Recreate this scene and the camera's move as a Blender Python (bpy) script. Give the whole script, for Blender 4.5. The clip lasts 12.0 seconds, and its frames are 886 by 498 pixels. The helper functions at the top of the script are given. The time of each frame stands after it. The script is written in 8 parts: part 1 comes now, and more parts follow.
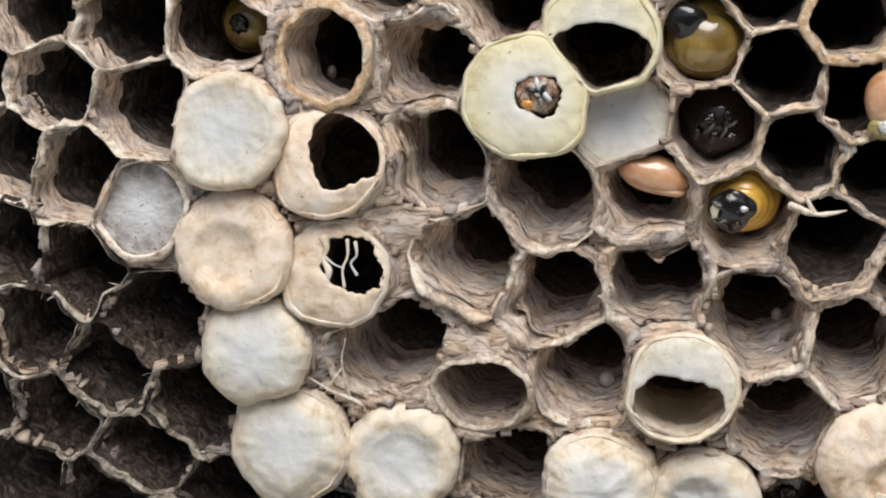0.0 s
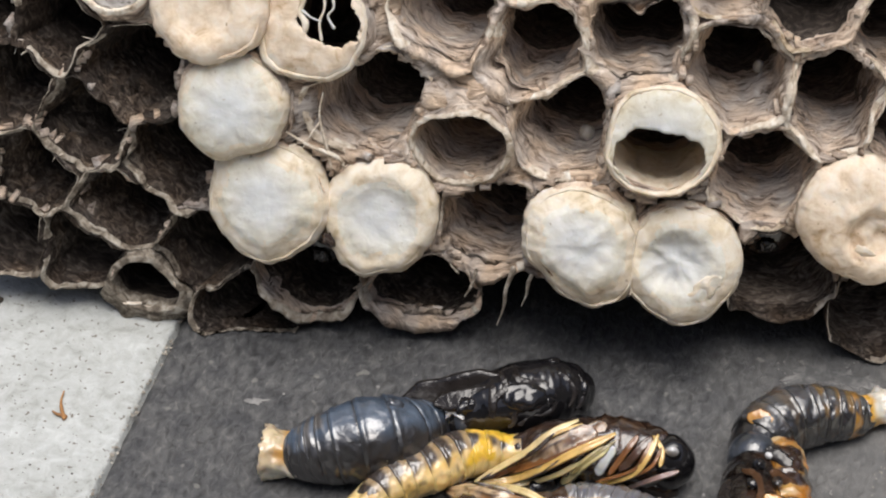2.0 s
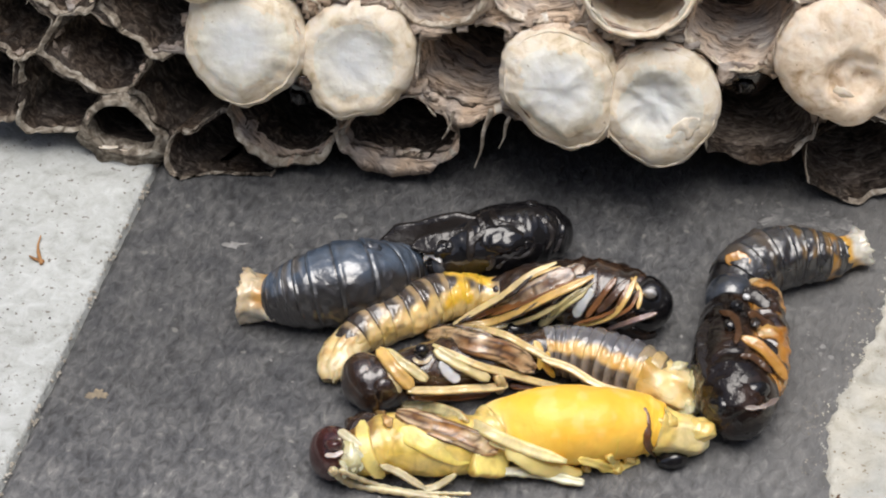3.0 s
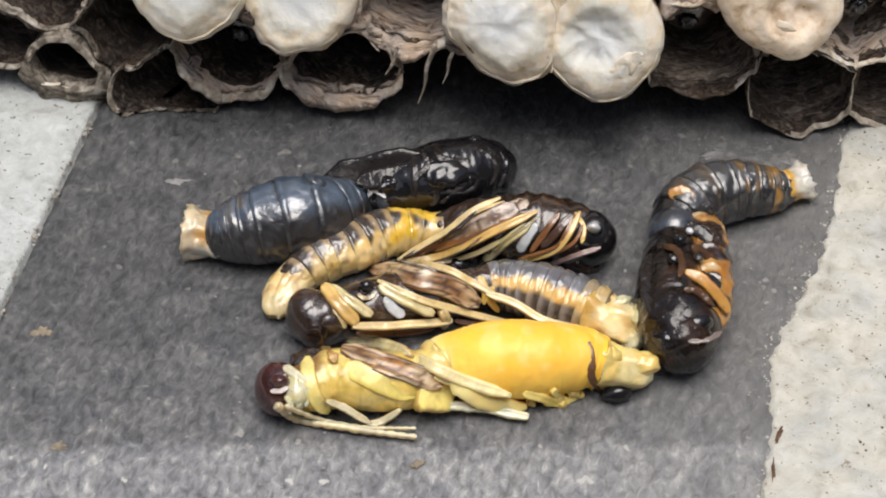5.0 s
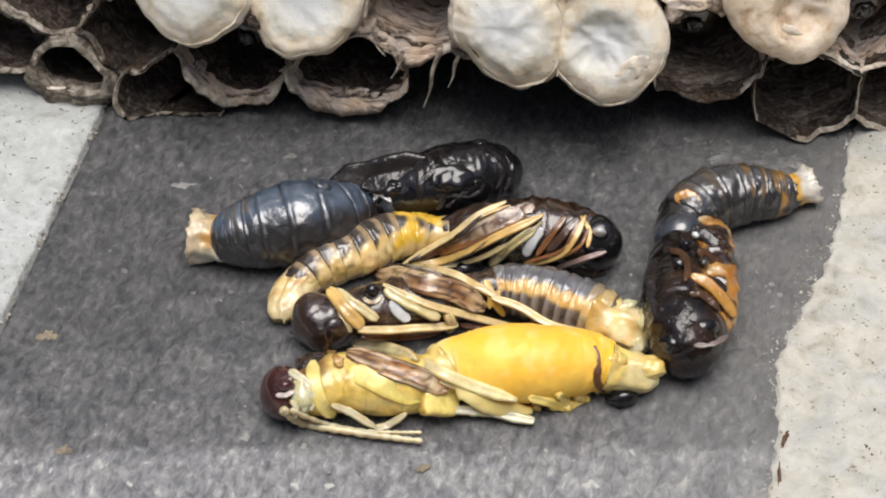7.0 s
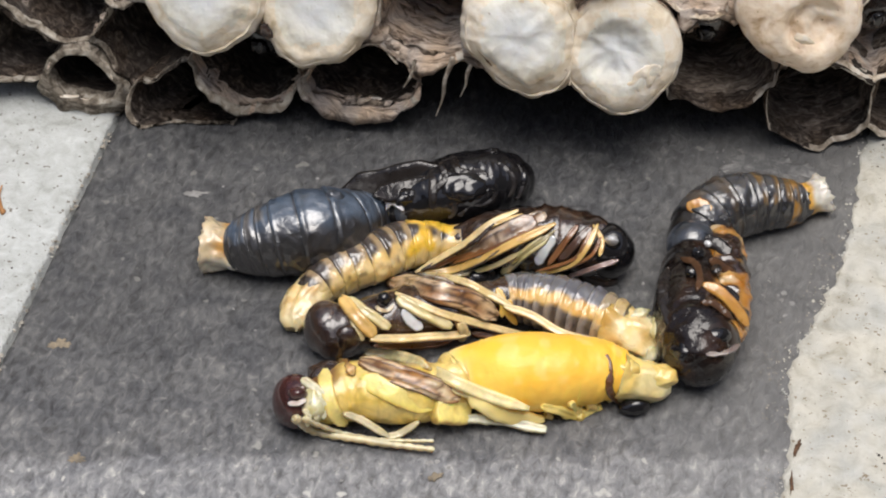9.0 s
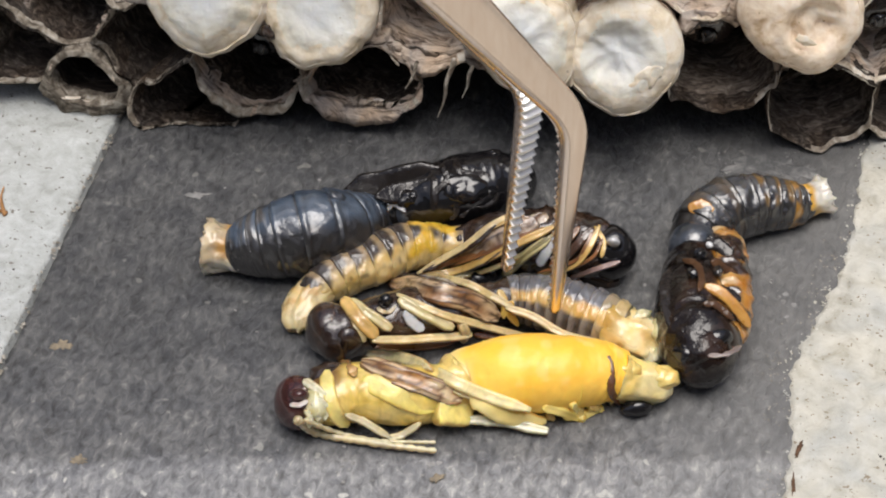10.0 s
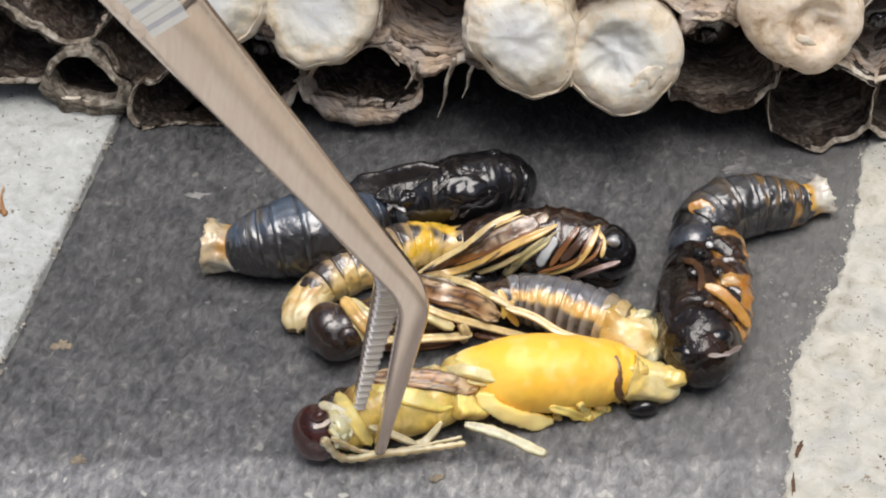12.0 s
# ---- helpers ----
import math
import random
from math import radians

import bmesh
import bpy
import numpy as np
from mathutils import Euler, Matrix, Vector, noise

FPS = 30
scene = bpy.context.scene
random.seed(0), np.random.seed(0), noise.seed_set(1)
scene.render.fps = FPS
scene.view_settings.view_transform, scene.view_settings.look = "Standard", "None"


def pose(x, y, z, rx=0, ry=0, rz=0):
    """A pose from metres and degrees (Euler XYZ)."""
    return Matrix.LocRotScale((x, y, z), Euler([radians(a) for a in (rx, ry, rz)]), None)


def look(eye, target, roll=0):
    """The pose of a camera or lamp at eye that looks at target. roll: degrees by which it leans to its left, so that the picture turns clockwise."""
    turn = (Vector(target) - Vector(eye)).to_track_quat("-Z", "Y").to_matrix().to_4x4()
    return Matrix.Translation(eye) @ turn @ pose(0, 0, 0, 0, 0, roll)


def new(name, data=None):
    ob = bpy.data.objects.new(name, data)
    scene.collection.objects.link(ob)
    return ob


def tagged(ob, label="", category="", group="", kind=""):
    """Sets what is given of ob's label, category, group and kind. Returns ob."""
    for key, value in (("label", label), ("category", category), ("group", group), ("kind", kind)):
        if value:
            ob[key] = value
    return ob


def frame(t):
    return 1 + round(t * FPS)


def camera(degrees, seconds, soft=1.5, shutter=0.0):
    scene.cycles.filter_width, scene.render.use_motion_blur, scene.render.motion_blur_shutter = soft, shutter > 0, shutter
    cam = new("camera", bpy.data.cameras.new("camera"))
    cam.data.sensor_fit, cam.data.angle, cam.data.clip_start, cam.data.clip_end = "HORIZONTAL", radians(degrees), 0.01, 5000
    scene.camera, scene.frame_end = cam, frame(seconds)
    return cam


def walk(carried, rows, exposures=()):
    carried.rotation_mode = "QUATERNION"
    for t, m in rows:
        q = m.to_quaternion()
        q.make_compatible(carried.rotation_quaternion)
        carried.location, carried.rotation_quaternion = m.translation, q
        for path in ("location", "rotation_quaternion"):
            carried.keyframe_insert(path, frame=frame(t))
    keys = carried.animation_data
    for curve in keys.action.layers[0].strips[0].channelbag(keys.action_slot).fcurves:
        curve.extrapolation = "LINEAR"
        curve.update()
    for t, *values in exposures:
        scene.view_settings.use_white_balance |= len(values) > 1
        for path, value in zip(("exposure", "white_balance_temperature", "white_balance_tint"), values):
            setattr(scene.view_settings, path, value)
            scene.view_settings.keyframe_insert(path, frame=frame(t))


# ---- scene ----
# A close look at an opened wasp comb that stands on a dark stone tile, with five wasp pupae laid out before it.
# Working unit inside the mesh code: millimetres (MM turns them into metres).
MM = 0.001
cam = camera(20.0, 12.0, soft=2.0, shutter=0.08)


def aim(ex, ey, ez, tx, ty, tz, roll):
    return look((ex * MM, ey * MM, ez * MM), (tx * MM, ty * MM, tz * MM), roll)


walk(cam, [
    (0.0, aim(0.00, -135.69, 135.69, -6.198, 20.379, 27.494, -0.82)),
    (0.5, aim(0.00, -135.68, 135.68, -5.731, 20.286, 27.310, -0.74)),
    (1.0, aim(0.00, -135.58, 135.58, -5.551, 18.866, 25.060, -0.70)),
    (1.5, aim(0.00, -135.02, 135.02, -5.166, 15.373, 19.023, -0.75)),
    (2.0, aim(0.00, -134.57, 134.57, -4.497, 10.344, 11.780, -0.75)),
    (2.5, aim(0.00, -134.20, 134.20, -3.788, 5.842, 5.845, -0.76)),
    (3.0, aim(0.00, -134.18, 134.18, -2.744, 2.835, 2.575, -0.56)),
    (3.5, aim(0.00, -134.24, 134.24, -1.308, 0.966, 0.750, -0.23)),
    (5.5, aim(0.00, -134.34, 134.34, 1.682, -0.763, -0.774, 0.45)),
    (6.0, aim(0.00, -134.18, 134.18, 1.448, -0.431, -0.769, 0.39)),
    (6.5, aim(0.00, -134.30, 134.30, 1.233, -0.520, -0.610, 0.35)),
    (7.0, aim(0.00, -134.26, 134.26, 1.063, -0.439, -0.619, 0.28)),
    (9.0, aim(0.00, -134.33, 134.33, 0.130, -0.054, -0.091, 0.05)),
    (9.5, aim(0.00, -134.34, 134.34, 0.059, -0.017, -0.033, 0.04)),
    (10.0, aim(0.00, -134.35, 134.35, 0.000, 0.000, 0.000, 0.00)),
    (12.0, aim(0.00, -134.35, 134.35, 0.000, 0.000, 0.000, 0.00)),
], exposures=[(0.0, 0.12, 6200, 10), (12.0, 0.12, 6200, 10)])

# ---- light: a bright overcast day, softly from high above ----
world = bpy.data.worlds.new("overcast_sky")
scene.world = world
world.use_nodes = True
sky = world.node_tree.nodes.new("ShaderNodeTexSky")
sky.sky_type, sky.sun_disc = "NISHITA", False
SUN_ELEVATION, SUN_AZIMUTH = 81.0, 168.0
sky.sun_elevation, sky.sun_rotation = radians(SUN_ELEVATION), radians(SUN_AZIMUTH)
sky.air_density, sky.dust_density = 1.0, 5.0
back = world.node_tree.nodes["Background"]
back.inputs["Strength"].default_value = 0.095
world.node_tree.links.new(sky.outputs[0], back.inputs["Color"])

sun = new("sun", bpy.data.lights.new("sun", "SUN"))
sun.data.energy, sun.data.angle, sun.data.color = 2.9, radians(44), (1.0, 0.94, 0.86)
to_sun = Vector((math.sin(radians(SUN_AZIMUTH)) * math.cos(radians(SUN_ELEVATION)),
                 math.cos(radians(SUN_AZIMUTH)) * math.cos(radians(SUN_ELEVATION)), math.sin(radians(SUN_ELEVATION))))
sun.matrix_basis = look(to_sun * 2.0, (0, 0, 0))


# ---- materials ----
def material(name, stops, scale=1.0, stretch=(1, 1, 1), detail=6.0, rough=(0.6, 0.8), bump=0.3, bump_scale=None,
             metal=0.0, coat=0.0, sss=0.0, specks=None, per_thing=0.0, distort=0.6, spec=0.5, radial=None, gain=1.0, patch=None):
    """A grained surface: a noise ramp (stops: position and colour) in millimetres, a second coarse mottle, optional dark or
    light specks, optional warm and cool patches, optional change of colour from the axis outwards (radial: radius in mm, inner colour, amount), bump from the grain."""
    mat = bpy.data.materials.new(name)
    mat.use_nodes = True
    nt = mat.node_tree
    n, link = nt.nodes, nt.links.new
    bsdf = n["Principled BSDF"]
    co = n.new("ShaderNodeTexCoord")
    info = n.new("ShaderNodeObjectInfo")
    mp = n.new("ShaderNodeMapping")
    mp.inputs["Scale"].default_value = [1000 * scale * s for s in stretch]
    link(co.outputs["Object"], mp.inputs["Vector"])
    shift = n.new("ShaderNodeVectorMath")
    shift.operation = "MULTIPLY_ADD"
    link(info.outputs["Random"], shift.inputs[0])
    shift.inputs[1].default_value = (37.0, 61.0, 23.0)
    link(mp.outputs[0], shift.inputs[2])
    fine = n.new("ShaderNodeTexNoise")
    fine.inputs["Scale"].default_value, fine.inputs["Detail"].default_value = 1.0, detail
    fine.inputs["Roughness"].default_value, fine.inputs["Distortion"].default_value = 0.62, distort
    link(shift.outputs[0], fine.inputs["Vector"])
    coarse = n.new("ShaderNodeTexNoise")
    coarse.inputs["Scale"].default_value, coarse.inputs["Detail"].default_value = 0.23, 3.0
    link(shift.outputs[0], coarse.inputs["Vector"])
    mix = n.new("ShaderNodeMath")
    mix.operation = "MULTIPLY_ADD"
    link(coarse.outputs[0], mix.inputs[0])
    mix.inputs[1].default_value = 0.55
    half = n.new("ShaderNodeMath")
    half.operation = "MULTIPLY_ADD"
    link(fine.outputs[0], half.inputs[0])
    half.inputs[1].default_value, half.inputs[2].default_value = gain, -0.275 - 0.5 * (gain - 1)
    link(half.outputs[0], mix.inputs[2])
    ramp = n.new("ShaderNodeValToRGB")
    els = ramp.color_ramp.elements
    while len(els) < len(stops):
        els.new(0.5)
    for e, (p, c) in zip(els, stops):
        e.position, e.color = p, (*c, 1)
    link(mix.outputs[0], ramp.inputs[0])
    colour = ramp.outputs[0]
    if radial:
        radius, inner, amount = radial
        length = n.new("ShaderNodeVectorMath")
        length.operation = "LENGTH"
        flat = n.new("ShaderNodeVectorMath")
        flat.operation = "MULTIPLY"
        flat.inputs[1].default_value = (1000 / radius, 1000 / radius, 0)
        link(co.outputs["Object"], flat.inputs[0])
        link(flat.outputs[0], length.inputs[0])
        wob = n.new("ShaderNodeMath")
        wob.operation = "MULTIPLY_ADD"
        link(fine.outputs[0], wob.inputs[0])
        wob.inputs[1].default_value = 0.5
        link(length.outputs["Value"], wob.inputs[2])
        rr = n.new("ShaderNodeMapRange")
        rr.inputs["From Min"].default_value, rr.inputs["From Max"].default_value = 0.55, 1.25
        rr.inputs["To Min"].default_value, rr.inputs["To Max"].default_value = amount, 0.0
        link(wob.outputs[0], rr.inputs["Value"])
        rm = n.new("ShaderNodeMixRGB")
        link(rr.outputs[0], rm.inputs[0])
        link(colour, rm.inputs[1])
        rm.inputs[2].default_value = (*inner, 1)
        colour = rm.outputs[0]
    if patch:
        size, cool, warm = patch
        pn = n.new("ShaderNodeTexNoise")
        pn.inputs["Scale"].default_value, pn.inputs["Detail"].default_value = 1000 / size, 4.0
        pn.inputs["Distortion"].default_value = 0.5
        link(co.outputs["Object"], pn.inputs["Vector"])
        pr = n.new("ShaderNodeValToRGB")
        pe = pr.color_ramp.elements
        pe[0].position, pe[0].color = 0.36, (*cool, 1)
        pe[1].position, pe[1].color = 0.64, (*warm, 1)
        link(pn.outputs[0], pr.inputs[0])
        pm = n.new("ShaderNodeMixRGB")
        pm.blend_type = "MULTIPLY"
        pm.inputs[0].default_value = 1.0
        link(colour, pm.inputs[1])
        link(pr.outputs[0], pm.inputs[2])
        colour = pm.outputs[0]
    if specks:
        size, share, c = specks
        sp = n.new("ShaderNodeTexNoise")
        sp.inputs["Scale"].default_value, sp.inputs["Detail"].default_value = 1000 / size, 2.0
        link(co.outputs["Object"], sp.inputs["Vector"])
        th = n.new("ShaderNodeMapRange")
        th.inputs["From Min"].default_value, th.inputs["From Max"].default_value = share, share + 0.04
        link(sp.outputs[0], th.inputs["Value"])
        sm = n.new("ShaderNodeMixRGB")
        link(th.outputs[0], sm.inputs[0])
        link(colour, sm.inputs[1])
        sm.inputs[2].default_value = (*c, 1)
        colour = sm.outputs[0]
    if per_thing:
        hsv = n.new("ShaderNodeHueSaturation")
        vr = n.new("ShaderNodeMapRange")
        vr.inputs["To Min"].default_value, vr.inputs["To Max"].default_value = 1 - per_thing, 1 + per_thing
        link(info.outputs["Random"], vr.inputs["Value"])
        link(vr.outputs[0], hsv.inputs["Value"])
        link(colour, hsv.inputs["Color"])
        colour = hsv.outputs[0]
    link(colour, bsdf.inputs["Base Color"])
    ro = n.new("ShaderNodeMapRange")
    ro.inputs["To Min"].default_value, ro.inputs["To Max"].default_value = rough
    link(fine.outputs[0], ro.inputs["Value"])
    link(ro.outputs[0], bsdf.inputs["Roughness"])
    bsdf.inputs["Metallic"].default_value = metal
    bsdf.inputs["Specular IOR Level"].default_value = spec
    bsdf.inputs["Coat Weight"].default_value = coat
    bsdf.inputs["Coat Roughness"].default_value = 0.06
    bsdf.inputs["Coat IOR"].default_value = 1.6
    if sss:
        bsdf.inputs["Subsurface Weight"].default_value = sss
        bsdf.inputs["Subsurface Radius"].default_value = (1.0, 0.6, 0.25)
        bsdf.inputs["Subsurface Scale"].default_value = 0.0008
    if bump:
        src = fine
        if bump_scale:
            src = n.new("ShaderNodeTexNoise")
            src.inputs["Scale"].default_value, src.inputs["Detail"].default_value = bump_scale, 5.0
            link(shift.outputs[0], src.inputs["Vector"])
        bp = n.new("ShaderNodeBump")
        bp.inputs["Strength"].default_value, bp.inputs["Distance"].default_value = 1.0, bump * MM
        link(src.outputs[0], bp.inputs["Height"])
        link(bp.outputs[0], bsdf.inputs["Normal"])
    return mat


PAPER = material("comb_paper", [(0.06, (0.13, 0.108, 0.094)), (0.26, (0.39, 0.335, 0.29)), (0.42, (0.60, 0.54, 0.48)),
                                (0.58, (0.735, 0.675, 0.61)), (0.76, (0.83, 0.78, 0.71)), (0.95, (0.91, 0.885, 0.84))],
                 scale=0.85, stretch=(0.62, 0.62, 2.3), detail=12.0, rough=(0.75, 0.95), bump=0.7, per_thing=0.12, distort=1.1, spec=0.15, gain=2.5, patch=(4.2, (0.79, 0.78, 0.80), (1.07, 0.90, 0.735)))
# Brown lining; its dark tone also stands in for the cells' inner shade.
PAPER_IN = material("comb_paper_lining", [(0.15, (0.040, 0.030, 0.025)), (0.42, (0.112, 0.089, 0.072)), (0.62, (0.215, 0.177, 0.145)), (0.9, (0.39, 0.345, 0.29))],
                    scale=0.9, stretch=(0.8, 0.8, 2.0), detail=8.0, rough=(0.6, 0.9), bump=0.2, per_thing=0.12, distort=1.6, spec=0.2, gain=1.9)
# Brood stain, near black so that it also paints the shade deep inside.
PAPER_DEEP = material("comb_deep_stain_shade", [(0.15, (0.012, 0.009, 0.007)), (0.42, (0.034, 0.026, 0.021)), (0.62, (0.075, 0.06, 0.049)), (0.9, (0.19, 0.165, 0.14))],
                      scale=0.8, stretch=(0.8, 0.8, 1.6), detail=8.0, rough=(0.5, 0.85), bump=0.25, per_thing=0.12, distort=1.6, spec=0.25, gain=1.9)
RIM = material("comb_rim", [(0.10, (0.30, 0.23, 0.16)), (0.36, (0.58, 0.49, 0.38)), (0.56, (0.74, 0.66, 0.55)), (0.85, (0.84, 0.80, 0.72))],
               scale=1.2, rough=(0.75, 0.9), bump=0.35, per_thing=0.08, spec=0.15, gain=2.0)
RIM_CREAM = material("comb_rim_cream", [(0.10, (0.25, 0.18, 0.115)), (0.36, (0.48, 0.385, 0.27)), (0.56, (0.64, 0.54, 0.41)), (0.85, (0.77, 0.70, 0.585))],
                     scale=1.2, rough=(0.75, 0.9), bump=0.35, per_thing=0.08, spec=0.15, gain=2.0)
RIM_DARK = material("comb_rim_dark", [(0.12, (0.07, 0.056, 0.045)), (0.40, (0.21, 0.178, 0.14)), (0.60, (0.37, 0.325, 0.265)), (0.85, (0.58, 0.54, 0.465))],
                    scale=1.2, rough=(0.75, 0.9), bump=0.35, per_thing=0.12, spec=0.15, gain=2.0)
RIM_BROWN = material("cap_crack_brown", [(0.2, (0.10, 0.055, 0.03)), (0.5, (0.26, 0.165, 0.09)), (0.8, (0.50, 0.38, 0.25))], scale=1.5, rough=(0.7, 0.9), bump=0.25, spec=0.2, gain=1.5)
RIM_PALE = material("comb_rim_grey", [(0.12, (0.16, 0.13, 0.10)), (0.40, (0.36, 0.31, 0.25)), (0.60, (0.55, 0.50, 0.42)), (0.85, (0.70, 0.66, 0.59))],
                    scale=1.2, rough=(0.75, 0.9), bump=0.3, per_thing=0.10, spec=0.15, gain=1.6)
RIM_ORANGE = material("comb_rim_tawny", [(0.15, (0.34, 0.20, 0.10)), (0.45, (0.60, 0.42, 0.26)), (0.75, (0.76, 0.64, 0.49))],
                      scale=1.5, rough=(0.75, 0.9), bump=0.25, spec=0.15, gain=1.6)
SILK = material("cap_silk_white", [(0.12, (0.376, 0.310, 0.207)), (0.34, (0.602, 0.536, 0.404)), (0.55, (0.696, 0.658, 0.555)), (0.8, (0.752, 0.733, 0.677))],
                scale=0.8, detail=11.0, rough=(0.6, 0.85), bump=0.16, bump_scale=1.1, radial=(3.7, (0.63, 0.648, 0.658), 0.85), specks=(0.5, 0.715, (0.46, 0.41, 0.34)), per_thing=0.05, spec=0.25, sss=0.1, gain=1.5)
SILK_TAN = material("cap_silk_tan", [(0.12, (0.432, 0.301, 0.179)), (0.36, (0.677, 0.536, 0.395)), (0.56, (0.771, 0.649, 0.517)), (0.85, (0.799, 0.724, 0.630))],
                    scale=0.8, detail=11.0, rough=(0.6, 0.85), bump=0.18, bump_scale=1.1, specks=(0.5, 0.72, (0.40, 0.29, 0.18)), per_thing=0.05, spec=0.25, sss=0.1, gain=1.5)
SILK_CREAM = material("cap_silk_cream", [(0.12, (0.414, 0.329, 0.207)), (0.34, (0.639, 0.536, 0.395)), (0.55, (0.733, 0.649, 0.526)), (0.85, (0.771, 0.724, 0.649))],
                      scale=0.8, detail=11.0, rough=(0.6, 0.85), bump=0.18, bump_scale=1.1, specks=(0.5, 0.72, (0.46, 0.38, 0.28)), per_thing=0.05, spec=0.25, sss=0.1, gain=1.5)
SILK_GREY = material("cap_silk_grey", [(0.15, (0.13, 0.115, 0.105)), (0.4, (0.27, 0.255, 0.24)), (0.7, (0.44, 0.43, 0.42))],
                     scale=1.0, detail=8.0, rough=(0.6, 0.85), bump=0.2, bump_scale=2.0, radial=(2.6, (0.62, 0.645, 0.67), 0.85), specks=(0.35, 0.66, (0.16, 0.145, 0.13)), spec=0.25, gain=1.6)
SILK_YELLOW = material("cap_silk_yellow", [(0.15, (0.442, 0.376, 0.197)), (0.42, (0.658, 0.602, 0.395)), (0.75, (0.724, 0.686, 0.526))],
                       scale=0.55, detail=8.0, rough=(0.6, 0.85), bump=0.12, bump_scale=1.5, radial=(3.9, (0.68, 0.68, 0.63), 0.9), specks=(0.5, 0.72, (0.4, 0.37, 0.25)), spec=0.25, sss=0.1, gain=1.5)
# Older, dirtier paper; the lower-left flank's shade is also in its tone.
PAPER_AGED_SHADE = material("comb_paper_aged_shade", [(0.12, (0.014, 0.012, 0.010)), (0.38, (0.040, 0.032, 0.027)), (0.58, (0.086, 0.072, 0.062)), (0.76, (0.158, 0.137, 0.115)), (0.93, (0.317, 0.288, 0.252))],
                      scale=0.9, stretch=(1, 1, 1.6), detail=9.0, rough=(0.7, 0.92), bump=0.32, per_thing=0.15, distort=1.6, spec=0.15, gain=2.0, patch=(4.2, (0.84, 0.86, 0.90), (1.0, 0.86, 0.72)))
SLATE = material("dark_stone", [(0.08, (0.046, 0.0455, 0.046)), (0.36, (0.078, 0.079, 0.082)), (0.56, (0.103, 0.104, 0.107)), (0.78, (0.140, 0.140, 0.140)), (0.97, (0.22, 0.216, 0.205))],
                 scale=1.35, stretch=(1.25, 0.75, 1), detail=14.0, rough=(0.42, 0.68), bump=0.42, specks=(1.5, 0.69, (0.20, 0.198, 0.185)), spec=0.4, distort=0.5, gain=2.1, patch=(2.6, (0.76, 0.765, 0.78), (1.14, 1.13, 1.10)))


def front_wear_light(mat, front, reach, gain):
    """Dust and scuffs that whiten a stone towards its worn front edge (mm), along with painted light: paler away from
    the comb and on the rounded rim.
    """
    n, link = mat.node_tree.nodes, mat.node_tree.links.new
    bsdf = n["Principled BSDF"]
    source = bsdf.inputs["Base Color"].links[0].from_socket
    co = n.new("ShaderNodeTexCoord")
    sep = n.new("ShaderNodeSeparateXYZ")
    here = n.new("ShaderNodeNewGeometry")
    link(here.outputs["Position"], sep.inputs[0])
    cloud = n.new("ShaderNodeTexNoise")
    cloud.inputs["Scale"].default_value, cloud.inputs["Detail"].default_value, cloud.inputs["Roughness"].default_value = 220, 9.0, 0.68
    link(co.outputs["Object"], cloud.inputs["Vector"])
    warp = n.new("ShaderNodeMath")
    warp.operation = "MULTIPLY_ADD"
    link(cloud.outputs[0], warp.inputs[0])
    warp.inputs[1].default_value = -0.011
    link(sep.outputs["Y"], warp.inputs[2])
    # Slow paling: wear, plus the comb's shade put into the colour.
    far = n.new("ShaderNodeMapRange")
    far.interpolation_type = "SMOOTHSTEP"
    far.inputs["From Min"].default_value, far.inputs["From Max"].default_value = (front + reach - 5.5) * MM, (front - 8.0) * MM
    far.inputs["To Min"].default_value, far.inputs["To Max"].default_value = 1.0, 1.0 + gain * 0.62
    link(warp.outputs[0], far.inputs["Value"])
    # Band on the rounded edge, where the sky's light is painted in.
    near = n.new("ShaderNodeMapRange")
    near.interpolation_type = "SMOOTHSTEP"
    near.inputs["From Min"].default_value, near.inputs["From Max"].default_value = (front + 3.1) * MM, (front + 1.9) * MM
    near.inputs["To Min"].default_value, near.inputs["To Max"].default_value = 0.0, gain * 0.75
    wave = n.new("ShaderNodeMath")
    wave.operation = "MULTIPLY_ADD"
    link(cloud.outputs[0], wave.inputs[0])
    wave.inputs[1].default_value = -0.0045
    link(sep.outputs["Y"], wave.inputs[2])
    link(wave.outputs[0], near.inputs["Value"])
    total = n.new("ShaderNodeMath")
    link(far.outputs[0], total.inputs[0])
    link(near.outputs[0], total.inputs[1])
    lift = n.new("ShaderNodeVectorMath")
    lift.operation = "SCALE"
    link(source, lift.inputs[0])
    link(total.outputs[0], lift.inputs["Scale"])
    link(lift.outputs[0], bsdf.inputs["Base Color"])


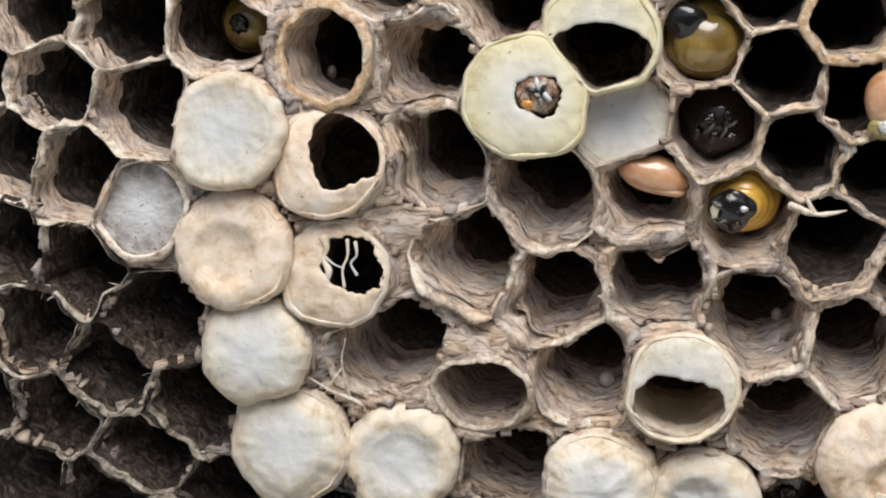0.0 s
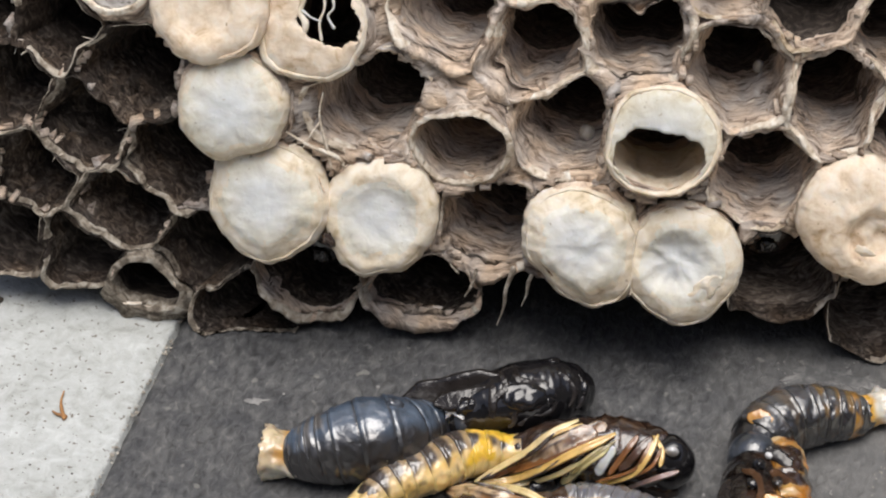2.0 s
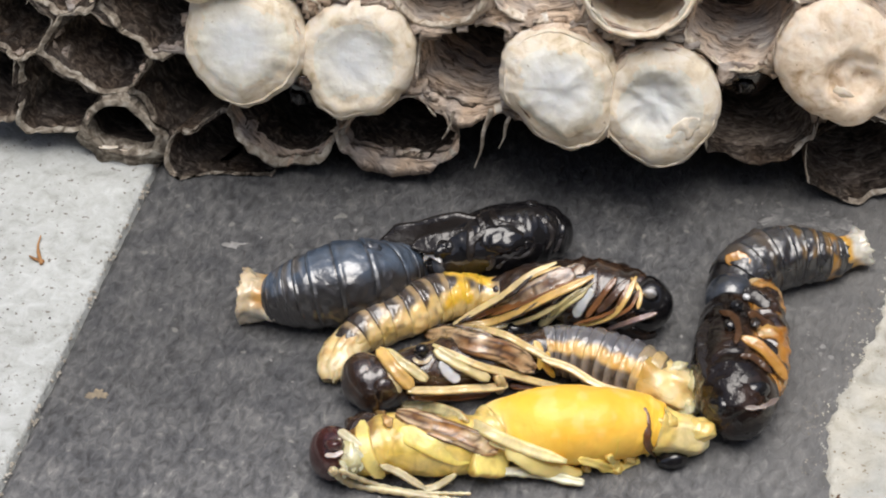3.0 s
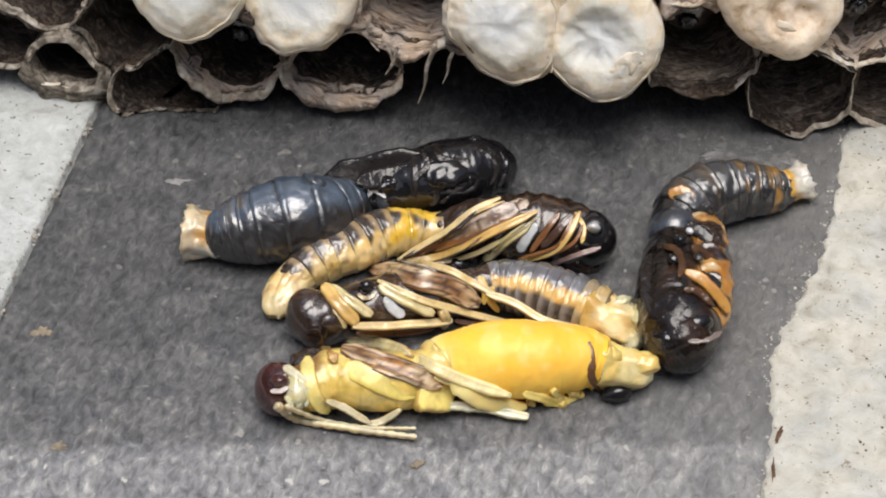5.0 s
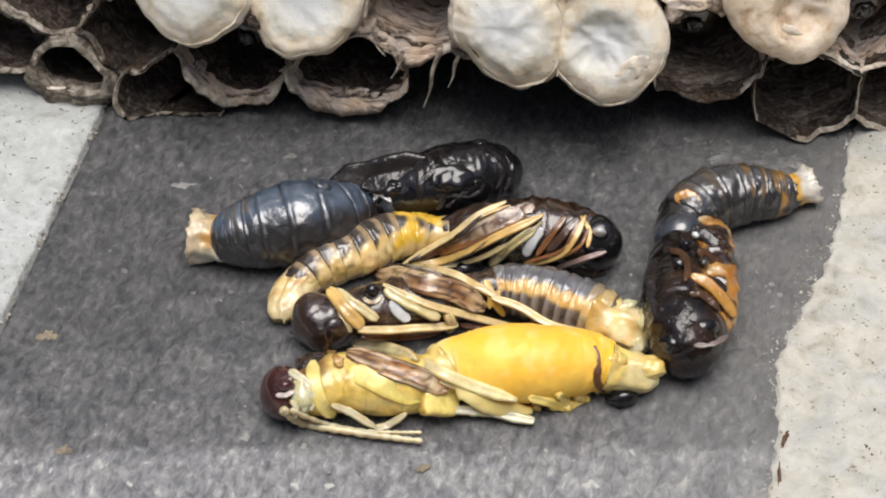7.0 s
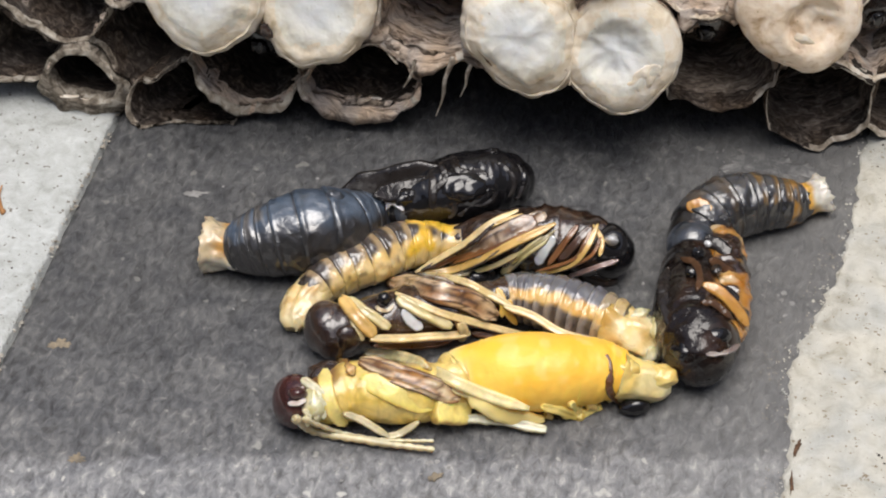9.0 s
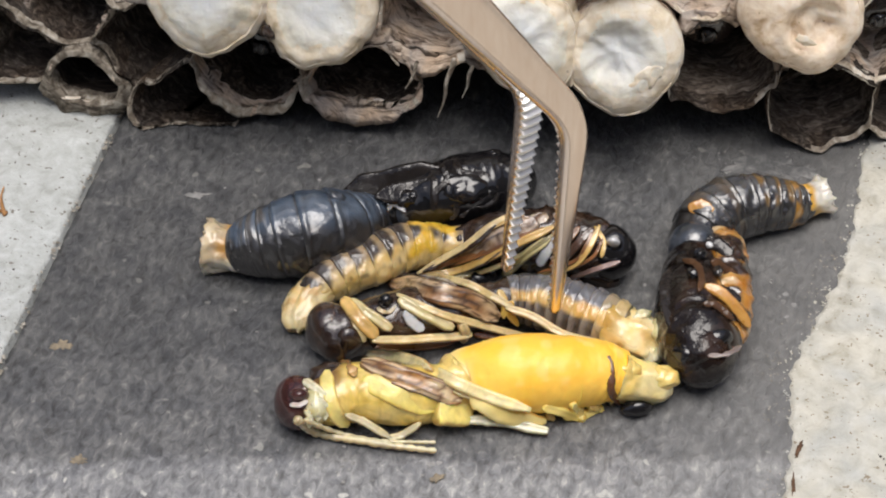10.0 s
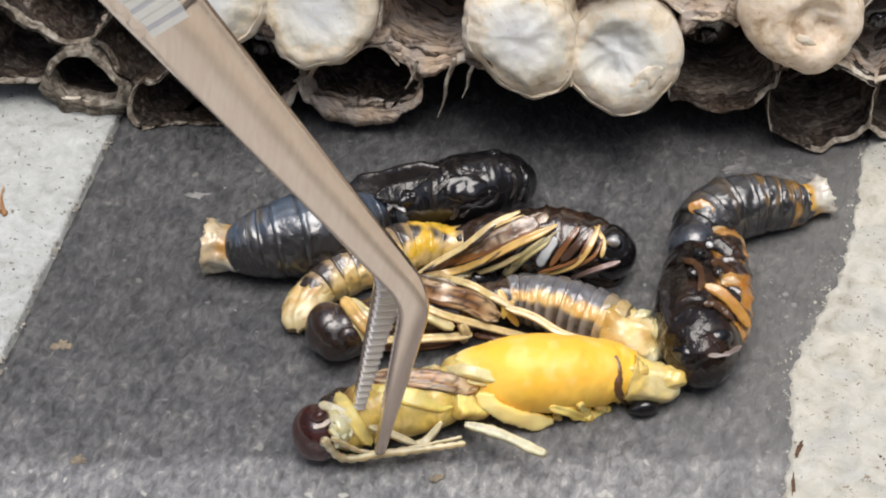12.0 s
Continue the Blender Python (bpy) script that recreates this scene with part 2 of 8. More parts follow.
def side_dust(mat, start, end, gain):
    """A film of cement dust that pales a stone from start to end across it (mm)."""
    n, link = mat.node_tree.nodes, mat.node_tree.links.new
    bsdf = n["Principled BSDF"]
    source = bsdf.inputs["Base Color"].links[0].from_socket
    co = n.new("ShaderNodeTexCoord")
    sep = n.new("ShaderNodeSeparateXYZ")
    link(co.outputs["Object"], sep.inputs[0])
    cloud = n.new("ShaderNodeTexNoise")
    cloud.inputs["Scale"].default_value, cloud.inputs["Detail"].default_value, cloud.inputs["Roughness"].default_value = 260, 10.0, 0.7
    link(co.outputs["Object"], cloud.inputs["Vector"])
    warp = n.new("ShaderNodeMath")
    warp.operation = "MULTIPLY_ADD"
    link(cloud.outputs[0], warp.inputs[0])
    warp.inputs[1].default_value = 0.014
    link(sep.outputs["X"], warp.inputs[2])
    film_ = n.new("ShaderNodeMapRange")
    film_.interpolation_type = "SMOOTHSTEP"
    film_.inputs["From Min"].default_value, film_.inputs["From Max"].default_value = (start + 7) * MM, (end + 7) * MM
    film_.inputs["To Min"].default_value, film_.inputs["To Max"].default_value = 0.0, gain
    link(warp.outputs[0], film_.inputs["Value"])
    dust = n.new("ShaderNodeMixRGB")
    link(film_.outputs[0], dust.inputs[0])
    link(source, dust.inputs[1])
    dust.inputs[2].default_value = (0.27, 0.265, 0.25, 1)
    link(dust.outputs[0], bsdf.inputs["Base Color"])


front_wear_light(SLATE, -25.5, 22.0, 1.25)
side_dust(SLATE, 9.0, 31.0, 0.38)
CEMENT = material("pale_cement", [(0.15, (0.30, 0.305, 0.285)), (0.4, (0.43, 0.445, 0.43)), (0.62, (0.50, 0.52, 0.51)), (0.9, (0.61, 0.63, 0.62))],
                  scale=0.9, detail=11.0, rough=(0.7, 0.9), bump=0.16, bump_scale=3.5, specks=(0.42, 0.665, (0.19, 0.175, 0.15)), spec=0.3, gain=1.3)
CEMENT_OLD = material("worn_cement", [(0.12, (0.361, 0.344, 0.292)), (0.36, (0.464, 0.452, 0.404)), (0.58, (0.525, 0.516, 0.469)), (0.9, (0.593, 0.585, 0.546))],
                      scale=0.6, detail=10.0, rough=(0.7, 0.95), bump=0.12, bump_scale=7.0, specks=(0.42, 0.66, (0.25, 0.21, 0.15)), spec=0.3, gain=1.9, patch=(5.0, (0.86, 0.88, 0.90), (1.04, 1.02, 0.97)))
# Even grey for the unseen walls that cut off low light.
SHIELD_GREY = material("sky_shield_grey", [(0.2, (0.10, 0.095, 0.085)), (0.5, (0.17, 0.16, 0.145)), (0.8, (0.24, 0.23, 0.21))], scale=0.01, rough=(0.8, 0.95), bump=2.0, gain=1.3)
BLACK = material("black_chitin", [(0.3, (0.005, 0.005, 0.006)), (0.7, (0.014, 0.013, 0.014))], scale=1.1, detail=3.0, rough=(0.12, 0.22), bump=0.09, coat=0.75, spec=0.15)
DULL_BLACK = material("dull_black_chitin", [(0.3, (0.007, 0.005, 0.004)), (0.7, (0.028, 0.016, 0.011))], scale=1.1, detail=4.0, rough=(0.22, 0.36), bump=0.05, coat=0.5, spec=0.2)
SLATE_CHITIN = material("blue_grey_chitin", [(0.2, (0.018, 0.022, 0.028)), (0.55, (0.050, 0.058, 0.074)), (0.85, (0.11, 0.125, 0.15))], scale=1.0, rough=(0.22, 0.38), bump=0.10, coat=1.0, gain=1.4)
GREY_CHITIN = material("grey_banded_chitin", [(0.2, (0.030, 0.026, 0.026)), (0.5, (0.085, 0.076, 0.074)), (0.8, (0.21, 0.185, 0.165))], scale=1.0, rough=(0.2, 0.36), bump=0.14, coat=0.8, gain=1.6)
BROWN = material("brown_chitin", [(0.25, (0.012, 0.007, 0.005)), (0.5, (0.028, 0.015, 0.010)), (0.7, (0.060, 0.031, 0.016)), (0.9, (0.13, 0.075, 0.035))], scale=0.9, rough=(0.1, 0.22), bump=0.16, coat=0.9, gain=1.5, distort=1.2)
MAHOGANY = material("red_brown_chitin", [(0.3, (0.030, 0.010, 0.009)), (0.7, (0.085, 0.028, 0.024))], scale=1.2, rough=(0.15, 0.3), bump=0.03, coat=0.5)
OLIVE = material("olive_chitin", [(0.25, (0.15, 0.12, 0.04)), (0.5, (0.34, 0.29, 0.11)), (0.8, (0.52, 0.46, 0.24))], scale=0.9, rough=(0.12, 0.26), bump=0.10, coat=0.8, sss=0.1, gain=1.3)
SILVER = material("wet_pale_plate", [(0.3, (0.42, 0.42, 0.42)), (0.7, (0.72, 0.73, 0.74))], scale=1.6, rough=(0.08, 0.2), bump=0.03, coat=0.8)
ORANGE = material("orange_flesh", [(0.25, (0.36, 0.14, 0.02)), (0.5, (0.62, 0.28, 0.04)), (0.8, (0.72, 0.42, 0.10))], scale=1.1, rough=(0.15, 0.35), bump=0.10, coat=0.6, sss=0.15)
LEMON = material("lemon_flesh", [(0.12, (0.36, 0.20, 0.05)), (0.32, (0.68, 0.46, 0.12)), (0.55, (0.80, 0.61, 0.20)), (0.9, (0.84, 0.73, 0.44))], scale=0.5, rough=(0.16, 0.34), bump=0.16, coat=0.6, sss=0.25, gain=1.6)
PALE = material("pale_translucent_flesh", [(0.15, (0.34, 0.27, 0.10)), (0.4, (0.56, 0.50, 0.24)), (0.65, (0.66, 0.62, 0.40)), (0.9, (0.74, 0.72, 0.58))], scale=0.9, rough=(0.12, 0.3), bump=0.18, coat=0.8, sss=0.25, gain=1.4)
MOTTLE = material("mottled_dark_chitin", [(0.4, (0.007, 0.006, 0.005)), (0.56, (0.018, 0.012, 0.008)), (0.68, (0.09, 0.038, 0.01)), (0.85, (0.36, 0.17, 0.035))], scale=0.65, rough=(0.1, 0.26), bump=0.35, coat=0.9, distort=1.2, gain=1.3)
LARVA_OLIVE = material("larva_olive_skin", [(0.3, (0.16, 0.10, 0.02)), (0.55, (0.30, 0.21, 0.05)), (0.8, (0.45, 0.36, 0.13))], scale=0.6, rough=(0.1, 0.25), bump=0.04, coat=0.7, sss=0.2)
LARVA_PINK = material("larva_pink_skin", [(0.25, (0.42, 0.20, 0.09)), (0.5, (0.56, 0.31, 0.17)), (0.8, (0.64, 0.42, 0.27))], scale=0.6, rough=(0.14, 0.28), bump=0.10, coat=0.9, sss=0.3, gain=1.4)
LARVA_GOLD = material("larva_golden_skin", [(0.3, (0.56, 0.30, 0.03)), (0.6, (0.78, 0.48, 0.08)), (0.85, (0.86, 0.64, 0.24))], scale=0.7, rough=(0.12, 0.3), bump=0.05, coat=0.6, sss=0.2)
FACE = material("pupa_face_mix", [(0.32, (0.02, 0.012, 0.008)), (0.48, (0.20, 0.10, 0.05)), (0.6, (0.48, 0.38, 0.30)), (0.8, (0.72, 0.70, 0.68))], scale=1.2, rough=(0.12, 0.3), bump=0.25, coat=0.7)
EGG = material("egg_shell", [(0.3, (0.36, 0.34, 0.31)), (0.7, (0.50, 0.48, 0.45))], scale=1.0, rough=(0.25, 0.4), bump=0.02, sss=0.2)
DEBRIS = material("straw_debris", [(0.3, (0.20, 0.09, 0.03)), (0.7, (0.46, 0.24, 0.09))], scale=1.5, rough=(0.5, 0.8), bump=0.06)
RUST = material("crumb_ochre", [(0.3, (0.13, 0.11, 0.085)), (0.7, (0.33, 0.27, 0.18))], scale=1.5, rough=(0.6, 0.9), bump=0.1)
GRIT = material("dark_grit", [(0.3, (0.02, 0.017, 0.014)), (0.7, (0.08, 0.06, 0.045))], scale=1.5, rough=(0.5, 0.9), bump=0.1)
HUSK = material("husk_brown", [(0.3, (0.05, 0.024, 0.012)), (0.7, (0.17, 0.085, 0.04))], scale=1.5, rough=(0.5, 0.8), bump=0.08)
LIME = material("lime_fleck", [(0.3, (0.18, 0.178, 0.172)), (0.7, (0.33, 0.323, 0.312))], scale=1.5, rough=(0.6, 0.9), bump=0.1)
SMEAR = material("lime_smear", [(0.3, (0.10, 0.10, 0.10)), (0.5, (0.15, 0.149, 0.146)), (0.75, (0.24, 0.235, 0.228))], scale=1.2, detail=10.0, rough=(0.55, 0.85), bump=0.15, gain=1.8)
CHIP = material("tan_mortar_chip", [(0.2, (0.15, 0.13, 0.10)), (0.5, (0.33, 0.30, 0.25)), (0.8, (0.50, 0.47, 0.42))], scale=1.5, rough=(0.7, 0.9), bump=0.1, gain=1.5)
# The warm tint is the hand's reflection put into the base colour.
STEEL = material("brushed_steel", [(0.3, (0.71, 0.57, 0.47)), (0.7, (0.80, 0.67, 0.57))], scale=0.7, stretch=(6, 6, 0.25), rough=(0.16, 0.28), bump=0.012, metal=1.0)
STEEL_BRIGHT = material("bright_cut_steel", [(0.3, (0.86, 0.84, 0.81)), (0.7, (0.93, 0.91, 0.88))], scale=1.2, rough=(0.35, 0.5), bump=0.015, metal=1.0)


def skin(name, rough, bump, coat, sss, scale=1.0, grain=(0.62, 1.25), spec=0.5, bump_scale=1.0, coat_ior=1.5, coat_rough=0.07, wrinkle=0.2):
    """Insect skin: the pigment laid down with the mesh, broken up by a fine and a coarse mottle."""
    mat = bpy.data.materials.new(name)
    mat.use_nodes = True
    n, link = mat.node_tree.nodes, mat.node_tree.links.new
    bsdf = n["Principled BSDF"]
    co = n.new("ShaderNodeTexCoord")
    pig = n.new("ShaderNodeAttribute")
    pig.attribute_name = "pigment"
    fine = n.new("ShaderNodeTexNoise")
    fine.inputs["Scale"].default_value, fine.inputs["Detail"].default_value, fine.inputs["Distortion"].default_value = 1000 * scale, 6.0, 0.8
    link(co.outputs["Object"], fine.inputs["Vector"])
    coarse = n.new("ShaderNodeTexNoise")
    coarse.inputs["Scale"].default_value, coarse.inputs["Detail"].default_value = 330 * scale, 3.0
    link(co.outputs["Object"], coarse.inputs["Vector"])
    both = n.new("ShaderNodeMath")
    link(fine.outputs[0], both.inputs[0])
    link(coarse.outputs[0], both.inputs[1])
    ramp = n.new("ShaderNodeMapRange")
    ramp.inputs["From Min"].default_value, ramp.inputs["From Max"].default_value = 0.72, 1.28
    ramp.inputs["To Min"].default_value, ramp.inputs["To Max"].default_value = grain
    link(both.outputs[0], ramp.inputs["Value"])
    mul = n.new("ShaderNodeVectorMath")
    mul.operation = "SCALE"
    link(pig.outputs["Color"], mul.inputs[0])
    link(ramp.outputs[0], mul.inputs["Scale"])
    link(mul.outputs[0], bsdf.inputs["Base Color"])
    ro = n.new("ShaderNodeMapRange")
    ro.inputs["To Min"].default_value, ro.inputs["To Max"].default_value = rough
    link(fine.outputs[0], ro.inputs["Value"])
    link(ro.outputs[0], bsdf.inputs["Roughness"])
    bsdf.inputs["Specular IOR Level"].default_value = spec
    bsdf.inputs["Coat Weight"].default_value = coat
    bsdf.inputs["Coat Roughness"].default_value = coat_rough
    bsdf.inputs["Coat IOR"].default_value = coat_ior
    if sss:
        bsdf.inputs["Subsurface Weight"].default_value = sss
        bsdf.inputs["Subsurface Radius"].default_value = (1.0, 0.6, 0.25)
        bsdf.inputs["Subsurface Scale"].default_value = 0.0008
    bp = n.new("ShaderNodeBump")
    bp.inputs["Strength"].default_value, bp.inputs["Distance"].default_value = 1.0, bump * MM
    rough_noise = n.new("ShaderNodeTexNoise")
    rough_noise.inputs["Scale"].default_value, rough_noise.inputs["Detail"].default_value = 1000 * bump_scale, 4.0
    link(co.outputs["Object"], rough_noise.inputs["Vector"])
    link(rough_noise.outputs[0], bp.inputs["Height"])
    link(bp.outputs[0], bsdf.inputs["Normal"])
    if coat:
        wet = n.new("ShaderNodeTexNoise")
        wet.inputs["Scale"].default_value, wet.inputs["Detail"].default_value, wet.inputs["Distortion"].default_value = 1150, 3.0, 0.6
        link(co.outputs["Object"], wet.inputs["Vector"])
        film_bump = n.new("ShaderNodeBump")
        film_bump.inputs["Strength"].default_value, film_bump.inputs["Distance"].default_value = 1.0, wrinkle * MM
        link(wet.outputs[0], film_bump.inputs["Height"])
        link(bp.outputs[0], film_bump.inputs["Normal"])
        link(film_bump.outputs[0], bsdf.inputs["Coat Normal"])
    return mat


SKIN_WET = skin("wet_pupal_skin", (0.2, 0.4), 0.10, 1.0, 0.35, grain=(0.76, 1.14), bump_scale=0.6, coat_ior=1.55, coat_rough=0.07)
SKIN_PALE = skin("soft_pale_pupal_skin", (0.25, 0.42), 0.06, 0.6, 0.4, grain=(0.68, 1.14), bump_scale=0.8, coat_rough=0.12)
SKIN_GLOSS = skin("glossy_slate_skin", (0.3, 0.45), 0.10, 1.0, 0.0, grain=(0.5, 1.35), bump_scale=0.7, coat_ior=1.8, coat_rough=0.26, wrinkle=0.14)
SKIN_DARK = skin("wet_dark_skin", (0.18, 0.34), 0.09, 0.75, 0.0, spec=0.12, bump_scale=0.5, coat_ior=1.5)
SKIN_SOFT = skin("soft_pupal_skin", (0.38, 0.56), 0.14, 0.08, 0.3, grain=(0.90, 1.10), scale=0.5, bump_scale=0.6, wrinkle=0.05)


# ---- mesh helpers ----
def part(name, bm, mats, parent=None, label="", at=None, smooth=True):
    """Links a bmesh (in mm) as one mesh object; at: its origin in mm, or a pose matrix in metres."""
    mats = mats if isinstance(mats, (list, tuple)) else [mats]
    origin = Vector(at) if at is not None and not isinstance(at, Matrix) else Vector((0, 0, 0))
    for v in bm.verts:
        v.co = (v.co - origin) * MM
    me = bpy.data.meshes.new(name)
    bm.normal_update()
    if smooth:
        for f in bm.faces:
            f.smooth = True
    bm.to_mesh(me)
    bm.free()
    for m in mats:
        me.materials.append(m)
    ob = new(name, me)
    if isinstance(at, Matrix):
        ob.matrix_basis = at
    else:
        ob.location = origin * MM
    if parent is not None:
        ob.parent = parent
        up = parent
        while up is not None:
            if not isinstance(at, Matrix):
                ob.location = Vector(ob.location) - Vector(up.location)
            up = up.parent
    return tagged(ob, label)


def empty(name, x, y, z=0.0):
    ob = new(name)
    ob.empty_display_size = 0.002
    ob.location = (x * MM, y * MM, z * MM)
    return ob


def curve_through(points, per=6):
    """Points (of any length) on a smooth curve through the given ones."""
    p = [np.array(q, float) for q in points]
    p = [2 * p[0] - p[1]] + p + [2 * p[-1] - p[-2]]
    out = []
    for i in range(1, len(p) - 2):
        a, b, c, d = p[i - 1:i + 3]
        for k in range(per):
            t = k / per
            out.append(0.5 * (2 * b + (c - a) * t + (2 * a - 5 * b + 4 * c - d) * t * t + (3 * b - a - 3 * c + d) * t ** 3))
    out.append(p[-2])
    return out


def rings(bm, frames, sides, shape=None, closed=(True, True), pick=None, paint=None):
    """Skins a list of (centre, right, up, half width, half height); shape(k, theta) scales the radius, pick(k, theta) the material,
    paint(k, theta) the pigment."""
    loops = []
    layer = None
    if paint:
        layer = bm.verts.layers.float_color.get("pigment") or bm.verts.layers.float_color.new("pigment")
    for k, (c, r, u, w, h) in enumerate(frames):
        loop = []
        for i in range(sides):
            th = 2 * math.pi * i / sides
            s = shape(k, th) if shape else 1.0
            v = bm.verts.new(Vector(c) + Vector(r) * (w * s * math.cos(th)) + Vector(u) * (h * s * math.sin(th)))
            if layer:
                v[layer] = (*paint(k, th), 1.0)
            loop.append(v)
        loops.append(loop)
    for k in range(len(loops) - 1):
        for i in range(sides):
            j = (i + 1) % sides
            f = bm.faces.new((loops[k][i], loops[k][j], loops[k + 1][j], loops[k + 1][i]))
            if pick:
                f.material_index = pick(k, 2 * math.pi * (i + 0.5) / sides)
    for end, loop in ((0, loops[0]), (1, loops[-1])):
        if closed[end]:
            f = bm.faces.new(loop if end else loop[::-1])
            if pick:
                f.material_index = pick(0 if not end else len(loops) - 2, 1.5)
    return loops


def framed(samples, flat=1.0, up_hint=(0, 0, 1)):
    """Frames along samples of (x, y, z, r): the right axis lies level."""
    out = []
    for k, s in enumerate(samples):
        a, b = samples[max(k - 1, 0)], samples[min(k + 1, len(samples) - 1)]
        d = Vector(b[:3]) - Vector(a[:3])
        d = d.normalized() if d.length > 1e-9 else Vector((1, 0, 0))
        r = d.cross(Vector(up_hint))
        r = r.normalized() if r.length > 1e-6 else Vector((1, 0, 0))
        u = r.cross(d)
        out.append((s[:3], r, u, s[3], s[3] * flat))
    return out


def lump(seed, amount, scale, pace=1.0):
    """A radius wobble as a function of ring and angle."""
    def shape(k, th):
        return 1 + amount * noise.noise(Vector((math.cos(th) * scale + seed * 7.3, math.sin(th) * scale, k * 0.16 * scale * pace)))
    return shape


def round_ends(samples, first=True, last=True):
    """Adds shrinking rings so that a tube ends in a rounded cap."""
    out = list(samples)
    if first:
        a, b = samples[0], samples[1]
        d = (a[:3] - b[:3]) / max(np.linalg.norm(a[:3] - b[:3]), 1e-6)
        out = [np.r_[a[:3] + d * a[3] * math.sin(q) * 0.8, a[3] * math.cos(q)] for q in (1.45, 1.1, 0.7, 0.35)] + out
    if last:
        a, b = samples[-1], samples[-2]
        d = (a[:3] - b[:3]) / max(np.linalg.norm(a[:3] - b[:3]), 1e-6)
        out = out + [np.r_[a[:3] + d * a[3] * math.sin(q) * 0.8, a[3] * math.cos(q)] for q in (0.35, 0.7, 1.1, 1.45)]
    return out


def tube(points, sides=12, per=6, flat=1.0, seed=0, wobble=0.05, ends=(True, True), hint=(0, 0, 1), beads=0.0, bead_every=2):
    """A bmesh tube through points (x, y, z, r)."""
    bm = bmesh.new()
    s = round_ends(curve_through(points, per), *ends)
    base = lump(seed, wobble, 1.5)
    rings(bm, framed(s, flat, hint), sides, lambda k, th: base(k, th) * (1 + (beads if k % bead_every else -beads)))
    return bm


def blob(centre, radii, turn=(0, 0, 0), seed=0, wobble=0.05, scale=1.2, u=20, v=12, pick=None):
    """An uneven ellipsoid."""
    bm = bmesh.new()
    bmesh.ops.create_uvsphere(bm, u_segments=u, v_segments=v, radius=1.0)
    m = Euler([radians(a) for a in turn]).to_matrix()
    for vert in bm.verts:
        p = vert.co.copy()
        k = 1 + wobble * noise.noise(p * scale + Vector((seed * 5.1, 3.3, 1.7)))
        vert.co = Vector(centre) + m @ Vector((p.x * radii[0] * k, p.y * radii[1] * k, p.z * radii[2] * k))
    if pick:
        for f in bm.faces:
            f.material_index = pick(f.calc_center_median())
    return bm


def leaf(points, half_width, thick=0.25, normal=(0, -0.6, 0.8), seed=0, veins=0.0):
    """A flat tapering pad (a folded wing, a leg plate) along three or four points, facing along normal."""
    bm = bmesh.new()
    s = curve_through([(*p, 1.0) for p in points], 8)
    frames = []
    for k, q in enumerate(s):
        t = k / (len(s) - 1)
        w = half_width * (0.25 + 0.75 * math.sin(math.pi * min(max(t * 0.86 + 0.08, 0), 1)) ** 0.7)
        a, b = s[max(k - 1, 0)], s[min(k + 1, len(s) - 1)]
        d = (Vector(b[:3]) - Vector(a[:3])).normalized()
        r = d.cross(Vector(normal)).normalized()
        frames.append((q[:3], r, r.cross(d), w, thick))

    def shape(k, th):
        return 1 + 0.10 * noise.noise(Vector((k * 0.4, th * 1.3, seed * 3.7))) + veins * math.cos(th * 5 + seed) * (0.5 + 0.5 * math.sin(k * 1.1))
    rings(bm, frames, 18, shape)
    return bm


# ---- the ground: a dark stone tile with a rounded front edge between two pale cement slabs ----
TILE_TURN = -13.0
TILE_LEFT, TILE_RIGHT, TILE_FRONT = -28.3, 29.3, -20.4
TILE_END = 31.5


def ground_sheet():
    bm = bmesh.new()
    bmesh.ops.create_grid(bm, x_segments=24, y_segments=24, size=6000)
    for v in bm.verts:
        v.co.z = -9.0
    return tagged(part("ground", bm, CEMENT, smooth=False), "pale grey cement ground under the tiles", kind="structure")


def sheet(name, across, along, height, mat, label, edge, pick=None):
    """A slab in the tile's own directions: across and along are lists of stations, height(b, a) its top, edge(b, a) moves its outline."""
    bm = bmesh.new()
    grid = []
    for a in along:
        row = []
        for b in across:
            db, da = edge(b, a)
            row.append(bm.verts.new((b + db, a + da, height(b, a))))
        grid.append(row)
    for j in range(len(along) - 1):
        for i in range(len(across) - 1):
            f = bm.faces.new((grid[j][i], grid[j][i + 1], grid[j + 1][i + 1], grid[j + 1][i]))
            f.material_index = pick(across[i], along[j]) if pick else 0
    rim = [e for e in bm.edges if e.is_boundary]
    low = bmesh.ops.extrude_edge_only(bm, edges=rim)["geom"]
    for v in low:
        if isinstance(v, bmesh.types.BMVert):
            v.co.z = -8.9
    ob = part(name, bm, mat)
    ob.rotation_euler = (0, 0, radians(TILE_TURN))
    return tagged(ob, label, kind="structure")


def steps(lo, hi, fine_lo, fine_hi, fine, coarse):
    out, x = [], lo
    while x < hi - 1e-6:
        out.append(x)
        x += fine if fine_lo <= x < fine_hi else coarse
    return out + [hi]


def smear(a):
    """How far the worn cement has run over the tile's edge, along it (mm)."""
    return -1.7 * math.exp(-((a + 6.5) / 6.5) ** 2) + 0.9 * min(max((a - 1) / 5, 0.0), 1.0) - 0.5 * min(max((-14 - a) / 5, 0.0), 1.0)


